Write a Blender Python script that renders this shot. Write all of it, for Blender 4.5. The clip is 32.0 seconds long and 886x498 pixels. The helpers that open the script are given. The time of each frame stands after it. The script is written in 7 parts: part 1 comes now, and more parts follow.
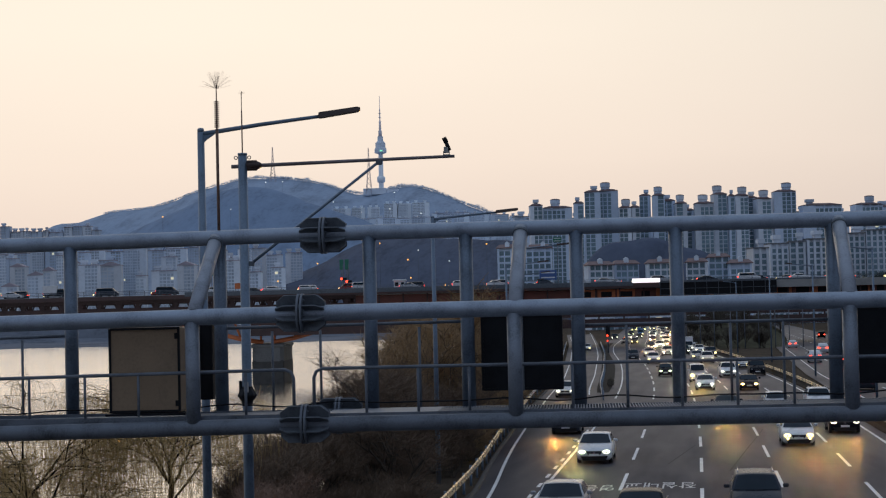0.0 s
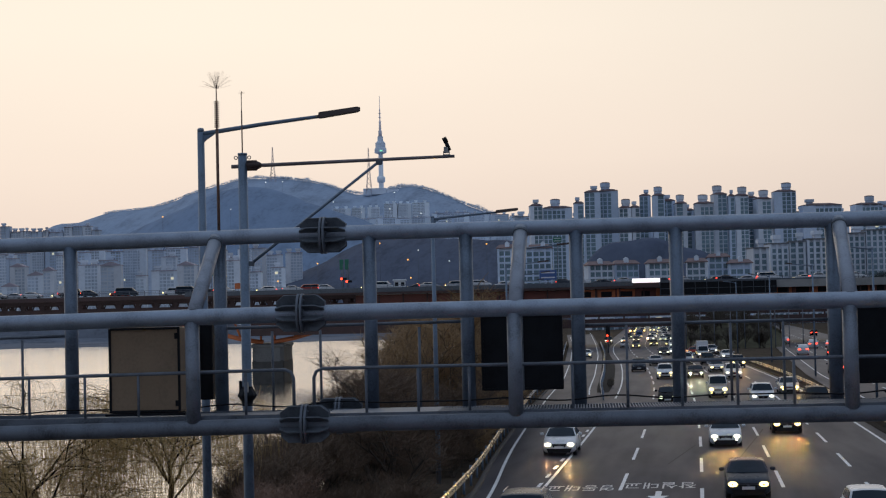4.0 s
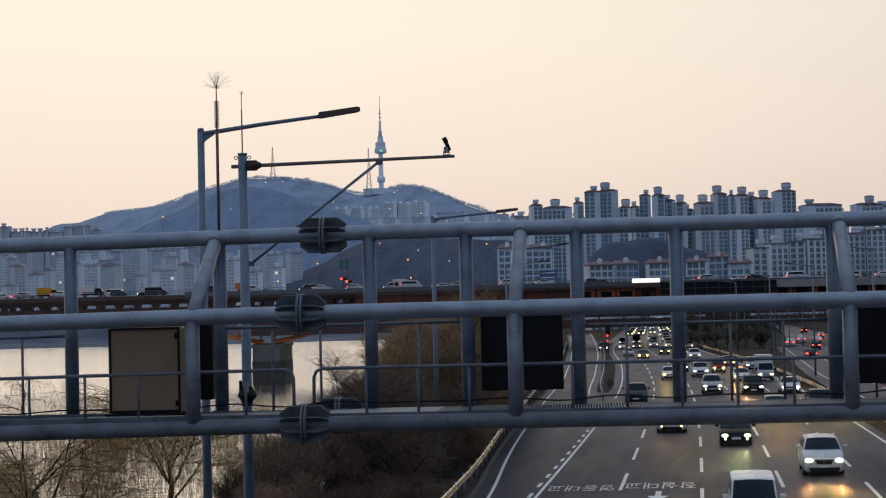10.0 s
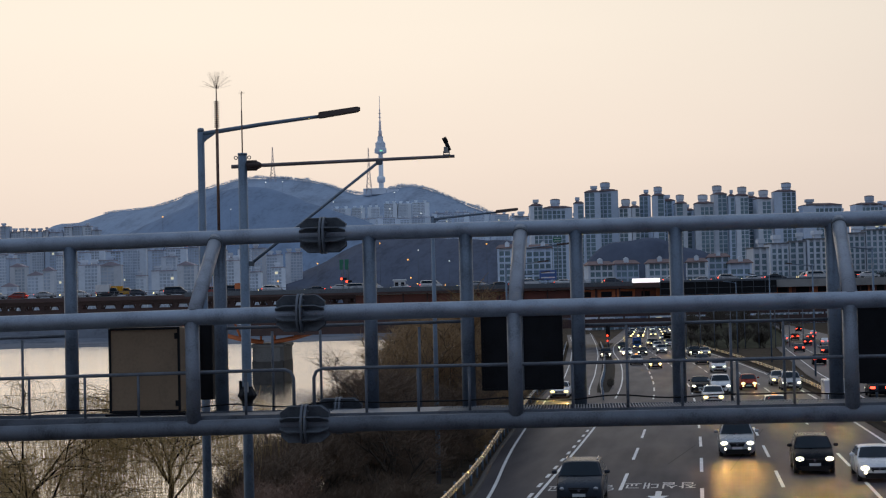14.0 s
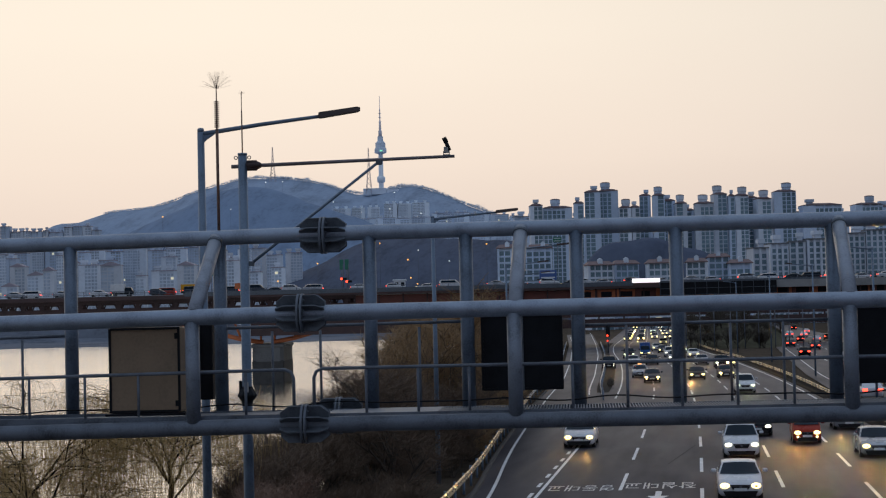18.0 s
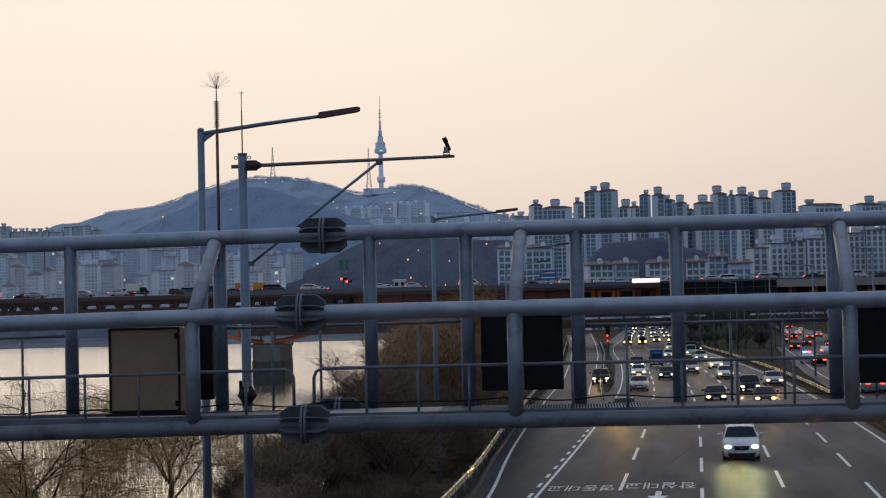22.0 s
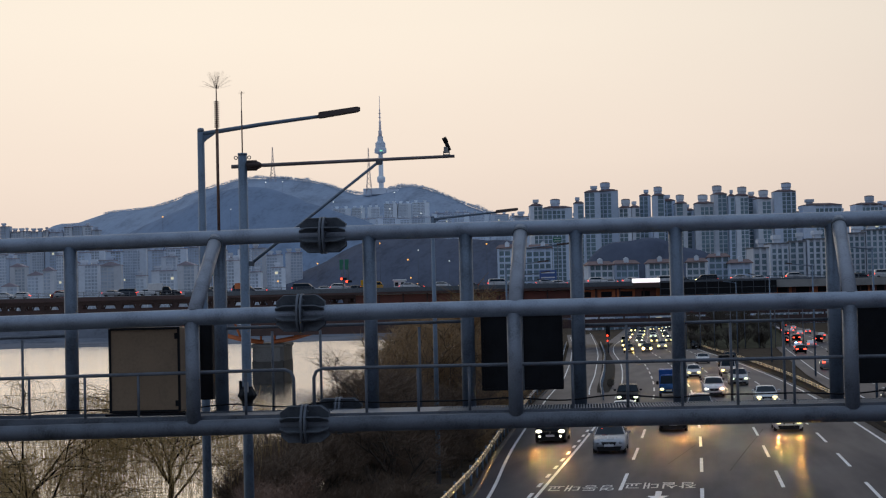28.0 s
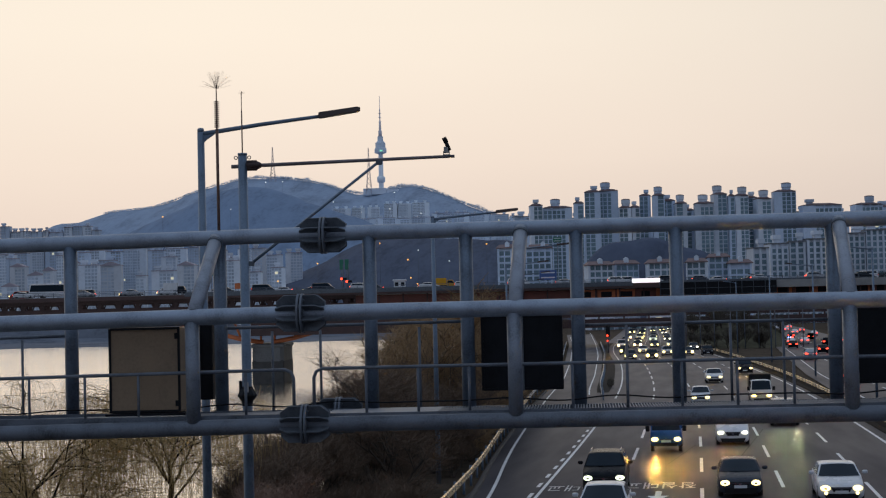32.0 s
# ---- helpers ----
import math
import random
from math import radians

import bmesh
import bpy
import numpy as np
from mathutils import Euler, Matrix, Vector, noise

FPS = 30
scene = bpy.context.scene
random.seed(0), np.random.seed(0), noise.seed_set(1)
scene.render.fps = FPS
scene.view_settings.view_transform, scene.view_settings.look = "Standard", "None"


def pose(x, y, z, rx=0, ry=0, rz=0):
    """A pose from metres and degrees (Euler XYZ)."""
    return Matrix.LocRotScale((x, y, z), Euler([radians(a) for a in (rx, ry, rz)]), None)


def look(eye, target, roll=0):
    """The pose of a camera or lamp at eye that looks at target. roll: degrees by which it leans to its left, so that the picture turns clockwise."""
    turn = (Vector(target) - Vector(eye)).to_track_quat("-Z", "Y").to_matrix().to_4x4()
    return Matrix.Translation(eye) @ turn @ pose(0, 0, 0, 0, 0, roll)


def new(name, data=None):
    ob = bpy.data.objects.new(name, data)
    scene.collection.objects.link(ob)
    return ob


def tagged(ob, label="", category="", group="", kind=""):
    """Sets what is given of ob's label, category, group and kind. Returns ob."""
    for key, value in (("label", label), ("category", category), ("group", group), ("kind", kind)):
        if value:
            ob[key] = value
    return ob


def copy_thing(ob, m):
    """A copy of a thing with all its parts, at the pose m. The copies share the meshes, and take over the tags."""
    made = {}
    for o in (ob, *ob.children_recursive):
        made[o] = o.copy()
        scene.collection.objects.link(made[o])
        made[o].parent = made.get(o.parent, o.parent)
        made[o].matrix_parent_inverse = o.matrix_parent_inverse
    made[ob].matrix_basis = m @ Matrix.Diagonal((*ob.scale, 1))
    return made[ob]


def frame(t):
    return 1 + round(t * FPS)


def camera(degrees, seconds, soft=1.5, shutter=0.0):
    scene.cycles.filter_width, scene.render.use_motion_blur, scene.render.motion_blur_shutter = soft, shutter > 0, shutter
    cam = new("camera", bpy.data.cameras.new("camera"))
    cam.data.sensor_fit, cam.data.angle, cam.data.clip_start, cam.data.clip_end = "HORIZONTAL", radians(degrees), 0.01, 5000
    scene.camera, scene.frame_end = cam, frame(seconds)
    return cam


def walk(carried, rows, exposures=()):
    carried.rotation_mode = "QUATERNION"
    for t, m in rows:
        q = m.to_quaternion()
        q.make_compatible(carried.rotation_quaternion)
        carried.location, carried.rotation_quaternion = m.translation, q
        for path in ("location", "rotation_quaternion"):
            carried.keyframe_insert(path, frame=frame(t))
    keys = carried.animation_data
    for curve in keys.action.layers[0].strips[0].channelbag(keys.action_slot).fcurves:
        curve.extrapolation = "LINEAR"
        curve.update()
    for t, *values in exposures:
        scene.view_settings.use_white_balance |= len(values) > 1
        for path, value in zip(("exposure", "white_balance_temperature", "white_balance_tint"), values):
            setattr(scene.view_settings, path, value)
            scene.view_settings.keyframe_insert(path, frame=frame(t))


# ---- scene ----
cam = camera(27.91, 32.0, soft=1.2)
CAM_Z = 7.75
YAW, PITCH, ROLL = 8.1696, 2.1439, -1.4
eye = Vector((0, 0, CAM_Z))
aim = eye + Vector((-math.sin(radians(YAW)) * math.cos(radians(PITCH)), math.cos(radians(YAW)) * math.cos(radians(PITCH)), math.sin(radians(PITCH)))) * 100
POSE = look(eye, aim, ROLL)
walk(cam, [(0.0, POSE), (32.0, POSE)], exposures=[(0.0, 0.03), (32.0, -0.03)])

# ---- world: hazy western sky after sunset, blue-grey overhead and behind ----
world = bpy.data.worlds.new("dusk_sky")
scene.world = world
world.use_nodes = True
wn, wl = world.node_tree.nodes, world.node_tree.links
wn.clear()


def wnode(kind, **kw):
    n = wn.new(kind)
    for k, v in kw.items():
        if k == "op":
            n.operation = v
    return n


def ramp_node(nodes, stops, interp="LINEAR"):
    r = nodes.new("ShaderNodeValToRGB")
    r.color_ramp.interpolation = interp
    el = r.color_ramp.elements
    while len(el) < len(stops):
        el.new(0.5)
    for e, (p, c) in zip(el, stops):
        e.position, e.color = p, (*c, 1)
    return r


tc = wn.new("ShaderNodeTexCoord")
sep = wn.new("ShaderNodeSeparateXYZ")
wl.new(tc.outputs["Generated"], sep.inputs[0])
elev = wnode("ShaderNodeMath", op="ARCSINE")
wl.new(sep.outputs["Z"], elev.inputs[0])
scale_e = wnode("ShaderNodeMath", op="MULTIPLY")
wl.new(elev.outputs[0], scale_e.inputs[0])
scale_e.inputs[1].default_value = 2 / math.pi
# glow side (towards the set sun) and the side away from it, by height
glow = ramp_node(wn, [(0.0, (0.74, 0.60, 0.52)), (0.02, (0.80, 0.65, 0.555)), (0.055, (0.93, 0.78, 0.655)), (0.10, (1.0, 0.875, 0.73)), (0.16, (1.0, 0.90, 0.75)), (0.30, (0.84, 0.79, 0.71)), (0.6, (0.46, 0.54, 0.66)), (1.0, (0.40, 0.50, 0.66))])
away = ramp_node(wn, [(0.0, (0.17, 0.18, 0.23)), (0.1, (0.19, 0.215, 0.28)), (0.3, (0.26, 0.32, 0.43)), (0.6, (0.36, 0.45, 0.60)), (1.0, (0.40, 0.50, 0.66))])
wl.new(scale_e.outputs[0], glow.inputs[0])
wl.new(scale_e.outputs[0], away.inputs[0])
GLOW_AZ = 18.0  # degrees left of the road's heading
dot = wnode("ShaderNodeVectorMath", op="DOT_PRODUCT")
wl.new(tc.outputs["Generated"], dot.inputs[0])
dot.inputs[1].default_value = (-math.sin(radians(GLOW_AZ)), math.cos(radians(GLOW_AZ)), 0.0)
side = wn.new("ShaderNodeMapRange")
side.interpolation_type = "LINEAR"
side.inputs["From Min"].default_value, side.inputs["From Max"].default_value = 0.5, 1.0
wl.new(dot.outputs["Value"], side.inputs["Value"])
mix = wn.new("ShaderNodeMix")
mix.data_type = "RGBA"
wl.new(side.outputs[0], mix.inputs["Factor"])
wl.new(away.outputs[0], mix.inputs["A"])
wl.new(glow.outputs[0], mix.inputs["B"])
# faint smeared bands of thin cloud
cmap = wn.new("ShaderNodeMapping")
cmap.inputs["Scale"].default_value = (2.0, 2.0, 9.0)
wl.new(tc.outputs["Generated"], cmap.inputs[0])
cn = wn.new("ShaderNodeTexNoise")
cn.inputs["Scale"].default_value, cn.inputs["Detail"].default_value = 1.6, 3.0
wl.new(cmap.outputs[0], cn.inputs["Vector"])
cr = wn.new("ShaderNodeMapRange")
cr.inputs["To Min"].default_value, cr.inputs["To Max"].default_value = 0.97, 1.03
wl.new(cn.outputs[0], cr.inputs["Value"])
bg = wn.new("ShaderNodeBackground")
mul = wn.new("ShaderNodeMath")
mul.operation = "MULTIPLY"
mul.inputs[1].default_value = 1.03
wl.new(cr.outputs[0], mul.inputs[0])
wl.new(mul.outputs[0], bg.inputs["Strength"])
wl.new(mix.outputs["Result"], bg.inputs["Color"])
wo = wn.new("ShaderNodeOutputWorld")
wl.new(bg.outputs[0], wo.inputs["Surface"])

sun_data = bpy.data.lights.new("low_sun", "SUN")
sun_data.energy, sun_data.angle, sun_data.color = 0.1, radians(40), (1.0, 0.80, 0.62)
sun = new("low_sun", sun_data)
sun.matrix_world = look((0, 0, 60), (math.sin(radians(30)), -math.cos(radians(30)), 59.88))

# ---- materials ----
def mat(name, color, rough=0.6, metal=0.0, var=0.15, scale=3.0, fine=40.0, bump=0.15, dark=None, emit=None, power=0.0, spec=0.5, per_object=0.0, dist=0.01, coat=0.0, stretch=None):
    """Base colour broken up at two scales, with rough spots and fine relief."""
    m = bpy.data.materials.new(name)
    m.use_nodes = True
    n, l = m.node_tree.nodes, m.node_tree.links
    b = n["Principled BSDF"]
    b.inputs["Roughness"].default_value, b.inputs["Metallic"].default_value = rough, metal
    b.inputs["Specular IOR Level"].default_value = spec
    b.inputs["Coat Weight"].default_value = coat
    b.inputs["Coat Roughness"].default_value = 0.08
    co = n.new("ShaderNodeTexCoord")
    a, f = n.new("ShaderNodeTexNoise"), n.new("ShaderNodeTexNoise")
    a.inputs["Scale"].default_value, a.inputs["Detail"].default_value = scale, 5.0
    f.inputs["Scale"].default_value, f.inputs["Detail"].default_value = fine, 3.0
    place = co.outputs["Object"]
    if stretch:
        sm = n.new("ShaderNodeMapping")
        sm.inputs["Scale"].default_value = stretch
        l.new(place, sm.inputs[0])
        place = sm.outputs[0]
    for t in (a, f):
        l.new(place, t.inputs["Vector"])
    low = dark if dark else tuple(c * (1 - var * 2) for c in color)
    r = ramp_node(n, [(0.28, low), (0.5, color), (0.75, tuple(min(1, c * (1 + var)) for c in color))])
    mm = n.new("ShaderNodeMix")
    mm.inputs[0].default_value = 0.35
    l.new(a.outputs[0], mm.inputs[2])
    l.new(f.outputs[0], mm.inputs[3])
    l.new(mm.outputs[0], r.inputs[0])
    out = r.outputs[0]
    if per_object:
        oi = n.new("ShaderNodeObjectInfo")
        mr = n.new("ShaderNodeMapRange")
        mr.inputs["To Min"].default_value, mr.inputs["To Max"].default_value = 1 - per_object, 1 + per_object
        l.new(oi.outputs["Random"], mr.inputs["Value"])
        hs = n.new("ShaderNodeHueSaturation")
        l.new(mr.outputs[0], hs.inputs["Value"])
        l.new(out, hs.inputs["Color"])
        out = hs.outputs[0]
    l.new(out, b.inputs["Base Color"])
    rr = n.new("ShaderNodeMapRange")
    rr.inputs["To Min"].default_value, rr.inputs["To Max"].default_value = max(0.02, rough - 0.12), min(1, rough + 0.12)
    l.new(a.outputs[0], rr.inputs["Value"])
    l.new(rr.outputs[0], b.inputs["Roughness"])
    if bump:
        bp = n.new("ShaderNodeBump")
        bp.inputs["Strength"].default_value, bp.inputs["Distance"].default_value = bump, dist
        l.new(f.outputs[0], bp.inputs["Height"])
        l.new(bp.outputs[0], b.inputs["Normal"])
    if emit:
        b.inputs["Emission Color"].default_value, b.inputs["Emission Strength"].default_value = (*emit, 1), power
    return m


def glow_mat(name, color, power):
    m = bpy.data.materials.new(name)
    m.use_nodes = True
    b = m.node_tree.nodes["Principled BSDF"]
    b.inputs["Base Color"].default_value = (*[0.8 * c for c in color], 1)
    b.inputs["Emission Color"].default_value, b.inputs["Emission Strength"].default_value = (*color, 1), power
    b.inputs["Roughness"].default_value = 0.2
    return m


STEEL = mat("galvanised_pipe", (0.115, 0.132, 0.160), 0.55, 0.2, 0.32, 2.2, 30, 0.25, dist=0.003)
# lighter, glossier pipe for the upper chords
STEEL_TOP = mat("galvanised_pipe_upper", (0.262, 0.305, 0.372), 0.44, 0.48, 0.22, 2.2, 30, 0.2, dist=0.003)
STEEL_DARK = mat("weathered_flange", (0.10, 0.115, 0.135), 0.6, 0.2, 0.3, 5, 40, 0.3, dist=0.004)
STEEL_BLUE = mat("blue_grey_pipe", (0.120, 0.155, 0.205), 0.45, 0.4, 0.30, 1.8, 26, 0.2, dist=0.003)
STEEL_PALE = mat("pale_galvanised_pipe", (0.260, 0.285, 0.330), 0.46, 0.4, 0.26, 2.5, 30, 0.25, dist=0.003)
STEEL_POST = mat("dull_grey_pipe", (0.175, 0.200, 0.240), 0.5, 0.3, 0.30, 2.5, 30, 0.25, dist=0.003)
POLE = mat("painted_pole", (0.130, 0.180, 0.245), 0.42, 0.25, 0.25, 1.5, 25, 0.15, dist=0.003)
ARM_STEEL = mat("stained_arm_steel", (0.17, 0.145, 0.150), 0.42, 0.3, 0.3, 1.5, 30, 0.2, dist=0.003)
RUSTY = mat("rusty_rod", (0.17, 0.10, 0.075), 0.7, 0.2, 0.35, 9, 60, 0.3, dist=0.003)
GRATE = mat("walkway_grating", (0.20, 0.22, 0.25), 0.6, 0.3, 0.2, 3, 40, 0.3, dist=0.004)
BOARD = mat("sign_back_brown", (0.25, 0.175, 0.11), 0.5, 0.1, 0.14, 1.6, 18, 0.2, dist=0.003)
BLACK = mat("black_housing", (0.010, 0.011, 0.014), 0.6, 0.0, 0.3, 3, 30, 0.15, dist=0.003, spec=0.15)
LAMP_DARK = mat("lamp_housing", (0.045, 0.024, 0.020), 0.5, 0.1, 0.2, 6, 40, 0.1)
PAINT = mat("road_paint", (0.62, 0.64, 0.66), 0.5, 0.0, 0.16, 1.2, 14.0, 0.2, dark=(0.34, 0.36, 0.38))
PAINT_WORN = mat("worn_road_paint", (0.47, 0.48, 0.49), 0.55, 0.0, 0.3, 1.6, 16.0, 0.2, dark=(0.15, 0.15, 0.16))
TAR = mat("tar_seam", (0.019, 0.020, 0.026), 0.7, 0.0, 0.3, 2.0, 20.0, 0.2, spec=0.1)
CONCRETE = mat("concrete", (0.30, 0.295, 0.285), 0.8, 0.0, 0.18, 0.5, 8.0, 0.3)
SHORE = mat("far_shore", (0.15, 0.165, 0.195), 0.95, 0.0, 0.3, 0.03, 0.2, 0.4, dist=1.0, spec=0.03)
PIER = mat("pier_concrete", (0.13, 0.128, 0.126), 0.8, 0.0, 0.25, 0.25, 3.0, 0.3)
KERB = mat("grimy_kerb", (0.055, 0.052, 0.050), 0.85, 0.0, 0.3, 0.6, 8.0, 0.3)
BARRIER = mat("barrier_concrete", (0.032, 0.029, 0.027), 0.85, 0.0, 0.25, 0.5, 8.0, 0.3, spec=0.05)
RAIL_PALE = mat("pale_rail_steel", (0.58, 0.60, 0.62), 0.32, 0.6, 0.2, 1.0, 20.0, 0.2)
# the headlights' amber gleam is put into this steel's colour
RAIL_STEEL = mat("headlit_rail_steel", (0.80, 0.63, 0.36), 0.28, 0.8, 0.25, 1.0, 20.0, 0.2)
BANK = mat("bank_soil", (0.060, 0.046, 0.034), 0.95, 0.0, 0.35, 0.25, 3.0, 0.8, dist=0.08, spec=0.03)
BANK_DARK = mat("planted_soil", (0.085, 0.078, 0.052), 0.95, 0.0, 0.35, 0.25, 3.0, 0.8, dist=0.08, spec=0.03)
TWIG_GREY = mat("grey_brown_twig", (0.120, 0.104, 0.084), 0.85, 0.0, 0.3, 1.5, 20, 0.2, spec=0.1)
# darker bark for the willow limbs
BARK_DARK = mat("dark_willow_bark", (0.030, 0.024, 0.019), 0.9, 0.0, 0.3, 4, 30, 0.5)
BARK = mat("bark", (0.060, 0.046, 0.035), 0.9, 0.0, 0.3, 4, 30, 0.5)
TWIG = mat("willow_twig", (0.42, 0.275, 0.10), 0.8, 0.0, 0.3, 2, 20, 0.2)
EVERGREEN = mat("pine_green", (0.025, 0.045, 0.03), 0.8, 0.0, 0.3, 1.5, 20, 0.2)
TWIG_RED = mat("reddish_twig", (0.23, 0.135, 0.09), 0.75, 0.0, 0.3, 1.5, 20, 0.2)
TWIG_GOLD = mat("golden_brown_twig", (0.31, 0.195, 0.095), 0.85, 0.0, 0.3, 1.5, 20, 0.2)
TWIG_DARK = mat("brown_twig", (0.135, 0.088, 0.056), 0.85, 0.0, 0.3, 1.5, 20, 0.2)
BRIDGE_RED = mat("bridge_paint_red", (0.150, 0.042, 0.028), 0.55, 0.0, 0.3, 0.3, 4.0, 0.2)
BRIDGE_ORANGE = mat("bridge_paint_orange", (0.46, 0.125, 0.040), 0.55, 0.0, 0.3, 0.3, 4.0, 0.2)
BRIDGE_DARK = mat("bridge_girder_dark", (0.060, 0.031, 0.029), 0.6, 0.0, 0.3, 0.3, 4.0, 0.2)
# haze is put into the woods' colours: paler and bluer with distance
HILL_FAR = mat("hazed_woods_far", (0.272, 0.338, 0.440), 0.95, 0.0, 0.20, 0.025, 0.16, 0.0, spec=0.03, stretch=(1, 0.12, 1))
# near-white twigs, the skyline haze being part of their colour
SKYLINE = mat("hazed_skyline_twigs", (0.84, 0.88, 0.94), 0.95, 0.0, 0.25, 0.05, 0.5, 0.0, spec=0.03)
HILL_SIDE = mat("hazed_woods_riverside", (0.088, 0.104, 0.146), 0.95, 0.0, 0.20, 0.06, 0.30, 0.0, spec=0.03, stretch=(1, 0.12, 1))
HILL_NEAR = mat("hazed_woods_near", (0.190, 0.255, 0.360), 0.95, 0.0, 0.18, 0.035, 0.22, 0.0, spec=0.03, stretch=(1, 0.12, 1))


def water_mat():
    m = bpy.data.materials.new("river_water")
    m.use_nodes = True
    n, l = m.node_tree.nodes, m.node_tree.links
    b = n["Principled BSDF"]
    b.inputs["Base Color"].default_value = (0.98, 0.895, 0.765, 1)
    b.inputs["Metallic"].default_value = 1.0
    b.inputs["Roughness"].default_value = 0.06
    b.inputs["IOR"].default_value = 1.33
    co = n.new("ShaderNodeTexCoord")
    mp = n.new("ShaderNodeMapping")
    mp.inputs["Scale"].default_value = (0.09, 0.5, 0.3)
    a, f = n.new("ShaderNodeTexNoise"), n.new("ShaderNodeTexNoise")
    a.inputs["Scale"].default_value, a.inputs["Detail"].default_value = 1.2, 6
    f.inputs["Scale"].default_value, f.inputs["Detail"].default_value = 0.05, 3
    l.new(co.outputs["Object"], mp.inputs[0])
    l.new(mp.outputs[0], a.inputs["Vector"])
    l.new(mp.outputs[0], f.inputs["Vector"])
    bp = n.new("ShaderNodeBump")
    bp.inputs["Strength"].default_value, bp.inputs["Distance"].default_value = 0.75, 0.3
    l.new(a.outputs[0], bp.inputs["Height"])
    l.new(bp.outputs[0], b.inputs["Normal"])
    r = n.new("ShaderNodeMapRange")
    r.inputs["To Min"].default_value, r.inputs["To Max"].default_value = 0.11, 0.20
    l.new(f.outputs[0], r.inputs["Value"])
    l.new(r.outputs[0], b.inputs["Roughness"])
    return m


WATER = water_mat()


def asphalt_mat():
    """Worn asphalt: matt stone with a thin polished film that streaks the headlights."""
    m = bpy.data.materials.new("asphalt")
    m.use_nodes = True
    n, l = m.node_tree.nodes, m.node_tree.links
    n.remove(n["Principled BSDF"])
    out = n["Material Output"]
    co = n.new("ShaderNodeTexCoord")
    mp = n.new("ShaderNodeMapping")
    mp.inputs["Scale"].default_value = (1.0, 0.10, 1.0)
    l.new(co.outputs["Object"], mp.inputs[0])
    lanes, grain, blot = n.new("ShaderNodeTexNoise"), n.new("ShaderNodeTexNoise"), n.new("ShaderNodeTexNoise")
    for t, sc, src in ((lanes, 0.55, mp.outputs[0]), (grain, 14.0, co.outputs["Object"]), (blot, 0.09, co.outputs["Object"])):
        t.inputs["Scale"].default_value, t.inputs["Detail"].default_value = sc, 5.0
        l.new(src, t.inputs["Vector"])
    add = n.new("ShaderNodeMix")
    add.inputs[0].default_value = 0.5
    l.new(lanes.outputs[0], add.inputs[2])
    l.new(blot.outputs[0], add.inputs[3])
    add2 = n.new("ShaderNodeMix")
    add2.inputs[0].default_value = 0.3
    l.new(add.outputs[0], add2.inputs[2])
    l.new(grain.outputs[0], add2.inputs[3])
    r = ramp_node(n, [(0.33, (0.0195, 0.0190, 0.026)), (0.5, (0.0325, 0.0325, 0.0435)), (0.68, (0.0480, 0.0480, 0.061))])
    l.new(add2.outputs[0], r.inputs[0])
    bp = n.new("ShaderNodeBump")
    bp.inputs["Strength"].default_value, bp.inputs["Distance"].default_value = 0.15, 0.006
    l.new(grain.outputs[0], bp.inputs["Height"])
    d, g = n.new("ShaderNodeBsdfDiffuse"), n.new("ShaderNodeBsdfGlossy")
    l.new(r.outputs[0], d.inputs["Color"])
    l.new(bp.outputs[0], d.inputs["Normal"])
    g.inputs["Roughness"].default_value = 0.34
    g.inputs["Color"].default_value = (0.9, 0.9, 0.92, 1)
    w = n.new("ShaderNodeMapRange")
    w.inputs["From Min"].default_value, w.inputs["From Max"].default_value = 0.35, 0.65
    w.inputs["To Min"].default_value, w.inputs["To Max"].default_value = 0.052, 0.088
    l.new(lanes.outputs[0], w.inputs["Value"])
    # the film shines more at a grazing view
    lw = n.new("ShaderNodeLayerWeight")
    lw.inputs["Blend"].default_value = 0.5
    far = n.new("ShaderNodeMapRange")
    far.inputs["From Min"].default_value, far.inputs["From Max"].default_value = 0.90, 0.985
    far.inputs["To Min"].default_value, far.inputs["To Max"].default_value = 0.0, 0.10
    l.new(lw.outputs["Facing"], far.inputs["Value"])
    both = n.new("ShaderNodeMath")
    both.operation = "ADD"
    l.new(w.outputs[0], both.inputs[0])
    l.new(far.outputs[0], both.inputs[1])
    mx = n.new("ShaderNodeMixShader")
    l.new(both.outputs[0], mx.inputs[0])
    l.new(d.outputs[0], mx.inputs[1])
    l.new(g.outputs[0], mx.inputs[2])
    l.new(mx.outputs[0], out.inputs["Surface"])
    return m


ASPHALT = asphalt_mat()


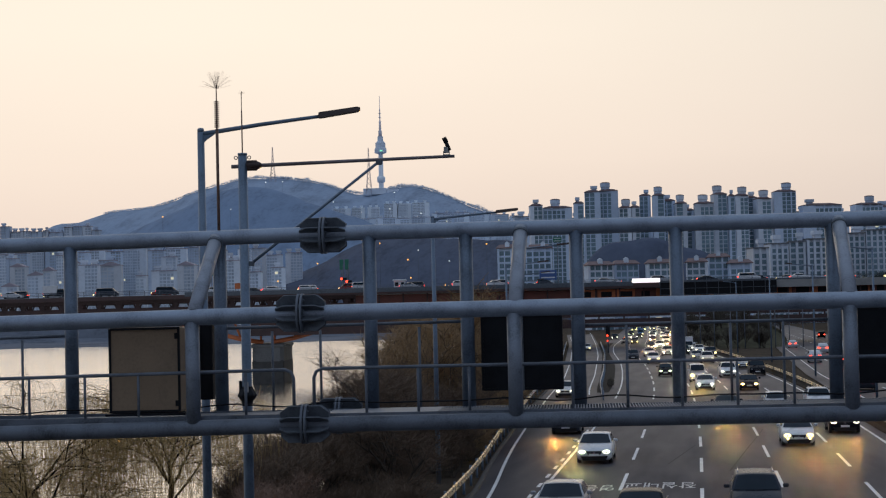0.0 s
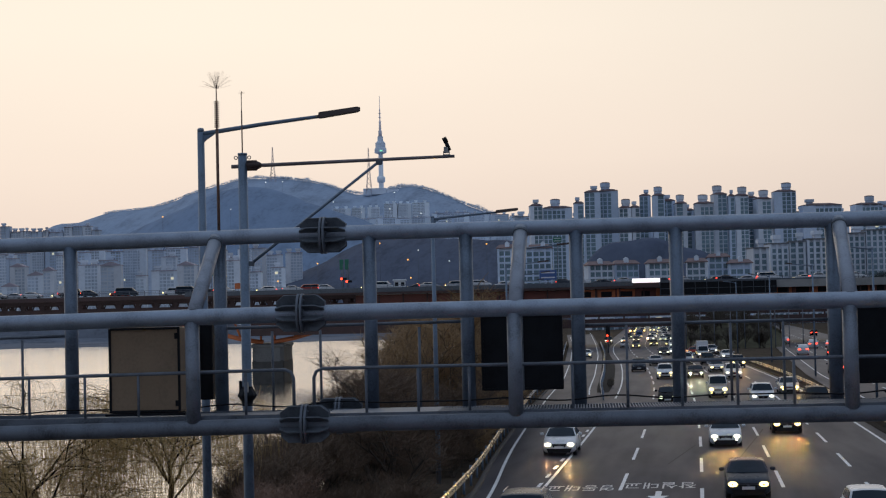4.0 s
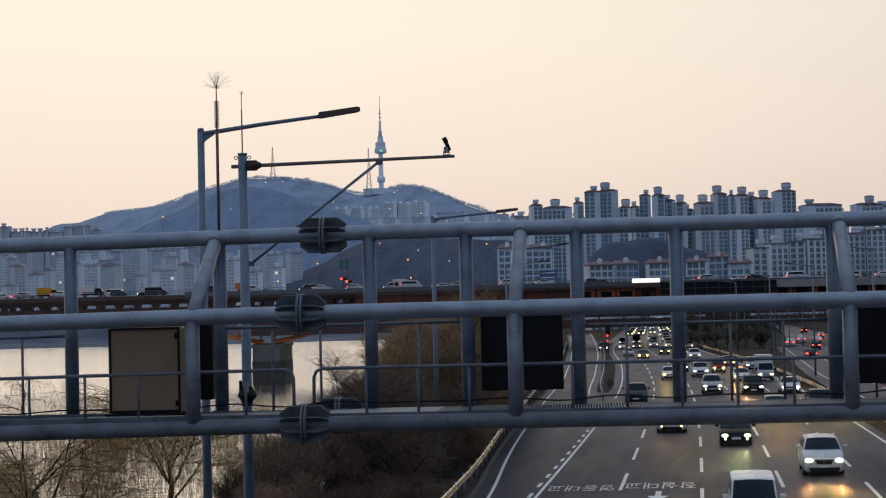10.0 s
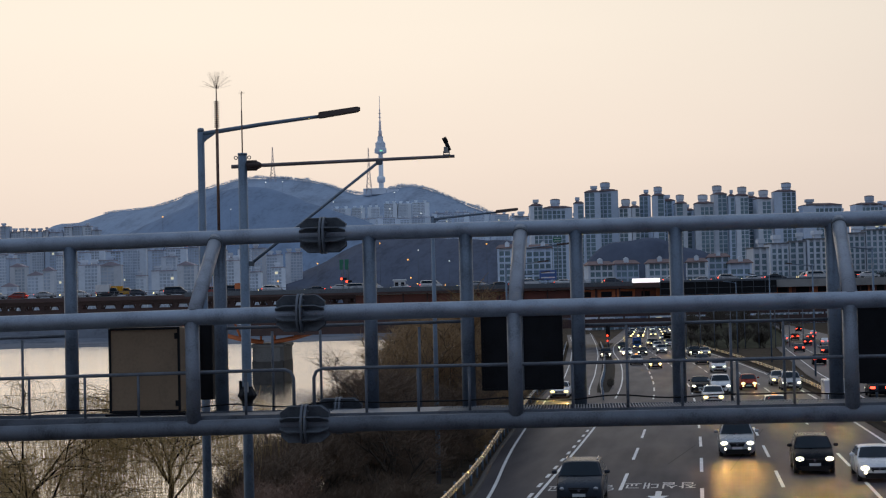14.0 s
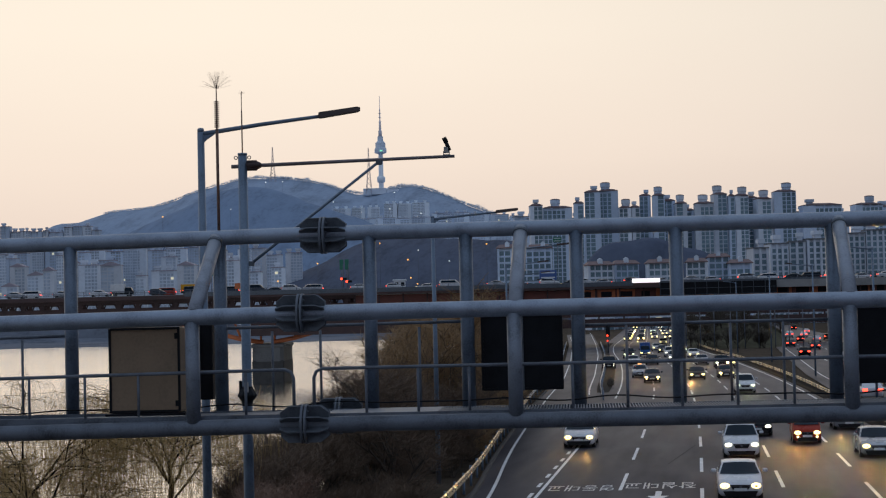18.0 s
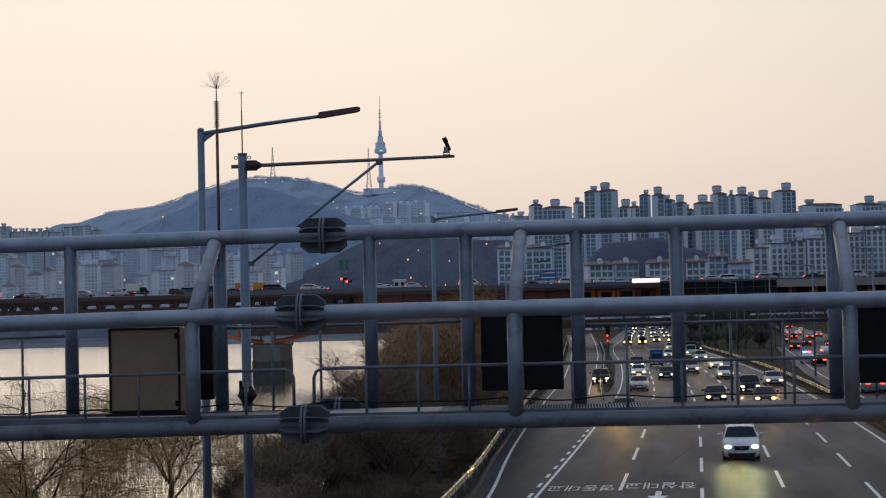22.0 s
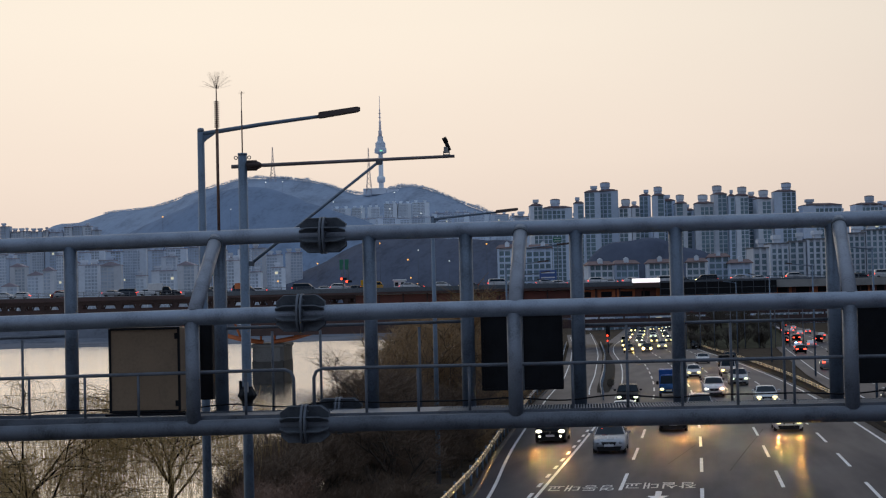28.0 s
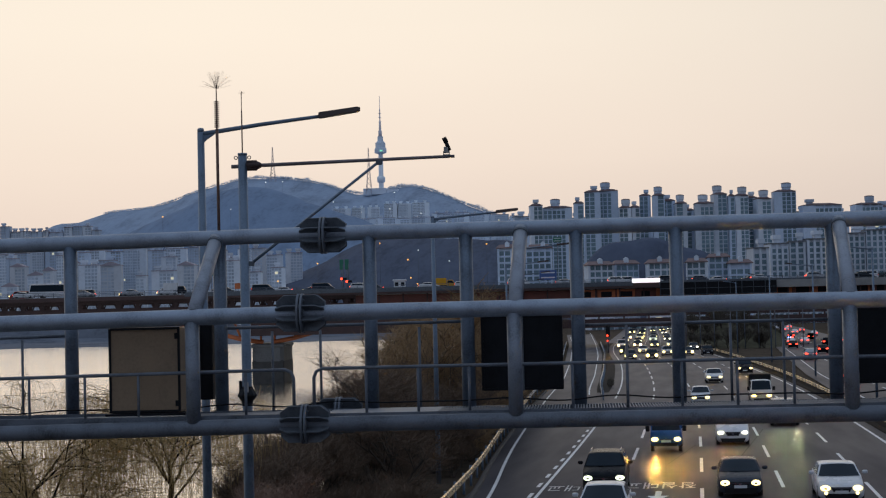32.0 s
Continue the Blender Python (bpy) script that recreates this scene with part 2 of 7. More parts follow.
# ---- mesh building ----
class Mesh:
    """Collects vertices and faces; made once into a mesh."""

    def __init__(self):
        self.v, self.f, self.smooth = [], [], []

    def add(self, verts, faces, smooth=False):
        o = len(self.v)
        self.v += [tuple(p) for p in verts]
        self.f += [tuple(i + o for i in f) for f in faces]
        self.smooth += [smooth] * len(faces)
        return self

    def box(self, c, s, rz=0.0, taper=1.0, tilt=None):
        hx, hy, hz = s[0] / 2, s[1] / 2, s[2] / 2
        pts = []
        for z, k in ((-hz, 1.0), (hz, taper)):
            pts += [(-hx * k, -hy * k, z), (hx * k, -hy * k, z), (hx * k, hy * k, z), (-hx * k, hy * k, z)]
        m = Matrix.Translation(c) @ (tilt.to_4x4() if tilt else Matrix.Rotation(rz, 4, "Z"))
        return self.add([m @ Vector(p) for p in pts], [(3, 2, 1, 0), (4, 5, 6, 7), (0, 1, 5, 4), (1, 2, 6, 5), (2, 3, 7, 6), (3, 0, 4, 7)])

    def bevel_box(self, c, s, b, rz=0.0):
        """A box with chamfered edges all round."""
        hx, hy, hz = s[0] / 2, s[1] / 2, s[2] / 2
        b = min(b, hx * 0.9, hy * 0.9, hz * 0.9)
        rings = []
        for z, k in ((-hz, b), (-hz + b, 0), (hz - b, 0), (hz, b)):
            x, y = hx - k, hy - k
            q = b if k == 0 else b * 0.6
            rings.append([(-x + q, -y, z), (x - q, -y, z), (x, -y + q, z), (x, y - q, z), (x - q, y, z), (-x + q, y, z), (-x, y - q, z), (-x, -y + q, z)])
        m = Matrix.Translation(c) @ Matrix.Rotation(rz, 4, "Z")
        v = [m @ Vector(p) for r in rings for p in r]
        f = [tuple(range(7, -1, -1)), tuple(range(24, 32))]
        for k in range(3):
            for i in range(8):
                j = (i + 1) % 8
                f.append((k * 8 + i, k * 8 + j, k * 8 + 8 + j, k * 8 + 8 + i))
        return self.add(v, f)

    def tube(self, pts, radii, n=10, cap=True, smooth=True):
        pts = [Vector(p) for p in pts]
        if not isinstance(radii, (list, tuple)):
            radii = [radii] * len(pts)
        v, f = [], []
        up = None
        for i, p in enumerate(pts):
            d = (pts[min(i + 1, len(pts) - 1)] - pts[max(i - 1, 0)]).normalized()
            if up is None:
                up = d.orthogonal().normalized()
            a = (up - d * up.dot(d)).normalized()
            up = a
            b = d.cross(a)
            for k in range(n):
                w = 2 * math.pi * k / n
                v.append(p + (a * math.cos(w) + b * math.sin(w)) * radii[i])
        for i in range(len(pts) - 1):
            for k in range(n):
                j = (k + 1) % n
                f.append((i * n + k, i * n + j, (i + 1) * n + j, (i + 1) * n + k))
        self.add(v, f, smooth)
        if cap and n > 2:
            o = len(self.v) - len(v)
            e = (len(pts) - 1) * n
            self.f += [tuple(o + k for k in range(n - 1, -1, -1)), tuple(o + e + k for k in range(n))]
            self.smooth += [False, False]
        return self

    def lathe(self, prof, c=(0, 0, 0), n=16, smooth=True):
        v, f = [], []
        for r, z in prof:
            for k in range(n):
                w = 2 * math.pi * k / n
                v.append((c[0] + r * math.cos(w), c[1] + r * math.sin(w), c[2] + z))
        for i in range(len(prof) - 1):
            for k in range(n):
                j = (k + 1) % n
                f.append((i * n + k, i * n + j, (i + 1) * n + j, (i + 1) * n + k))
        f.append(tuple(range(n - 1, -1, -1)))
        f.append(tuple((len(prof) - 1) * n + k for k in range(n)))
        return self.add(v, f, smooth)

    def data(self, name, material):
        me = bpy.data.meshes.new(name)
        me.from_pydata(self.v, [], self.f)
        me.polygons.foreach_set("use_smooth", self.smooth)
        me.materials.append(material)
        me.update()
        return me


def part(name, ms, material, parent=None, label="", kind=""):
    ob = new(name, ms.data(name, material) if isinstance(ms, Mesh) else ms)
    if parent is not None:
        ob.parent = parent
    return tagged(ob, label, "", "", kind)


def thing(name, label, category, group="", at_pose=None, kind=""):
    ob = new(name)
    ob.empty_display_size = 0.1
    if at_pose is not None:
        ob.matrix_basis = at_pose
    return tagged(ob, label, category, group, kind)


# ---- the plan of the road ----
CURVE_S = (-2000, 93, 125, 170, 185, 215, 250, 278, 335, 400, 504, 700, 900, 1400)
CURVE_X = (0, 0, -0.15, -0.8, -1.2, -2.4, -4.0, -5.5, -9.3, -12.5, -14.8, -20.5, -27, -44)


def bend(s):
    """How far the road has swung to the river side at s metres along it."""
    return float(np.interp(s, CURVE_S, CURVE_X))


def sbend(s):
    return sum(bend(s + d) for d in (-24, -16, -8, 0, 8, 16, 24)) / 7


def road_point(u, s, z=0.0):
    return Vector((u + sbend(s), s, z))


def W(a, d, z=0.0):
    """A place a metres to the right of the view's axis and d metres out along it."""
    cy, sy = math.cos(radians(YAW)), math.sin(radians(YAW))
    return Vector((a * cy - d * sy, a * sy + d * cy, z))


TURN = radians(YAW)  # things square to the view stand at this turn


# ---- ground, river and road ----
RIVER_Z = -6.5


def slip_left(s):
    """Outer edge line of the slip road that joins from the river side."""
    return float(np.interp(s, (40, 75, 96, 121, 163, 180, 211, 284, 434, 784), (-7.8, -9.0, -10.6, -12.0, -14.1, -14.8, -16.2, -20.7, -31, -58)))


def bank_x(s):
    """The water's edge on the road's side."""
    return float(np.interp(s, (0, 60, 100, 150, 200, 326, 460, 575, 869, 1500), (-36, -36, -36, -39, -46, -71, -96, -113, -171, -300)))


def ground_z(x, y):
    edge, foot = min(-14.2 + sbend(y), slip_left(y) - 2.5), bank_x(y)
    if x >= edge:
        return -0.12
    k = min(1.0, (edge - x) / max(4.0, edge - foot))
    return -0.12 - (abs(RIVER_Z) + 1.6) * k * k * (3 - 2 * k)


def build_ground():
    m = Mesh()
    ys = [-700, -400, -200, -100] + list(range(-60, 420, 8)) + list(range(420, 900, 24)) + [950, 1100, 1300, 1500, 1540, 1700, 2400, 3400, 4950]
    xs = [-4800, -2500, -1400, -800, -400] + list(range(-320, -76, 12)) + list(range(-76, -8, 2)) + [-4, 0, 8, 20, 40, 80, 160, 400, 900, 2000, 4000]
    v = []
    for y in ys:
        for x in xs:
            z = ground_z(x, y)
            if y >= 1540:
                z = max(z, -2.5)
            elif y >= 1500:
                z = max(z, -6.0)
            if -60 < x < min(-14.2 + sbend(y), slip_left(y) - 2.5) - 3.0 and y < 900:
                z += 0.5 * noise.noise((x * 0.2, y * 0.12, 0))
            v.append((x, y, z))
    nx = len(xs)
    f = [(j * nx + i, j * nx + i + 1, (j + 1) * nx + i + 1, (j + 1) * nx + i) for j in range(len(ys) - 1) for i in range(nx - 1)]
    m.add(v, f, True)
    ob = part("ground", m, BANK)
    tagged(ob, "brown winter ground sloping down to the river", "ground", "", "structure")


def away_point(u, s, z=0.0):
    """A place on the carriageway beyond the median, which runs on nearly straight."""
    return Vector((u + float(np.interp(s, (-2000, 210, 280, 380, 700, 1400), (0, -0.8, 0.4, 2.2, 6, 12))), s, z))


def strip(m, u0, u1, s0, s1, z, step=8.0, point=road_point):
    """A ribbon along the road between two offsets."""
    n = max(1, int(math.ceil((s1 - s0) / step)))
    v, f = [], []
    for i in range(n + 1):
        s = s0 + (s1 - s0) * i / n
        v += [point(u0, s, z), point(u1, s, z)]
    for i in range(n):
        f.append((2 * i, 2 * i + 1, 2 * i + 3, 2 * i + 2))
    return m.add(v, f)


def slip_right(s):
    return float(np.interp(s, (150, 179, 218, 317, 427, 763), (-9.4, -11.3, -13.0, -18.2, -25, -47.5)))


def slip_line(fn, s):
    return sum(fn(s + d) for d in (-9, -4.5, 0, 4.5, 9)) / 5


def guard_x(s):
    """The guardrail outside the slip road."""
    return float(np.interp(s, (30, 68, 80, 89, 98, 107, 125, 163, 211, 284, 434), (-9.7, -10.0, -10.5, -11.0, -11.6, -12.2, -13.2, -15.3, -17.4, -22.0, -32.5)))


def edge_u(s):
    """Offset of the edge line beside the median; the lanes narrow a little further on."""
    return float(np.interp(s, (100, 160, 240, 340), (10.1, 9.9, 9.5, 9.3)))


def median_u(s):
    return edge_u(s) + float(np.interp(s, (100, 160), (1.15, 0.95)))


def build_road():
    slab = Mesh()
    strip(slab, -10.2, 12.4, -600, 1300, 0.0)
    tagged(part("road", slab, ASPHALT), "wide grey asphalt carriageway with tyre-polished lanes", "road", "", "structure")
    slip = Mesh()
    v, f = [], []
    ss = [60 + 6 * i for i in range(95)]
    for s in ss:
        right = -9.9 + sbend(s) if s < 152 else slip_line(slip_right, s) + 0.6
        v += [(slip_line(slip_left, s) - 0.9, s, 0.004), (right, s, 0.004)]
    for i in range(len(ss) - 1):
        f.append((2 * i, 2 * i + 1, 2 * i + 3, 2 * i + 2))
    slip.add(v, f)
    tagged(part("slip_road", slip, ASPHALT), "asphalt slip road curving in from the riverside", "road", "", "structure")
    other = Mesh()
    strip(other, 12.6, 31.0, -600, 1300, -0.02, point=away_point)
    tagged(part("road_beyond_median", other, ASPHALT), "asphalt carriageway beyond the median barrier", "road", "", "structure")
    gore = Mesh()
    v, f = [], []
    gs = [172 + 6 * i for i in range(46)]
    for q in gs:
        v += [(slip_line(slip_right, q) + 0.75, q, 0.02), (max(slip_line(slip_right, q) + 0.8, sbend(q) - 8.0), q, 0.02)]
    for i in range(len(gs) - 1):
        f.append((2 * i, 2 * i + 1, 2 * i + 3, 2 * i + 2))
    gore.add(v, f)
    tagged(part("gore_strip", gore, BARRIER), "dark grimy strip between slip road and carriageway", "ground", "", "structure")
    kerb = Mesh()
    ks = [44 + 3 * i for i in range(70)]
    v, f = [], []
    for q in ks:
        x = slip_line(slip_left, q) - 0.62
        v += [(x - 0.16, q, -0.05), (x - 0.16, q, 0.11), (x - 0.02, q, 0.11), (x, q, 0.0)]
    for i in range(len(ks) - 1):
        f += [(4 * i + j, 4 * i + j + 1, 4 * i + j + 5, 4 * i + j + 4) for j in range(3)]
    kerb.add(v, f)
    tagged(part("kerb", kerb, KERB), "low grimy concrete kerb beside the slip road", "kerb", "", "structure")
    marks = []
    m = Mesh()
    strip(m, 0.0, 0.18, -100, 900, 0.005, point=lambda u, q, z: road_point(u + edge_u(q), q, z))
    marks.append(("edge_line", m))
    m = Mesh()
    strip(m, -7.19, -7.04, -100, 146, 0.009)
    marks.append(("solid_lane_line", m))
    m = Mesh()
    strip(m, -7.15, -7.0, 160, 900, 0.005)
    marks.append(("edge_line", m))
    m = Mesh()
    strip(m, 14.1, 14.25, -100, 900, -0.015, point=away_point)
    marks.append(("edge_line", m))
    for fn, a in ((slip_left, 50), (slip_right, 168)):
        m = Mesh()
        v, f = [], []
        ss2 = [a + 4 * i for i in range(130)]
        for s in ss2:
            x = slip_line(fn, s)
            v += [(x - 0.075, s, 0.012), (x + 0.075, s, 0.012)]
        for i in range(len(ss2) - 1):
            f.append((2 * i, 2 * i + 1, 2 * i + 3, 2 * i + 2))
        m.add(v, f)
        marks.append(("edge_line", m))
    for name, mm in marks:
        tagged(part(name, mm, PAINT), "worn white painted line along the lane edge", "road marking", "", "structure")
    # broken lines between the lanes, eight metres long
    for u, first in ((-3.68, 77.9), (-0.16, 86.3), (3.32, 78.5), (6.95, 72.4)):
        line = thing("lane_line", "broken white lane line, worn by tyres", "road marking", "lane lines", kind="structure")
        for i in range(-3, 42):
            s = first + 15.9 * i
            d = Mesh()
            strip(d, u - 0.08, u + 0.08, s, s + 8.0, 0.006, 4.0)
            part("dash", d, PAINT, line)
    for u, first in ((17.6, 70.0), (21.1, 74.0), (24.6, 71.0)):
        line = thing("lane_line", "broken white lane line beyond the median", "road marking", "lane lines", kind="structure")
        for i in range(0, 30):
            s = first + 15.9 * i
            d = Mesh()
            strip(d, u - 0.08, u + 0.08, s, s + 8.0, -0.012, 4.0, away_point)
            part("dash", d, PAINT, line)
    # bridge names and an arrow painted for the oncoming drivers
    for words, x, y, w, h in (("\uc601\ub3d9\ub300\uad50", -5.45, 79.0, 2.95, 2.55), ("\uc7a0\uc2e4\ub300\uad50", -2.0, 79.85, 3.15, 2.75)):
        cu = bpy.data.curves.new("road_lettering", "FONT")
        cu.body, cu.size, cu.resolution_u, cu.offset = words, 1.0, 2, 0.004
        ob = new("letter_source", cu)
        bpy.context.view_layer.update()
        me = bpy.data.meshes.new_from_object(ob)
        bpy.data.objects.remove(ob)
        co = np.array([q.co for q in me.vertices])
        lo2, hi2 = co.min(axis=0), co.max(axis=0)
        for q in me.vertices:
            q.co = (x - ((q.co.x - lo2[0]) / (hi2[0] - lo2[0]) - 0.5) * w, y - ((q.co.y - lo2[1]) / (hi2[1] - lo2[1]) - 0.5) * h, 0.007)
        me.materials.clear()
        me.materials.append(PAINT_WORN)
        tagged(part("road_lettering", me, PAINT_WORN), "white bridge name painted on the lane", "road marking", "", "structure")
    for x, y in ((-2.0, 77.3),):
        m = Mesh()
        m.add([(x - 0.13, y, 0.007), (x + 0.13, y, 0.007), (x + 0.13, y - 1.9, 0.007), (x - 0.13, y - 1.9, 0.007), (x - 0.45, y - 1.9, 0.007), (x + 0.45, y - 1.9, 0.007), (x, y - 4.0, 0.007)], [(3, 2, 1, 0), (6, 5, 4)])
        tagged(part("lane_arrow", m, PAINT), "white straight-ahead arrow painted on the lane", "road marking", "", "structure")
    # sealed cracks across the lanes
    for pts in (((1.16, 86.59), (2.13, 98.05), (2.94, 107.21), (3.71, 116.08)), ((-1.86, 90.8), (-1.27, 96.34), (-0.52, 103.41))):
        m = Mesh()
        v = []
        for k, (x, y) in enumerate(pts):
            v += [(x - 0.05, y - 0.12, 0.005), (x + 0.05, y + 0.12, 0.005)]
        m.add(v, [(2 * k, 2 * k + 1, 2 * k + 3, 2 * k + 2) for k in range(len(pts) - 1)])
        tagged(part("tar_seam", m, TAR), "dark tar seam sealing a crack in the asphalt", "road marking", "", "structure")
    # short dense dashes beside the solid line
    line = thing("merge_line", "short dense white dashes beside a solid line", "road marking", "lane lines", kind="structure")
    for i in range(19):
        s = 66 + 4.55 * i
        d = Mesh()
        strip(d, -7.49, -7.32, s, s + 1.9, 0.010, 4.0)
        part("dash", d, PAINT, line)


def build_water():
    m = Mesh()
    m.add([(-4700, -600, RIVER_Z), (0, -600, RIVER_Z), (0, 1530, RIVER_Z), (-4700, 1530, RIVER_Z)], [(0, 1, 2, 3)])
    tagged(part("river", m, WATER), "calm river reflecting the pale evening sky", "water", "", "structure")


# ---- overhead gantry ----
G0, GDIR = Vector((-14.40, 35.31, 0)), radians(3.74)
GX = Vector((math.cos(GDIR), math.sin(GDIR), 0))
GY = Vector((-math.sin(GDIR), math.cos(GDIR), 0))
BACK = 2.1


def G(a, b=0.0, z=0.0):
    """A place on the gantry, which sags a little towards the river."""
    return G0 + GX * a + GY * b + Vector((0, 0, z - 0.0098 * max(0.0, 7.0 - a)))


def build_gantry():
    g = thing("sign_gantry", "blue-grey steel pipe gantry truss with walkway over the road", "gantry", at_pose=Matrix.Identity(4))
    lo, hi = -7.0, 28.0
    zb, zm, zt, zg = 5.60, 7.87, 9.59, 5.87
    for b, z, r in ((0, zb, 0.162), (0, zm, 0.17), (BACK, zt, 0.165), (BACK, zb + 0.05, 0.155)):
        m = Mesh()
        n = 24
        m.tube([G(lo + (hi - lo) * i / n, b, z) for i in range(n + 1)], r, 20)
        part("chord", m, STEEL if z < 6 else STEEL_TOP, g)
    for a in FRONT_POSTS:
        m = Mesh()
        m.tube([G(a, 0, zb + 0.1), G(a, 0, zm - 0.1)], 0.15, 16)
        part("front_post", m, STEEL_POST, g)
        m = Mesh()
        m.tube([G(a + 0.03, 0.02, zm + 0.05), G(a + 0.12, BACK - 0.10, zt - 0.03)], 0.152, 16)
        br = part("inclined_brace", m, STEEL_PALE, g)
        m = Mesh()
        m.tube([G(a + 0.112, BACK - 0.24, zt - 0.15), G(a + 0.118, BACK - 0.17, zt - 0.09)], [0.165, 0.158], 16)
        part("weld_collar", m, STEEL_DARK, br)
        m = Mesh()
        m.tube([G(a, 0.02, zb), G(a, BACK - 0.02, zb)], 0.10, 12)
        part("cross_tie", m, STEEL, g)
    for a in (-6.0, 27.3):
        for b in (0, BACK):
            m = Mesh()
            q = G(a, b)
            m.tube([G(a, b, ground_z(q.x, q.y) - 0.3), G(a, b, zt if b else zm)], 0.25, 16)
            part("gantry_leg", m, STEEL, g)
    for a in BACK_POSTS:
        m = Mesh()
        m.tube([G(a, BACK, zb), G(a, BACK, zt - 0.05)], 0.148, 16)
        part("back_post", m, STEEL_BLUE, g)
    # ribbed splice flanges
    for a, b, z in FLANGES:
        m = Mesh()
        c = G(a, b, z)
        m.tube([c - GX * 0.062, c - GX * 0.012], 0.405, 20)
        m.tube([c + GX * 0.012, c + GX * 0.062], 0.405, 20)
        fl = part("splice_flange", m, STEEL, g, "bolted pair of splice rings with dark ribs")
        for k in range(8):
            w = math.pi * (k + 0.5) / 4
            o = GY * math.cos(w) + Vector((0, 0, math.sin(w)))
            side = GX.cross(o).normalized() * 0.012
            q = Mesh()
            prof = [(-0.50, 0.15), (-0.50, 0.26), (-0.33, 0.40), (0.33, 0.40), (0.50, 0.26), (0.50, 0.15)]
            v = [c + GX * p + o * r - side for p, r in prof] + [c + GX * p + o * r + side for p, r in prof]
            q.add(v, [(5, 4, 3, 2, 1, 0), (6, 7, 8, 9, 10, 11)] + [(i, (i + 1) % 6, (i + 1) % 6 + 6, i + 6) for i in range(6)])
            part("rib", q, STEEL_DARK, fl)
            q = Mesh()
            p0 = c + o * 0.31 + GX.cross(o).normalized() * 0.07
            q.tube([p0 - GX * 0.10, p0 + GX * 0.10], 0.022, 6)
            part("bolt", q, STEEL_DARK, fl)
    # walkway: open bars, and solid plates past the splice
    zd = zg - 0.07
    m = Mesh()
    for i in range(int((6.7 - lo) / 0.06)):
        m.box(G(lo + 0.06 * i, 1.02, zd - 0.02), (0.03, 1.75, 0.05), GDIR)
    for i in range(int((hi - 9.1) / 0.06)):
        m.box(G(9.1 + 0.06 * i, 1.02, zd - 0.02), (0.025, 1.75, 0.05), GDIR)
    for b in (0.2, 0.62, 1.05, 1.47, 1.88):
        m.box(G((lo + hi) / 2, b, zd - 0.085), (hi - lo, 0.03, 0.07), GDIR)
    part("walkway_grating", m, GRATE, g, "open steel bar grating")
    for i in range(2):
        m = Mesh()
        m.bevel_box(G(7.3 + 1.18 * i, 1.02, zd - 0.015 + 0.004 * (i % 2)), (1.17, 1.75, 0.04), 0.008, GDIR)
        part("deck_plate", m, GRATE, g)
    for b in (0.16, 1.9):
        m = Mesh()
        m.box(G((lo + hi) / 2, b - 0.03, zd - 0.055), (hi - lo, 0.02, 0.13), GDIR)
        part("toe_board", m, STEEL, g)
    # front handrail in two runs with rounded ends
    zr = 6.73
    for a0, a1 in ((lo + 0.4, 6.1), (6.52, hi - 0.3)):
        m = Mesh()
        r = 0.18
        pts = [G(a0, 0.22, zg - 0.1)] if a0 > lo + 1 else []
        if pts:
            pts += [G(a0, 0.22, zr - r), G(a0 + r * 0.3, 0.22, zr - r * 0.3), G(a0 + r, 0.22, zr)]
        else:
            pts = [G(a0, 0.22, zr)]
        pts += [G(a1 - r, 0.22, zr), G(a1 - r * 0.3, 0.22, zr - r * 0.3), G(a1, 0.22, zr - r), G(a1, 0.22, zg - 0.1)]
        m.tube(pts, 0.036, 10)
        part("handrail", m, STEEL, g)
    for a in RAIL_POSTS:
        m = Mesh()
        m.tube([G(a, 0.22, zg - 0.2), G(a, 0.22, zr)], 0.03, 8)
        part("rail_post", m, STEEL, g)
    # taller guard on the far side
    for a0, a1, zr2 in BACK_RAILS:
        m = Mesh()
        m.tube([G(a0, BACK + 0.02, zr2), G(a1, BACK + 0.02, zr2)], 0.034, 8)
        part("back_rail", m, STEEL, g)
    for a in BACK_RAIL_POSTS:
        m = Mesh()
        m.tube([G(a, BACK + 0.02, zg - 0.2), G(a, BACK + 0.02, 7.52)], 0.03, 8)
        part("back_rail_post", m, STEEL, g)
    # loose black cable along the walkway
    m = Mesh()
    pts = []
    for i in range(120):
        a = -2 + 0.22 * i
        pts.append(G(a, 1.86, zg + 0.045 + 0.05 * math.sin(a * 1.1) ** 2 + 0.02 * math.sin(a * 3.1)))
    m.tube(pts, 0.017, 6)
    part("power_cable", m, BLACK, g, "loose black cable")
    return g


FRONT_POSTS = (-2.7, 4.05, 10.67, 17.38, 24.0)
BACK_POSTS = (-2.4, 0.91, 4.22, 7.5, 9.59, 11.96, 14.08, 17.37, 19.5, 21.8, 24.1)
FLANGES = ((6.51, BACK, 9.56), (6.32, 0.0, 7.88), (6.36, 0.0, 5.62), (6.77, BACK, 5.66))
RAIL_POSTS = (-0.6, 0.54, 1.72, 2.85, 5.1, 7.6, 8.67, 9.72, 11.82, 12.93, 14.03, 15.14, 16.27, 18.5, 19.7)
BACK_RAILS = ((-5.0, 0.8, 7.57), (4.3, 9.5, 7.62), (12.1, 17.4, 7.48))
BACK_RAIL_POSTS = (-0.2, 5.34, 6.39, 8.54, 12.98, 15.18, 16.29)


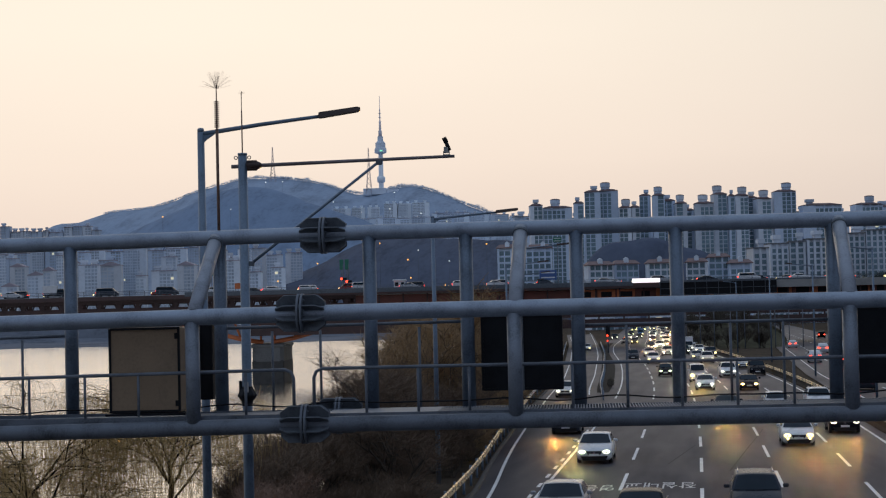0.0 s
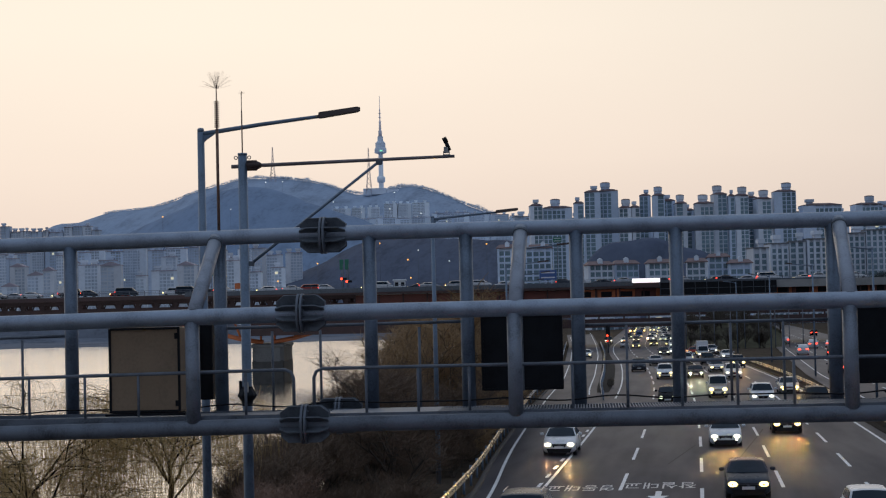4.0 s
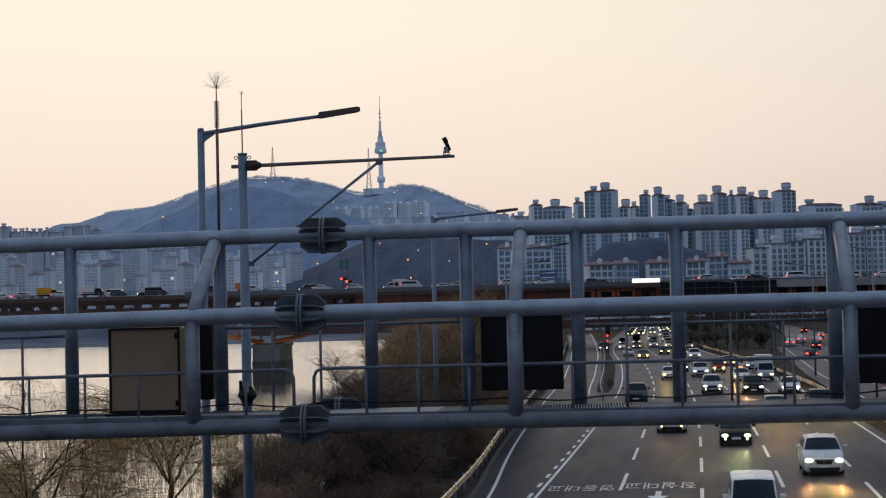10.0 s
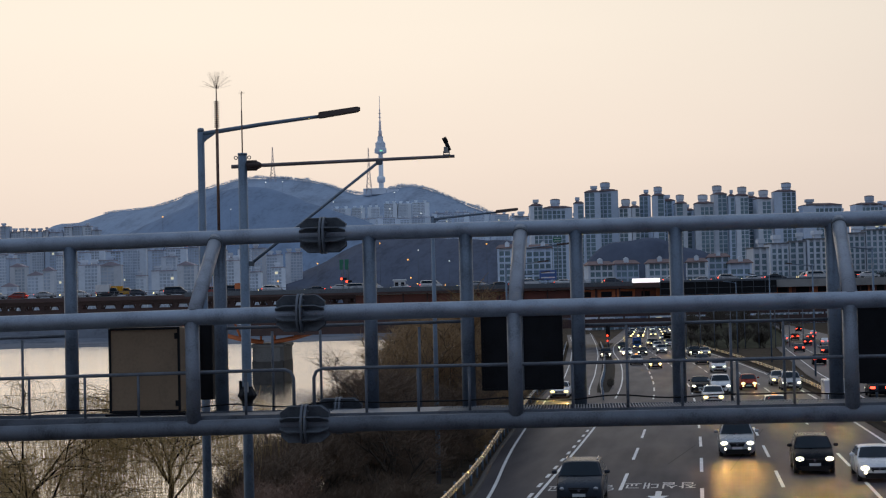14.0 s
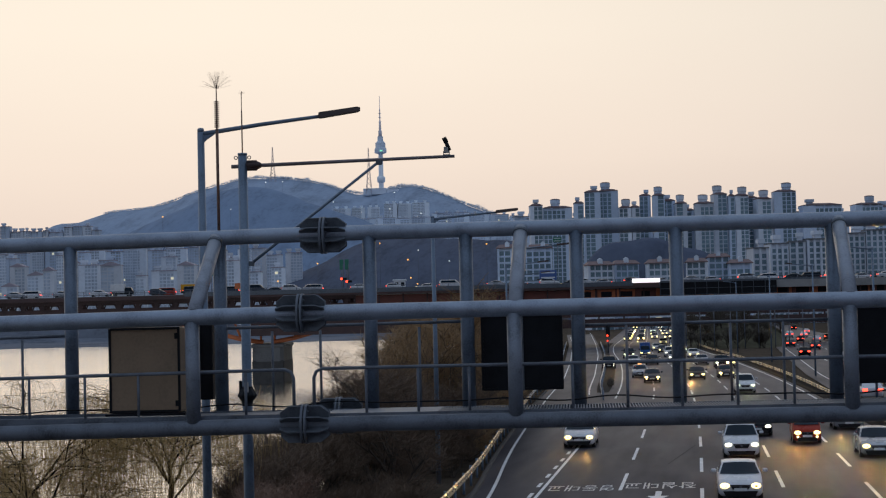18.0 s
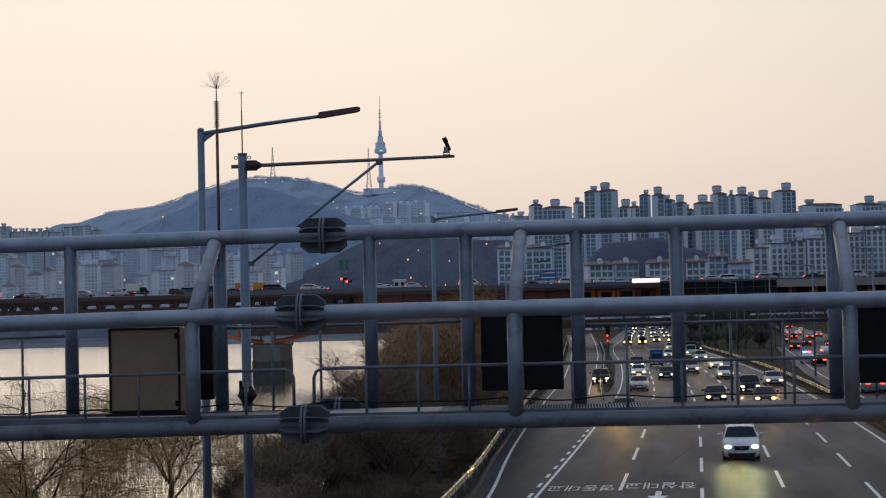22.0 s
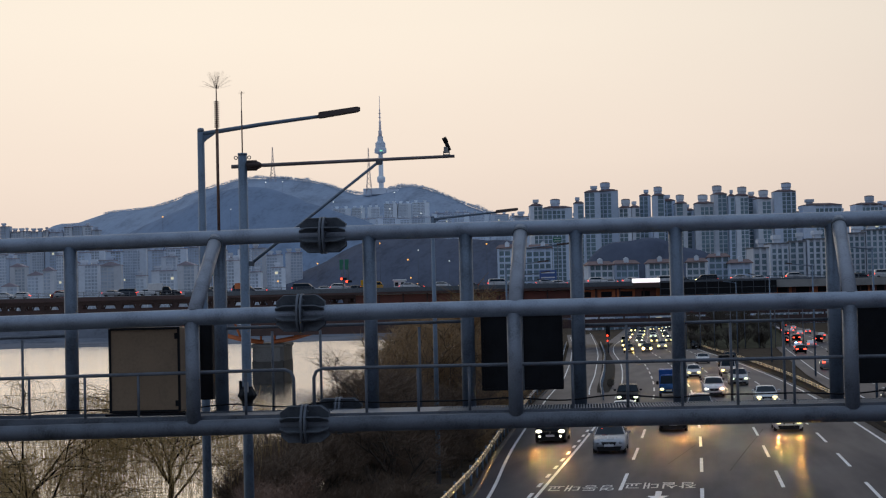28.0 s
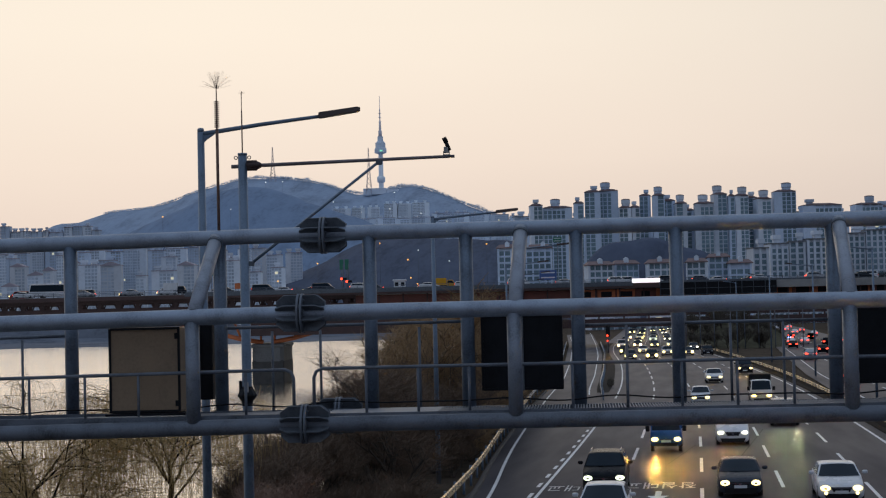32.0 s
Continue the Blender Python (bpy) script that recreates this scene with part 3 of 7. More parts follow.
def sign_back(name, label, a0, a1, b, z0, z1, depth, material):
    t = thing(name, label, "sign")
    m = Mesh()
    m.bevel_box(G((a0 + a1) / 2, b, (z0 + z1) / 2), (a1 - a0, depth, z1 - z0), 0.02, GDIR)
    part("housing", m, material, t)
    for a in (a0 + 0.03, a1 - 0.03):
        m = Mesh()
        m.box(G(a, b - depth / 2 - 0.012, (z0 + z1) / 2), (0.05, 0.022, z1 - z0 - 0.02), GDIR)
        part("edge_frame", m, BLACK, t)
    for z in (z0 + 0.03, z1 - 0.03):
        m = Mesh()
        m.box(G((a0 + a1) / 2, b - depth / 2 - 0.012, z), (a1 - a0 - 0.1, 0.022, 0.05), GDIR)
        part("edge_frame", m, BLACK, t)
    return t


def build_signs():
    t = sign_back("sign_cabinet", "brown weathered metal sign cabinet standing on the gantry walkway", 2.16, 3.68, 0.75, 5.92, 7.70, 0.5, BOARD)
    for z in (6.1, 7.5):
        m = Mesh()
        m.box(G(3.6, 0.49, z), (0.07, 0.03, 0.12), GDIR)
        part("hinge", m, BLACK, t)
    m = Mesh()
    m.bevel_box(G(2.95, 0.7, 5.885), (1.7, 0.7, 0.05), 0.01, GDIR)
    part("base_plate", m, BLACK, t)
    sign_back("lane_signal_box", "black lane signal box mounted on the gantry's far side", 3.70, 4.01, 2.42, 6.08, 7.87, 0.45, BLACK)
    t = sign_back("message_sign", "black back of an electronic message sign on the gantry", 9.86, 11.62, 2.42, 6.11, 7.74, 0.28, BLACK)
    m = Mesh()
    m.box(G(10.74, 2.26, 6.93), (0.07, 0.03, 1.66), GDIR)
    part("seam_post", m, STEEL_DARK, t)
    t = sign_back("message_sign", "black back of an electronic message sign on the gantry", 17.87, 20.2, 2.42, 6.10, 7.72, 0.28, BLACK)


def lightning_rod(base, h, spikes, label):
    """A slim rod with a coiled section and a brush of fine needles at its tip."""
    t = thing("lightning_rod", label, "lightning rod", at_pose=Matrix.Translation(base))
    m = Mesh()
    m.tube([(0, 0, 0), (0, 0, h * 0.72)], 0.034 if spikes > 30 else 0.017, 8)
    part("rod", m, RUSTY, t)
    m = Mesh()
    m.tube([(0, 0, h * 0.72), (0, 0, h)], [0.022, 0.013] if spikes > 30 else 0.011, 6)
    part("tip", m, RUSTY, t)
    if spikes > 30:
        for i in range(14):
            m = Mesh()
            z = h * (0.735 + 0.0135 * i)
            m.lathe([(0.03, z - 0.014), (0.064, z - 0.003), (0.064, z + 0.003), (0.03, z + 0.014)], n=10)
            part("insulator_disc", m, RUSTY, t)
    m = Mesh()
    rnd = random.Random(5)
    for i in range(spikes):
        w = rnd.uniform(0, 2 * math.pi)
        e = rnd.uniform(0.15, 1.45)
        L = (0.40 if spikes > 30 else 0.10) * rnd.uniform(0.8, 1.1)
        d = Vector((math.cos(w) * math.cos(e), math.sin(w) * math.cos(e), math.sin(e)))
        m.tube([Vector((0, 0, h)), Vector((0, 0, h)) + d * L * 0.6 + Vector((0, 0, 0.01)), Vector((0, 0, h)) + d * L], 0.0012, 3, cap=False)
    part("needle_brush", m, RUSTY, t, "brush of fine metal needles", "stuff")
    return t


# ---- street lamps and the camera mast ----
def street_lamp(base, top_z, arm, label, r=0.095, arm_dir=0.14, rise=0.10):
    """A tapered pole with one long raised arm and a slim flat lamp head."""
    t = thing("street_lamp", label, "street lamp", "street lamps", Matrix.Translation(base))
    h = top_z - base[2]
    m = Mesh()
    m.tube([(0, 0, 0), (0, 0, h)], [r * 1.15, r * 0.8], 14)
    part("pole", m, POLE, t)
    m = Mesh()
    m.lathe([(r * 0.8, h), (r * 0.8, h + 0.06), (r * 0.6, h + 0.095), (0.01, h + 0.105)], n=12)
    part("cap", m, POLE, t)
    d = Vector((math.cos(arm_dir), math.sin(arm_dir), 0))
    L = abs(arm)
    d = d * (1 if arm > 0 else -1)
    up = Vector((0, 0, 1))
    m = Mesh()
    m.tube([up * (h - 0.05) + d * 0.02, up * (h - 0.01 + L * rise * 0.4) + d * L * 0.4, up * (h + 0.0 + L * rise * 0.76) + d * L * 0.765], [0.062, 0.054, 0.046], 10)
    part("arm", m, POLE, t)
    m = Mesh()
    side = Vector((-d.y, d.x, 0)) * 0.035
    curve = [(0.04, -0.34), (0.07, -0.28), (0.15, -0.20), (0.27, -0.12), (0.46, -0.03 + 0.4 * rise), (0.46, 0.02 + 0.45 * rise), (0.04, -0.01)]
    v = [up * (h + z) + d * x - side for x, z in curve] + [up * (h + z) + d * x + side for x, z in curve]
    m.add(v, [(0, 1, 2, 3, 4, 5, 6), (13, 12, 11, 10, 9, 8, 7)] + [(k, k + 7, (k + 1) % 7 + 7, (k + 1) % 7) for k in range(7)])
    part("gusset", m, POLE, t)
    m = Mesh()
    a, b = up * (h + 0.02 + L * rise * 0.745) + d * L * 0.74, up * (h + 0.05 + L * rise) + d * L * 1.0
    wd = Vector((-d.y, d.x, 0))
    v = []
    for p, w, th in ((a, 0.12, 0.065), (a.lerp(b, 0.04), 0.14, 0.075), (a.lerp(b, 0.93), 0.15, 0.062), (b, 0.11, 0.04)):
        v += [p - wd * w - up * th, p + wd * w - up * th, p + wd * w * 0.7 + up * th, p - wd * w * 0.7 + up * th]
    f = [(3, 2, 1, 0), (12, 13, 14, 15)]
    for k in range(3):
        for i in range(4):
            j = (i + 1) % 4
            f.append((k * 4 + i, k * 4 + j, k * 4 + 4 + j, k * 4 + 4 + i))
    m.add(v, f)
    part("lamp_head", m, LAMP_DARK, t, "dark slim lamp head, unlit")
    return t


def build_lamps():
    for x, y, arm in ((-12.4, 43.7, 4.05), (-12.4, 83.1, 4.05), (-12.95, 126.0, 4.05), (-18.05, 167.1, 4.05), (-21.5, 210.0, 4.05), (-26.0, 254.0, 4.05)):
        street_lamp((x, y, ground_z(x, y) - 0.05), 12.55 if y < 50 else 12.36, arm, "grey-blue steel street lamp with one raised arm by the road", 0.11, rise=0.108 if y < 50 else 0.07)
    for x, y, arm in ((14.6 + bend(150), 150, -3.0), (14.6 + bend(205), 205, -3.0), (14.6 + bend(262), 262, -3.0), (14.6 + bend(320), 320, -3.0)):
        t = street_lamp((x, y, -0.1), 12.4, arm, "grey steel street lamp with arms over both carriageways", 0.10, 0.0)


def build_camera_mast():
    bx, by = -11.11, 42.86
    zb = ground_z(bx, by) - 0.1
    t = thing("camera_mast", "tall blue-grey steel mast with a long braced camera arm", "camera mast", at_pose=Matrix.Translation((bx, by, 0)))
    m = Mesh()
    m.tube([(0, 0, zb), (0, 0, 11.84)], [0.135, 0.112], 16)
    part("mast", m, POLE, t)
    m = Mesh()
    m.tube([(0, 0, 11.84), (0, 0, 11.89)], 0.117, 12)
    part("cap", m, POLE, t)
    d = Vector((0.990, 0.141, 0))
    up = Vector((0, 0, 1))
    m = Mesh()
    m.tube([d * -0.28 + up * 11.56, d * 2.6 + up * 11.63, d * 5.25 + up * 11.69], [0.05, 0.045, 0.04], 10)
    part("arm", m, ARM_STEEL, t)
    m = Mesh()
    m.tube([d * 0.10 + up * 11.575, d * 0.34 + up * 11.58, d * 0.46 + up * 11.58], [0.12, 0.12, 0.06], 10)
    cl = part("arm_clamp", m, LAMP_DARK, t)
    for k in range(8):
        w = math.pi * k / 4
        o = Vector((-d.y, d.x, 0)) * math.cos(w) + up * math.sin(w)
        m = Mesh()
        m.box(d * 0.23 + up * 11.58 + o * 0.12, (0.25, 0.02, 0.02), math.atan2(d.y, d.x))
        part("rib", m, LAMP_DARK, cl)
    m = Mesh()
    m.tube([d * 0.17 + up * 9.16, d * 3.38 + up * 11.6], 0.036, 8)
    part("brace", m, POLE, t)
    for p in (d * 0.16 + up * 9.15, d * 3.38 + up * 11.58):
        m = Mesh()
        m.bevel_box(p, (0.16, 0.1, 0.12), 0.02)
        part("brace_clip", m, STEEL_DARK, t)
    for z in (11.78,):
        for sgn in (-1, 1):
            m = Mesh()
            m.tube([d * (sgn * 0.165 + 0.04 * math.cos(w)) + up * (z + 0.04 * math.sin(w)) for w in (math.pi * q / 5 for q in range(11))], 0.011, 6)
            part("lifting_eye", m, STEEL_DARK, t)
    m = Mesh()
    m.lathe([(0.13, -0.26), (0.15, -0.14), (0.245, -0.02), (0.245, 0.02), (0.15, 0.16), (0.13, 0.22)], tuple(up * 5.91), 10, False)
    br = part("bracket", m, BLACK, t, "dark double-cone clamp collar")
    m = Mesh()
    m.bevel_box(up * 6.11 - Vector((-d.y, d.x, 0)) * 0.17, (0.11, 0.05, 0.26), 0.01)
    part("tag_plate", m, CONCRETE, br, "small pale plate")
    m = Mesh()
    m.bevel_box(up * 6.13 - d * 0.16, (0.07, 0.08, 0.3), 0.02)
    part("conduit_box", m, BLACK, br)
    # the camera on the arm's end
    c = thing("traffic_camera", "dark tube-shaped traffic camera on a small bracket", "camera", at_pose=Matrix.Translation(Vector((bx, by, 0)) + d * 5.05 + up * 11.74) @ Matrix.Scale(0.78, 4))
    m = Mesh()
    m.tube([(0.10, 0, 0.12), (-0.04, 0, 0.46)], 0.062, 12)
    part("camera_body", m, BLACK, c)
    m = Mesh()
    m.tube([(0.0, 0, 0.38), (-0.07, 0, 0.53)], 0.075, 12)
    part("sun_hood", m, BLACK, c)
    m = Mesh()
    m.bevel_box((0.0, 0, 0.14), (0.16, 0.12, 0.2), 0.02)
    part("junction_box", m, CONCRETE, c, "pale grey junction box")
    m = Mesh()
    for x in (-0.09, 0.09):
        m.box((x, 0, 0.02), (0.02, 0.08, 0.16))
    part("bracket", m, STEEL_DARK, c)
    for x in (0.02,):
        m = Mesh()
        m.tube([(-0.1, 0, -0.05), (0.12, 0, -0.05)], 0.05, 8)
        part("clamp", m, STEEL_DARK, c)
    lightning_rod((bx, by, 11.89), 1.46, 24, "slim dark lightning rod on top of the camera mast")


# ---- barriers ----
def build_barriers():
    def beam(u_fn, s0, s1, z0, label, posts=True, side=-1, n_pieces=24, name="guardrail", finish=None):
        t = thing(name, label, "guardrail", kind="structure")
        step = (s1 - s0) / n_pieces
        for i in range(n_pieces):
            m = Mesh()
            a, b = s0 + i * step, s0 + (i + 1) * step - 0.05
            prof = [(0.0, 0.50), (0.05, 0.55), (0.05, 0.60), (0.0, 0.66), (0.05, 0.72), (0.05, 0.78), (0.0, 0.83)]
            v, f = [], []
            k = 3
            for j in range(k + 1):
                s = a + (b - a) * j / k
                for dx, z in prof:
                    v.append((u_fn(s) - side * dx, s, z0 + z))
            for j in range(k):
                for q in range(6):
                    f.append((j * 7 + q, j * 7 + q + 1, j * 7 + 7 + q + 1, j * 7 + 7 + q))
            m.add(v, f, True)
            part("rail_beam", m, finish or RAIL_STEEL, t)
            if posts:
                m = Mesh()
                m.tube([(u_fn(a) + side * 0.12, a, z0 - 0.6), (u_fn(a) + side * 0.12, a, z0 + 0.82)], 0.06, 8)
                part("rail_post", m, POLE, t)
        return t
    beam(guard_x, 30, 150, 0.0, "steel beam guardrail coloured with amber headlight gleam beside the slip road", n_pieces=30)
    beam(guard_x, 150.5, 430, 0.0, "pale steel beam guardrail along the curving slip road", n_pieces=40, finish=RAIL_PALE)
    beam(lambda s: slip_line(slip_right, s) + 1.1, 158, 420, 0.0, "pale steel guardrail between slip road and carriageway", n_pieces=40, side=1, finish=RAIL_PALE)
    # concrete median with rails on top
    t = thing("median_barrier", "concrete median barrier with steel rails on top", "barrier", kind="structure")
    for i in range(60):
        m = Mesh()
        a, b = 20 + i * 12.0, 20 + i * 12.0 + 11.96
        prof = [(-0.38, 0.0), (-0.32, 0.10), (-0.16, 0.25), (-0.10, 0.50), (0.10, 0.50), (0.16, 0.25), (0.32, 0.10), (0.38, 0.0)]
        v = [road_point(median_u(s) + x * 0.8, s, z) for s in (a, (a + b) / 2, b) for x, z in prof]
        f = [(k * 8 + q, k * 8 + q + 1, k * 8 + 9 + q, k * 8 + 8 + q) for k in range(2) for q in range(7)] + [tuple(range(8)), tuple(range(23, 15, -1))]
        m.add(v, f)
        part("barrier_block", m, BARRIER, t)
        for zz in (0.60, 0.78):
            m = Mesh()
            m.tube([road_point(median_u(s), s, zz) for s in (a, (a + b) / 2, b)], 0.05, 8)
            part("top_rail", m, RAIL_STEEL, t)
        m = Mesh()
        for s in (a + 1, a + 4, a + 7, a + 10):
            m.box(road_point(median_u(s), s, 0.67), (0.08, 0.08, 0.36))
        part("rail_stanchion", m, RAIL_STEEL, t)


# ---- the river bridge ----
BR_D = 400.0


def build_bridge():
    z_deck = 13.9
    t = thing("river_bridge", "reddish steel truss girder bridge carrying slow traffic", "bridge", at_pose=Matrix.Translation(W(0, BR_D, 0)) @ Matrix.Rotation(TURN, 4, "Z"))
    lo, hi = -620.0, 300.0

    def box(name, c, s, material, label=""):
        m = Mesh()
        m.bevel_box(c, s, 0.04)
        return part(name, m, material, t, label)

    box("deck_slab", ((lo + hi) / 2, 14, z_deck - 0.4), (hi - lo, 30, 0.8), CONCRETE)
    box("edge_beam", ((lo + hi) / 2, -1.2, z_deck - 0.55), (hi - lo, 0.5, 0.9), BRIDGE_DARK)
    # truss under the deck, in the river part
    for y in (1.0, 26.0):
        box("lower_chord", ((lo - 20) / 2, y, z_deck - 3.2), (-20 - lo, 0.7, 1.0), BRIDGE_DARK)
        box("upper_chord", ((lo - 20) / 2, y, z_deck - 1.35), (-20 - lo, 0.7, 0.8), BRIDGE_DARK)
        for i in range(34):
            x = -22 - 4.27 * i
            m = Mesh()
            m.box((x, y, z_deck - 2.3), (0.9, 0.5, 2.0))
            part("truss_post", m, BRIDGE_DARK, t)
            m = Mesh()
            for e in (-1, 1):
                m.tube([(x + e * 0.95, y, z_deck - 1.6), (x + e * 0.4, y, z_deck - 2.8)], 0.2, 6)
            part("truss_gusset", m, BRIDGE_DARK, t)
    # plate girders on the land side
    box("plate_girder", (140, 0.5, z_deck - 2.3), (320, 0.5, 2.4), BRIDGE_RED)
    for i in range(24):
        box("orange_panel", (32 + 4.4 * i, 0.15, z_deck - 2.1), (4.0, 0.3, 1.9), BRIDGE_ORANGE if i % 4 != 3 else BRIDGE_RED)
        # solid black block painted as the shade inside an opening
        box("panel_opening", (32 + 4.4 * i, 0.1, z_deck - 2.25), (1.9 + 0.5 * (i % 3), 0.3, 1.2), BLACK)
    box("parapet", (17, -1.3, z_deck + 0.0), (150, 0.4, 1.0), STEEL_DARK)
    box("parapet", (200, -1.5, z_deck - 0.75), (252, 0.5, 1.7), CONCRETE)
    for i in range(60):
        m = Mesh()
        m.box((-20 + 5.4 * i, 0.1, z_deck - 2.2), (0.3, 0.4, 2.5))
        part("web_stiffener", m, BRIDGE_DARK, t)
    box("lower_deck", (125, 6, z_deck - 6.6), (340, 16, 1.4), BRIDGE_DARK)
    box("lower_girder", (125, -2.0, z_deck - 8.7), (340, 0.5, 1.9), BRIDGE_DARK)
    box("lower_beam", (125, -1.6, z_deck - 6.4), (340, 0.5, 0.5), BRIDGE_RED)
    for i in range(60):
        m = Mesh()
        m.box((-44 + 5.6 * i, -1.8, z_deck - 7.3), (0.35, 0.3, 2.0))
        part("lower_post", m, BRIDGE_DARK, t)
    # railings on the deck
    m = Mesh()
    for z in (0.35, 0.7, 1.05):
        m.box(((lo + hi) / 2, -1.0, z_deck + z), (hi - lo, 0.08, 0.08))
    part("deck_railing", m, STEEL, t)
    for i in range(150):
        m = Mesh()
        m.box((lo + 400 + 3.4 * i, -1.0, z_deck + 0.5), (0.12, 0.12, 1.1))
        part("railing_post", m, STEEL, t)
    # piers
    for x, w in ((-39.8, 7.0), (-160, 7.0), (-280, 7.0)):
        m = Mesh()
        m.bevel_box((x, 12, (2.4 + RIVER_Z - 3) / 2), (w, 24, 2.4 - RIVER_Z + 3), 0.8)
        part("pier", m, PIER, t, "weathered pale concrete pier")
        m = Mesh()
        m.bevel_box((x, 12, 2.0), (w + 0.7, 24.6, 0.9), 0.3)
        part("pier_cap", m, PIER, t)
        # darker course round the lower part of the pier
        m = Mesh()
        m.bevel_box((x, 12, (RIVER_Z - 3.0 - 1.3) / 2), (w + 0.16, 24.16, -1.3 - RIVER_Z + 3.0), 0.3)
        part("lower_course", m, KERB, t, "darker lower course of the pier")
        for s in (-1, 1):
            m = Mesh()
            m.tube([(x + s * 1.0, 0.6, 2.7), (x + s * 6, 0.6, 3.6), (x + s * 12, 0.6, 5.2), (x + s * 18, 0.6, 6.9), (x + s * 30, 0.6, 9.6)], [0.55, 0.5, 0.45, 0.4, 0.35], 8)
            part("haunch_arch", m, BRIDGE_ORANGE, t, "orange-red curved haunch over the pier")
            for k in range(5):
                m = Mesh()
                xx = x + s * (1.5 + 4.5 * k)
                m.tube([(xx, 0.6, 2.8 + 0.95 * k), (xx + s * (2.4 if k % 2 else 0.3), 0.6, 9.9)], 0.28, 6)
                part("haunch_strut", m, BRIDGE_ORANGE if k < 3 else BRIDGE_RED, t)
    for x in (62, 110):
        m = Mesh()
        m.bevel_box((x, 10, 2.5), (2.2, 14, 10.5), 0.3)
        part("pier", m, PIER, t, "weathered pale concrete pier")
    # dark backs of sign panels and a lit board on the deck's edge
    s = thing("sign_panel_row", "row of black sign panel backs above the bridge edge", "sign", at_pose=Matrix.Translation(W(0, BR_D - 3, 0)) @ Matrix.Rotation(TURN, 4, "Z"))
    for i in range(10):
        m = Mesh()
        m.bevel_box((49.4 + 2.6 * i, 0, 12.55), (2.5, 0.3, 2.85), 0.05)
        pn = part("panel", m, BLACK, s)
        m = Mesh()
        for z in (11.15, 12.55, 13.95):
            m.box((49.4 + 2.6 * i, -0.2, z), (2.6, 0.1, 0.10))
        m.box((48.1 + 2.6 * i, -0.2, 12.55), (0.10, 0.1, 2.9))
        part("panel_frame", m, STEEL_DARK, pn)
    for i in range(5):
        m = Mesh()
        m.box((49 + 5.6 * i, 0.3, 11.0), (0.2, 0.2, 3.6))
        part("support", m, BRIDGE_DARK, s)
    b = thing("lit_board", "long white lit board above the bridge edge", "sign", at_pose=Matrix.Translation(W(0, BR_D - 3.2, 0)) @ Matrix.Rotation(TURN, 4, "Z"))
    m = Mesh()
    m.bevel_box((45.0, 0, 14.5), (6.2, 0.3, 0.95), 0.05)
    part("face", m, glow_mat("lit_white_board", (1.0, 0.93, 0.95), 1.1), b)
    m = Mesh()
    m.box((45.0, 0.3, 13.9), (5.8, 0.25, 1.8))
    part("frame", m, BRIDGE_DARK, b)


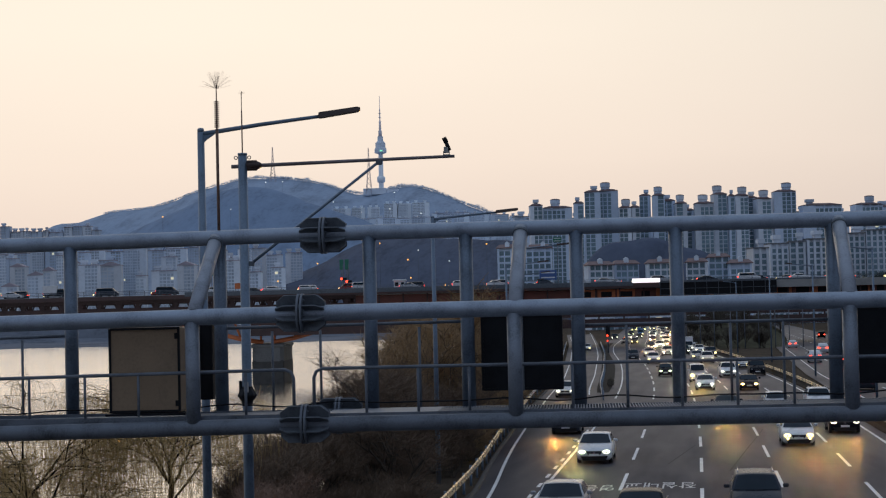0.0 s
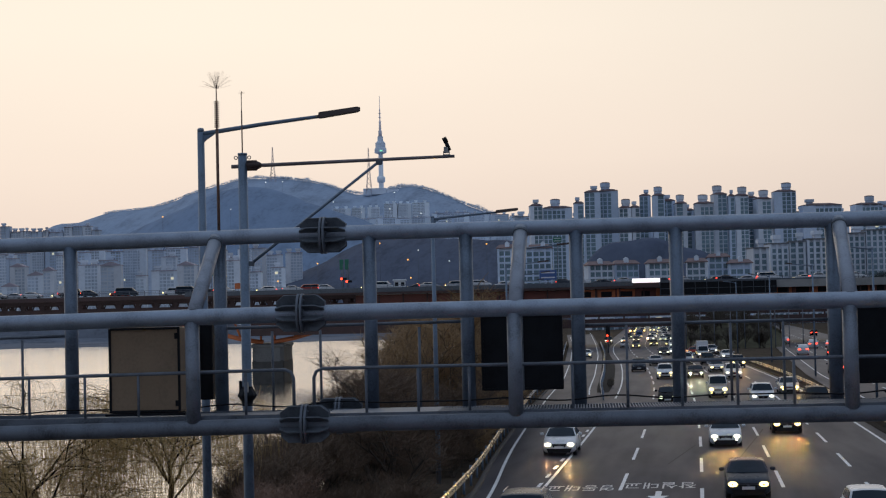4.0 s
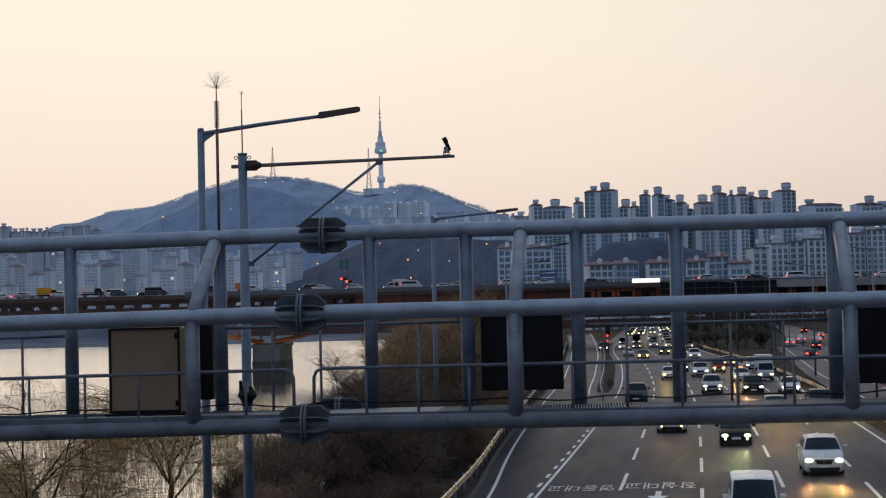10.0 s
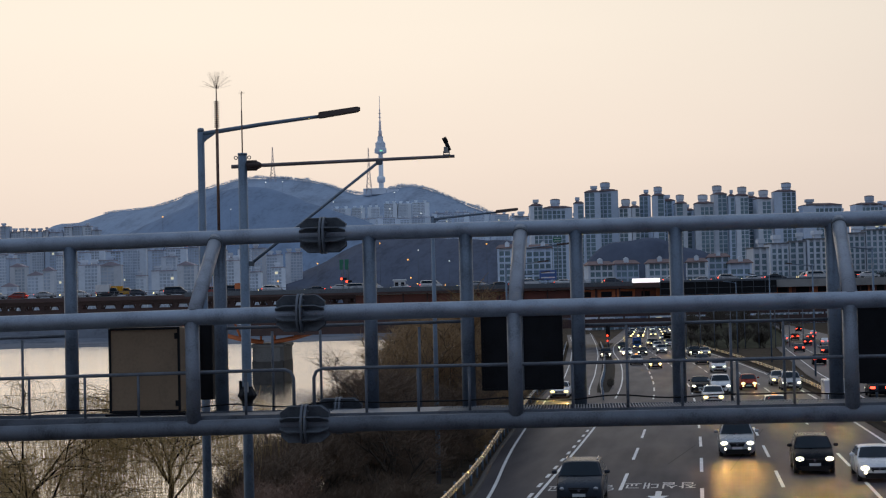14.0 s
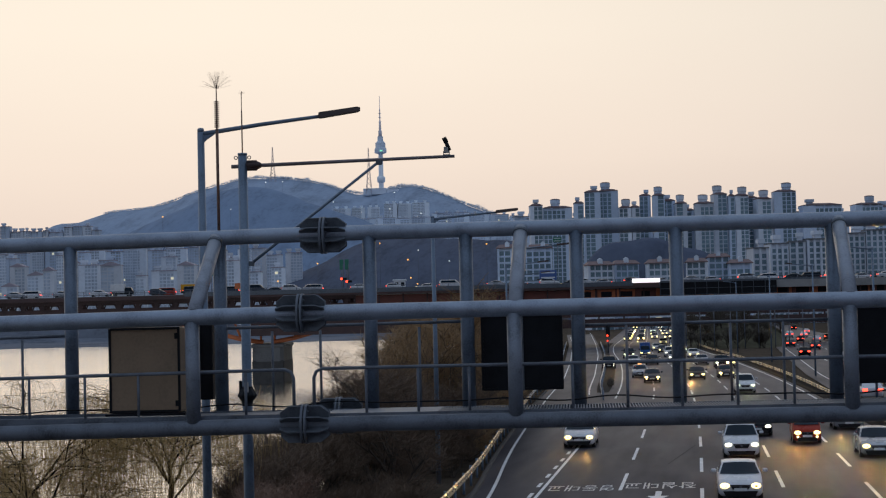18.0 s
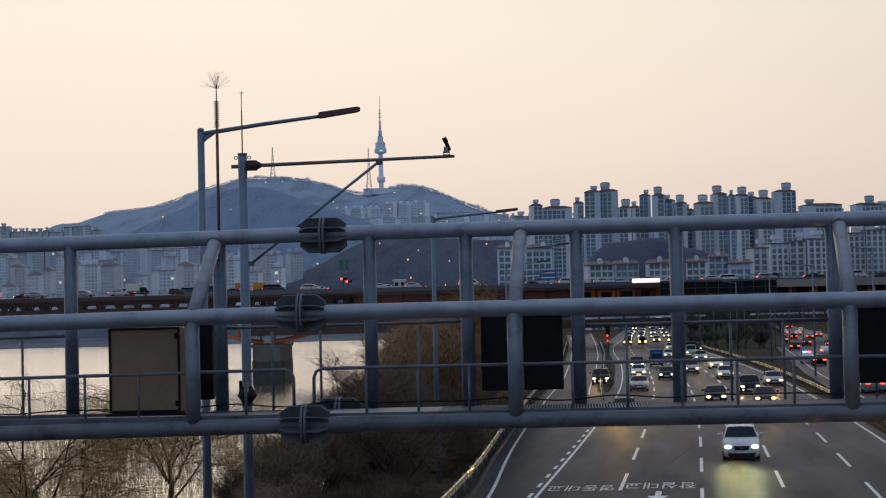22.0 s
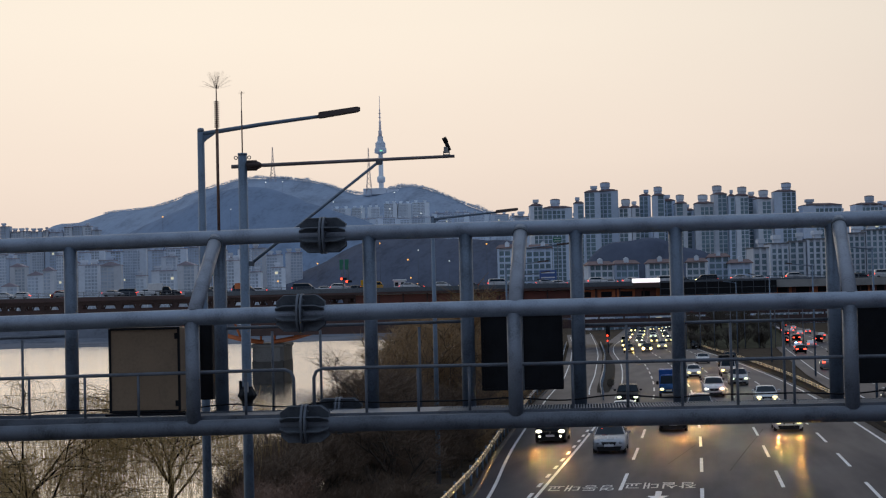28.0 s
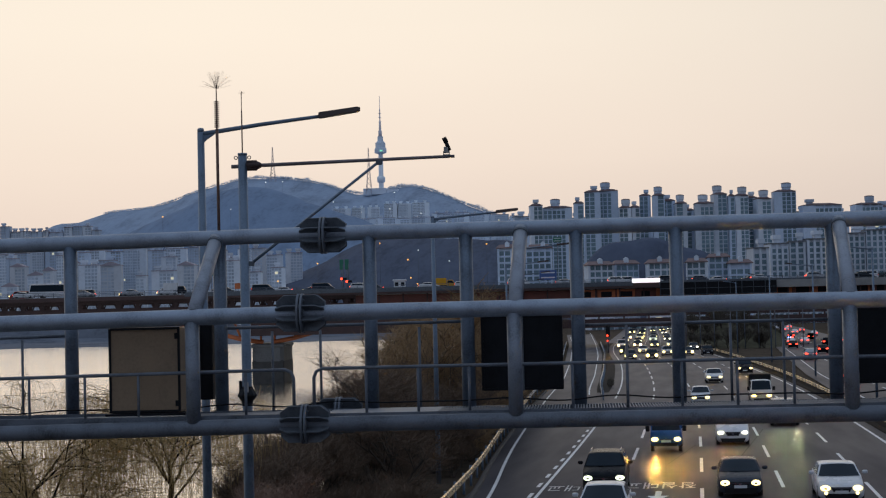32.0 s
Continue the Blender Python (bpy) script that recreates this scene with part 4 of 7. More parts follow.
def build_bridge_extras():
    """Signals, a booth and signs at the bridge's end; the dark bank beneath it."""
    def spot(a, d, z):
        return Matrix.Translation(W(a, d, z)) @ Matrix.Rotation(TURN, 4, "Z")
    red = glow_mat("signal_red", (1.0, 0.05, 0.02), 5.0)
    for a, z in ((-22.6, 16.6), (-21.4, 16.0)):
        t = thing("traffic_signal", "traffic signal on a pole showing red", "traffic light", "bridge signals", spot(a, 402, 13.9))
        m = Mesh()
        m.tube([(0, 0, 0), (0, 0, 6.0)], 0.09, 8)
        part("pole", m, STEEL_DARK, t)
        m = Mesh()
        m.bevel_box((0, -0.1, z - 13.9), (1.5, 0.3, 0.5), 0.08)
        part("signal_head", m, BLACK, t)
        m = Mesh()
        m.tube([(-0.45, -0.32, z - 13.9), (-0.45, -0.2, z - 13.9)], 0.26, 12)
        part("red_lamp", m, red, t, "glowing red signal lamp")
    green = mat("sign_green", (0.02, 0.16, 0.10), 0.5, 0, 0.1, 2, 20, 0.0)
    for a, z, w, h in ((-23.1, 19.9, 0.9, 2.3), (-21.9, 19.9, 0.9, 2.3), (-52.6, 19.0, 2.6, 1.9)):
        t = thing("road_sign", "green road sign panel on a post by the bridge", "sign", "bridge signs", spot(a, 404, 13.9))
        m = Mesh()
        m.bevel_box((0, 0, z - 13.9), (w, 0.12, h), 0.03)
        part("panel", m, green, t)
        m = Mesh()
        m.tube([(0, 0.1, 0), (0, 0.1, z - 13.9)], 0.08, 8)
        part("post", m, STEEL_DARK, t)
    blue = mat("sign_blue", (0.05, 0.11, 0.30), 0.5, 0, 0.1, 2, 20, 0.0)
    for a, z, w, h, mm, word in ((26.0, 24.4, 2.0, 1.1, green, "green"), (23.7, 16.4, 3.9, 2.2, blue, "blue")):
        t = thing("road_sign", word + " road sign panel on a tall post behind the bridge rail", "sign", "bridge signs", spot(a, 405, 13.9))
        m = Mesh()
        m.bevel_box((0, 0, z - 13.9), (w, 0.12, h), 0.03)
        pn = part("panel", m, mm, t)
        for k in (-0.25, 0.25):
            m = Mesh()
            m.box((0, -0.075, z - 13.9 + k * h), (w * 0.8, 0.03, h * 0.12))
            part("lettering_bar", m, WALL_BOOTH, pn)
        m = Mesh()
        m.tube([(0, 0.1, 0), (0, 0.1, z - 13.9)], 0.08, 8)
        part("post", m, STEEL_DARK, t)
    t = thing("guard_booth", "small white flat-roofed booth on the bridge", "booth", "", spot(-10.0, 404, 13.9))
    m = Mesh()
    m.bevel_box((0, 0, 1.0), (2.6, 2.0, 2.0), 0.05)
    part("walls", m, WALL_BOOTH, t)
    m = Mesh()
    m.bevel_box((0, 0, 2.15), (3.1, 2.6, 0.3), 0.05)
    part("roof", m, WALL_BOOTH, t)
    for x in (-0.7, 0.7):
        m = Mesh()
        m.box((x, -1.01, 1.25), (0.8, 0.06, 0.8))
        part("window", m, BLACK, t)
    t = thing("roadwork_board", "small orange warning board on the bridge rail", "sign", "", spot(-46.0, 398.4, 13.9))
    m = Mesh()
    m.bevel_box((0, 0, 1.6), (1.5, 0.15, 1.3), 0.04)
    part("panel", m, BRIDGE_ORANGE, t)
    m = Mesh()
    m.box((0, 0.15, 0.5), (0.12, 0.12, 1.6))
    part("post", m, STEEL_DARK, t)
    # dark planted bank under the bridge, between the two carriageways
    m = Mesh()
    v, f = [], []
    for j, (d, k) in enumerate(((352, 0.0), (366, 0.45), (384, 0.9), (396, 1.0), (440, 1.0))):
        for i in range(25):
            a = d * (0.1315 + 0.0025 * i)
            e = math.sin(math.pi * min(1, max(0, i / 24))) ** 0.5
            v.append(W(a, d, -0.2 + (5.6 + 0.8 * noise.noise((a * 0.4, d * 0.2, 1))) * k * e))
    for j in range(4):
        for i in range(24):
            f.append((j * 25 + i, j * 25 + i + 1, (j + 1) * 25 + i + 1, (j + 1) * 25 + i))
    m.add(v, f, True)
    tagged(part("planted_bank", m, BANK_DARK), "dark brown planted bank beneath the bridge", "ground", "", "structure")
    for i in range(9):
        t = thing("slim_post", "slim grey steel post on the bank under the bridge", "post", "posts under the bridge", spot(47 + 2.9 * i, 348 + (i % 3), -0.3))
        m = Mesh()
        m.tube([(0, 0, 0), (0, 0, 8.0)], [0.10, 0.07], 8)
        part("pole", m, STEEL, t)
    # signal mast on the gore between slip road and carriageway
    t = thing("signal_mast", "dark signal mast with a red lamp on the gore", "traffic light", "", Matrix.Translation((-17.3, 335, -0.1)))
    m = Mesh()
    m.tube([(0, 0, 0), (0, 0, 5.4)], 0.16, 8)
    part("pole", m, STEEL_DARK, t)
    m = Mesh()
    m.bevel_box((0, -0.1, 4.3), (0.8, 0.4, 2.2), 0.05)
    part("signal_head", m, BLACK, t)
    for z, k in ((3.4, 0.17), (2.4, 0.12)):
        m = Mesh()
        m.tube([(-0.1, -0.36, z), (-0.1, -0.28, z)], k, 10)
        part("red_lamp", m, red, t, "glowing red lamp")
    # far river bank: stone embankment with bare trees
    # the low flat in front stands in for the dark reflection on calm water
    m = Mesh()
    v, f = [], []
    n = 120
    for i in range(n + 1):
        a = -900 + 12.5 * i
        w1, w2 = noise.noise((a * 0.01, 0, 5)), noise.noise((a * 0.06, 3, 5))
        for d, z in ((1105 + 30 * w1 + 12 * w2, -7.0), (1112 + 30 * w1 + 12 * w2, -6.2), (1385, -5.8), (1397, -3.0), (1401, 2.0 + 2.0 * w1), (1405, 6.5 + 3.0 * w1 + 3.0 * w2), (1438, 5.5 + 3.0 * w1)):
            v.append(W(a, d, z))
    for i in range(n):
        for j in range(6):
            f.append((i * 7 + j, i * 7 + 7 + j, i * 7 + 8 + j, i * 7 + 1 + j))
    m.add(v, f, False)
    tagged(part("far_embankment", m, SHORE), "dark far-shore embankment with a flat standing in for its reflection", "embankment", "", "structure")


WALL_BOOTH = mat("booth_white", (0.70, 0.72, 0.74), 0.6, 0, 0.08, 1.0, 8, 0.1)


# ---- hills ----
def hill(name, d0, depth, bumps, material, label, base=-4.0, rough=6.0, a0=-900, a1=900, n=150, rows=10, seed=0.0):
    """A wooded ridge: smooth bumps across, rising from the near foot to the crest."""
    m = Mesh()
    v, f = [], []
    for j in range(rows + 1):
        k = j / rows
        prof = 0.5 * math.sin(min(1.0, k * 1.25) * math.pi / 2) + 0.625 * k if k < 0.8 else 1.0 - (k - 0.8) * 1.5
        for i in range(n + 1):
            a = a0 + (a1 - a0) * i / n
            h = sum(A * math.exp(-((a - c) / (wl if a < c else wr)) ** 2) for A, c, wl, wr in bumps)
            z = base + h * prof + rough * prof * (noise.noise((a * 0.02, k * 3, seed)) * 0.7 + noise.noise((a * 0.07, k * 7, seed + 3)) * 0.5) * min(1.0, h / 60)
            v.append(W(a, d0 + depth * k, z))
    for j in range(rows):
        for i in range(n):
            q = j * (n + 1) + i
            f.append((q, q + 1, q + n + 2, q + n + 1))
    m.add(v, f, True)
    return tagged(part(name, m, material), label, "hill", "", "structure")


FAR_CREST = ((121.2, -1103), (170.3, -1028), (157.6, -953), (181.4, -878), (181.1, -803), (184.1, -728), (206.5, -653), (216.3, -578), (227.4, -503), (223.9, -428), (221.8, -353), (208.3, -278), (189.3, -203), (208.4, -128), (209.3, -53), (188.1, 22), (167.6, 97), (153.6, 172), (140.7, 247), (142.0, 322), (48.8, 397))


def build_hills():
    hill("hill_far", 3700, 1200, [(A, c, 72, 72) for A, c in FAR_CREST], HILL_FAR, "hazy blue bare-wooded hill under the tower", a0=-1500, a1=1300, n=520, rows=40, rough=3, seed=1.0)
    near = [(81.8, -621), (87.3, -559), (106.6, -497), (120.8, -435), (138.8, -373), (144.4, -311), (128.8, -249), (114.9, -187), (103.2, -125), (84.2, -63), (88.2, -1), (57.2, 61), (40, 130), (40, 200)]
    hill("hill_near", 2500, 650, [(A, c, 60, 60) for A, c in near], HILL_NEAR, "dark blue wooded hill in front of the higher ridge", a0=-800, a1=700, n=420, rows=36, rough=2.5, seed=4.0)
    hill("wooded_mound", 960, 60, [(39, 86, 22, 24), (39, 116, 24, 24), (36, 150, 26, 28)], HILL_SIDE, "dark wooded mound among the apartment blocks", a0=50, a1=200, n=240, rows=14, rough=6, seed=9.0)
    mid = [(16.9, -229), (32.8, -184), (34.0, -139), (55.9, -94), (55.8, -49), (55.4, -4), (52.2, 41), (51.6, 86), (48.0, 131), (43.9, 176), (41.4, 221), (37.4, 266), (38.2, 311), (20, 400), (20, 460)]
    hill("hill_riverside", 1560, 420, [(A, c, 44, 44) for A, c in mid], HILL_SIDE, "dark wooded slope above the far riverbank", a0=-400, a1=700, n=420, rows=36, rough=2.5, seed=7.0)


# distance haze is mixed into these wall colours: bluish, palest on the hillside
WALL_L = mat("hazed_wall_grey", (0.56, 0.66, 0.80), 0.8, 0, 0.10, 0.05, 0.6, 0.0, per_object=0.16)
WALL_W = mat("hazed_wall_white", (0.68, 0.74, 0.82), 0.8, 0, 0.10, 0.05, 0.6, 0.0, per_object=0.14)
WALL_T = mat("hazed_wall_cool", (0.60, 0.63, 0.68), 0.8, 0, 0.10, 0.05, 0.6, 0.0, per_object=0.10)
WALL_S = mat("hazed_wall_pale", (0.78, 0.86, 0.95), 0.8, 0, 0.08, 0.05, 0.6, 0.0, per_object=0.10)
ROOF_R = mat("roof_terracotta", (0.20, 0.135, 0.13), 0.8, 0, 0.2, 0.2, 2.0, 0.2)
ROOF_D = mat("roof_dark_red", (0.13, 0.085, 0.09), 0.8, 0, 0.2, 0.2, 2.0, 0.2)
# brick roof colour already washed out by haze
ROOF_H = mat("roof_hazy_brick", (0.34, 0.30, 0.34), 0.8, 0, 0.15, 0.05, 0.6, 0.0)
ROOF_G = mat("roof_grey", (0.17, 0.18, 0.20), 0.8, 0, 0.2, 0.2, 2.0, 0.2)
PANE = mat("window_glass", (0.17, 0.26, 0.31), 0.25, 0, 0.25, 0.15, 0.9, 0.0, per_object=0.2)
# far panes carry the haze as a paler base colour
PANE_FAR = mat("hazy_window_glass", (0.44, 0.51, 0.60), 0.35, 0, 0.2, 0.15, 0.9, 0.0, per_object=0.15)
PANE_LIT = glow_mat("lit_window", (1.0, 0.92, 0.62), 0.45)


def apartment(a, d, w, top, base, rnd, style="slab", wall=None, roof=None, depth=12.0, floor=2.9, group="", label="", tank=False):
    """A block of flats: columns of glazed balconies between proud piers, a blank end wall, and the roof of its style."""
    h = top - base
    t = thing("apartment_building", label, "apartment building", group, Matrix.Translation(W(a, d, base)) @ Matrix.Rotation(TURN + rnd.uniform(-0.12, 0.12), 4, "Z"))
    m, rf, g, lit = Mesh(), Mesh(), Mesh(), Mesh()
    end = w * (rnd.uniform(0.22, 0.36) if style in ("tower", "slab", "gable") else 0.06)
    side = rnd.choice((-1, 1))
    x0, x1 = (-w / 2, w / 2 - end) if side > 0 else (-w / 2 + end, w / 2)
    pitch = 2.9 if style == "tower" else 2.5
    nb = max(1, int((x1 - x0) / pitch))
    bw = (x1 - x0) / nb
    # outline of the plan: the blank end wall and the piers stand forward of the glazed front
    pw = bw * (0.13 if style != "modern" else 0.17)
    fwd = [(x0, x0 + pw)] + [(x0 + bw * k - pw, x0 + bw * k + pw) for k in range(1, nb) if k % 2 == 0 or style == "modern"] + [(x1 - pw, x1)]
    if side > 0:
        fwd[-1] = (x1 - pw, w / 2)
    else:
        fwd[0] = (-w / 2, x0 + pw)
    plan = []
    for e0, e1 in fwd:
        plan += [(e0, 0.0), (e0, -0.8), (e1, -0.8), (e1, 0.0)]
    plan = plan[1:-1] + [(w / 2, depth), (-w / 2, depth)]
    n = len(plan)
    m.add([(x, y, 0) for x, y in plan] + [(x, y, h) for x, y in plan], [tuple(range(n - 1, -1, -1)), tuple(range(n, 2 * n))] + [(k, (k + 1) % n, (k + 1) % n + n, k + n) for k in range(n)])
    for i in range(max(2, int(h / floor))):
        z = 1.2 + i * floor
        if z + 1.7 > h:
            break
        for j in range(nb):
            x = x0 + bw * (j + 0.5)
            (lit if rnd.random() < 0.010 else g).box((x, -0.05, z + 0.72), (bw * ((0.9 if j % 3 else 0.7) if style != "modern" else 0.6), 0.16, 2.45 if style == "tower" else 2.0))

    def stack(me, x, y, levels):
        """A tower of joined rectangular rings: (height, width, depth)."""
        o, v = len(levels), []
        for z, a_, b_ in levels:
            v += [(x - a_ / 2, y - b_ / 2, z), (x + a_ / 2, y - b_ / 2, z), (x + a_ / 2, y + b_ / 2, z), (x - a_ / 2, y + b_ / 2, z)]
        me.add(v, [(3, 2, 1, 0), tuple(range(4 * o - 4, 4 * o))] + [(4 * k + q, 4 * k + (q + 1) % 4, 4 * k + 4 + (q + 1) % 4, 4 * k + 4 + q) for k in range(o - 1) for q in range(4)])

    if style == "tower":
        stack(rf, 0, depth / 2, [(h, w + 0.3, depth + 2.0), (h + 0.35, w + 0.3, depth + 2.0), (h + 1.7, w * 0.5, depth * 0.5)])
    elif style == "gable":
        stack(rf, 0, depth / 2, [(h, w + 0.6, depth + 2.2), (h + 0.5, w + 0.6, depth + 2.2), (h + 3.4, 0.3, depth + 2.2)])
    elif style == "redroof":
        stack(rf, 0, depth / 2, [(h, w + 1.2, depth + 2.4), (h + 0.3, w + 1.2, depth + 2.4), (h + 1.9, w * 0.8, depth * 0.5)])
    else:
        stack(rf, 0, depth / 2, [(h, w + 0.5, depth + 2.2), (h + 0.6, w + 0.5, depth + 2.2)])
    part("wall", m, wall, t)
    part("roof", rf, roof, t)
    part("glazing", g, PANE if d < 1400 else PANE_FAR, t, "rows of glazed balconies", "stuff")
    if lit.f:
        part("lit_glazing", lit, PANE_LIT, t, "windows lit from inside", "stuff")
    if tank:
        r, tx = min(3.5, w * 0.36), rnd.uniform(-0.15, 0.15) * w
        m = Mesh()
        m.lathe([(r * 0.88, h), (r * 0.88, h + 2.8), (r * 1.0, h + 3.3), (r * 1.0, h + 6.0)], (tx, depth * 0.45, 0), 8, False)
        tk = part("tank_tower", m, wall, t)
        m = Mesh()
        m.lathe([(r * 1.03, h + 6.0), (r * 1.03, h + 6.2), (r * 0.6, h + 6.7), (0.01, h + 6.8)], (tx, depth * 0.45, 0), 8, False)
        part("cap", m, roof, tk)
    elif style == "redroof":
        for k in range(max(1, int(w / 6))):
            m = Mesh()
            stack(m, -w / 2 + w * (k + 0.5) / max(1, int(w / 6)), 1.5, [(h + 0.3, 2.0, 3.0), (h + 2.5, 2.0, 3.0), (h + 3.2, 0.2, 3.0)])
            part("dormer", m, WALL_W, t, "small white gabled dormer")
    elif style != "gable":
        for k in range(2 if w > 14 and style == "slab" else 1):
            x = w * (rnd.uniform(-0.25, 0.25) if w <= 14 else (-0.28, 0.25)[k])
            m, q = Mesh(), min(5.6, w * 0.44)
            stack(m, x, depth * 0.45, [(h, q * 0.7, 4), (h + 2.4, q * 0.7, 4), (h + 2.6, q, 5.4), (h + 4.6, q, 5.4)])
            part("stair_tower", m, wall, t)
    return t


def build_city():
    rnd = random.Random(11)
    left = [(-528.3, 2150, 11.6, 127.9), (-513.4, 2150, 15.7, 121.4), (-501.5, 2150, 6.8, 121.8), (-490.2, 2150, 14.3, 120.8), (-479.3, 2150, 6.1, 121.9), (-466.7, 2150, 17.7, 119.6), (-451.9, 2150, 10.2, 125.3), (-440.6, 2150, 10.9, 125.8), (-429.4, 2150, 10.2, 126.2), (-418.9, 2150, 8.2, 121.1), (-372.7, 2150, 16.4, 110.4), (-350.1, 2150, 16.4, 110.6), (-326.9, 2150, 16.4, 110.7), (-453.0, 1850, 14.1, 88.7), (-426.5, 1800, 12.6, 81.0), (-422.5, 1850, 16.4, 86.2), (-404.3, 1850, 17.6, 86.9), (-363.7, 1800, 10.3, 80.0), (-359.4, 1850, 15.8, 84.0)]
    left2 = [(-333.1, 1800, 15.4, 80.4), (-320.6, 1850, 24.1, 85.4), (-290.0, 1800, 16.0, 80.5), (-277.5, 1850, 22.3, 83.8), (-246.0, 1800, 21.7, 82.9), (-231.8, 1850, 15.3, 80.9), (-186.1, 1800, 13.7, 80.3), (-165.5, 1750, 15.5, 71.2), (-150.8, 1800, 17.1, 74.8), (-212, 1900, 14, 84), (-385, 1900, 18, 88), (-262, 1700, 14, 70), (-310, 1640, 14, 66), (-200, 1640, 15, 66), (-416, 1700, 15, 76), (-400, 1650, 9, 70), (-350, 1650, 17, 72), (-440, 1760, 13, 82)]
    for a, d, w, top in left + left2:
        k = rnd.random()
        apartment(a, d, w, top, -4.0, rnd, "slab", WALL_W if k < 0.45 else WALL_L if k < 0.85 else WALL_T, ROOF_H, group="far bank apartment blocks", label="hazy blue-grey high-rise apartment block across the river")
    low = [(-365.5, 1500, 13, 41), (-343.0, 1500, 14, 50), (-328.1, 1480, 8.9, 53), (-299.0, 1500, 16, 57.4), (-276.1, 1480, 17, 56), (-233.1, 1480, 18.8, 50.5), (-216.6, 1500, 14.3, 55.4), (-178.8, 1500, 15.7, 58.3), (-153.5, 1450, 10.1, 46.9), (-139.0, 1500, 11.9, 51.6), (-392, 1640, 14, 62), (-258, 1520, 9, 48), (-314, 1510, 10, 60)]
    for a, d, w, top in low:
        k = rnd.random()
        apartment(a, d, w, top, -4.0, rnd, "gable" if k < 0.6 else "slab", WALL_T if k < 0.35 else WALL_W, ROOF_H, group="far bank apartment blocks", label="hazy pale mid-rise apartment block with stepped gables across the river" if k < 0.6 else "hazy pale mid-rise apartment block across the river")
    slope = [(-186.1, 3300, 31.4, 210.4), (-155.2, 3300, 24.1, 210.7), (-126.9, 3300, 22.0, 211.1), (-95.3, 3300, 24.1, 217.7), (-69.1, 3300, 24.1, 217.0), (-39.2, 3300, 31.4, 218.4), (-138.8, 3120, 43.5, 180.5), (-97.6, 3120, 30.6, 181.4), (-68.4, 3120, 21.7, 179.7), (-37.2, 3120, 32.6, 181.0), (0.1, 3120, 33.6, 187.0), (33.8, 3120, 25.7, 187.2), (65.9, 3120, 30.6, 185.4), (100.5, 3120, 30.6, 182.5), (130.2, 3120, 20.8, 179.8)]
    for a, d, w, top in slope:
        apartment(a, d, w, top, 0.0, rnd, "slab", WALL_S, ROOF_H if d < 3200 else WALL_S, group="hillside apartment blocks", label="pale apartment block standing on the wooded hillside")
    right = [(66.2, 1250, 8.7, 83.3, 0), (81.1, 1250, 20.2, 81.4, 1), (96.0, 1250, 7.1, 84.2, 0), (105.8, 1250, 11.1, 91.9, 0), (117.5, 1255, 13.5, 92.7, 1), (128.5, 1250, 8.7, 80.2, 1), (136.0, 1250, 5.5, 80.4, 0), (143.8, 1260, 7.9, 89.0, 0), (152.3, 1250, 8.3, 88.4, 1), (161.1, 1265, 9.5, 85.3, 0), (168.0, 1250, 7.9, 82.4, 1)]
    right2 = [(175.5, 1262, 6.0, 78.0, 0), (183.9, 1250, 13.1, 82.0, 1), (196.2, 1255, 9.5, 88.5, 1), (203.5, 1250, 4.4, 86.7, 0), (210.6, 1250, 9.1, 86.9, 1), (219.5, 1262, 7.9, 85.9, 0), (226.4, 1250, 9.9, 84.2, 1), (240.9, 1250, 15.3, 89.0, 1), (266.9, 1250, 27.7, 78.8, 0), (299.7, 1250, 19.4, 78.4, 1), (318.0, 1262, 15.0, 77.0, 0)]
    for a, d, w, top, tank in right + right2:
        k = rnd.random()
        apartment(a, d, w, top, -2.0, rnd, "tower", WALL_W if k < 0.5 else WALL_L, ROOF_D, group="riverside tower blocks", label="tall grey-white apartment tower with glazed balconies and a dark hipped roof", tank=bool(tank))
    for k in range(24):
        apartment(62 + 11.2 * k + rnd.uniform(-2, 2), 1420, 11.6, rnd.uniform(76, 86), -2.0, rnd, "slab", WALL_L, ROOF_G, group="riverside tower blocks", label="hazy grey apartment tower standing behind others")
    front = [(29.5, 820, 9.1, 38.0), (43.2, 840, 15.4, 38.5), (68.7, 780, 11.1, 28.1), (81.1, 790, 10.8, 28.6), (94.7, 780, 11.1, 28.4), (110.8, 780, 8.7, 28.5), (123.4, 800, 9.6, 30.9), (131.8, 790, 9.5, 27.8), (153.2, 860, 7.6, 36.5), (165.9, 880, 9.2, 39.1), (175.0, 880, 7.8, 40.0), (184.7, 880, 10.3, 40.9), (207.4, 900, 11.4, 44.1), (219.9, 900, 12.3, 45.5), (232.7, 900, 12.3, 46.3)]
    for a, d, w, top in front:
        apartment(a, d, w, top, -1.0, rnd, "redroof" if d < 850 else "modern", WALL_W if d > 850 or d < 785 else WALL_L, ROOF_R if d < 850 else ROOF_G, group="lower blocks behind the bridge", label="white mid-rise apartment block with a dull red roof" if d < 850 else "white framed mid-rise apartment block with tall window columns")


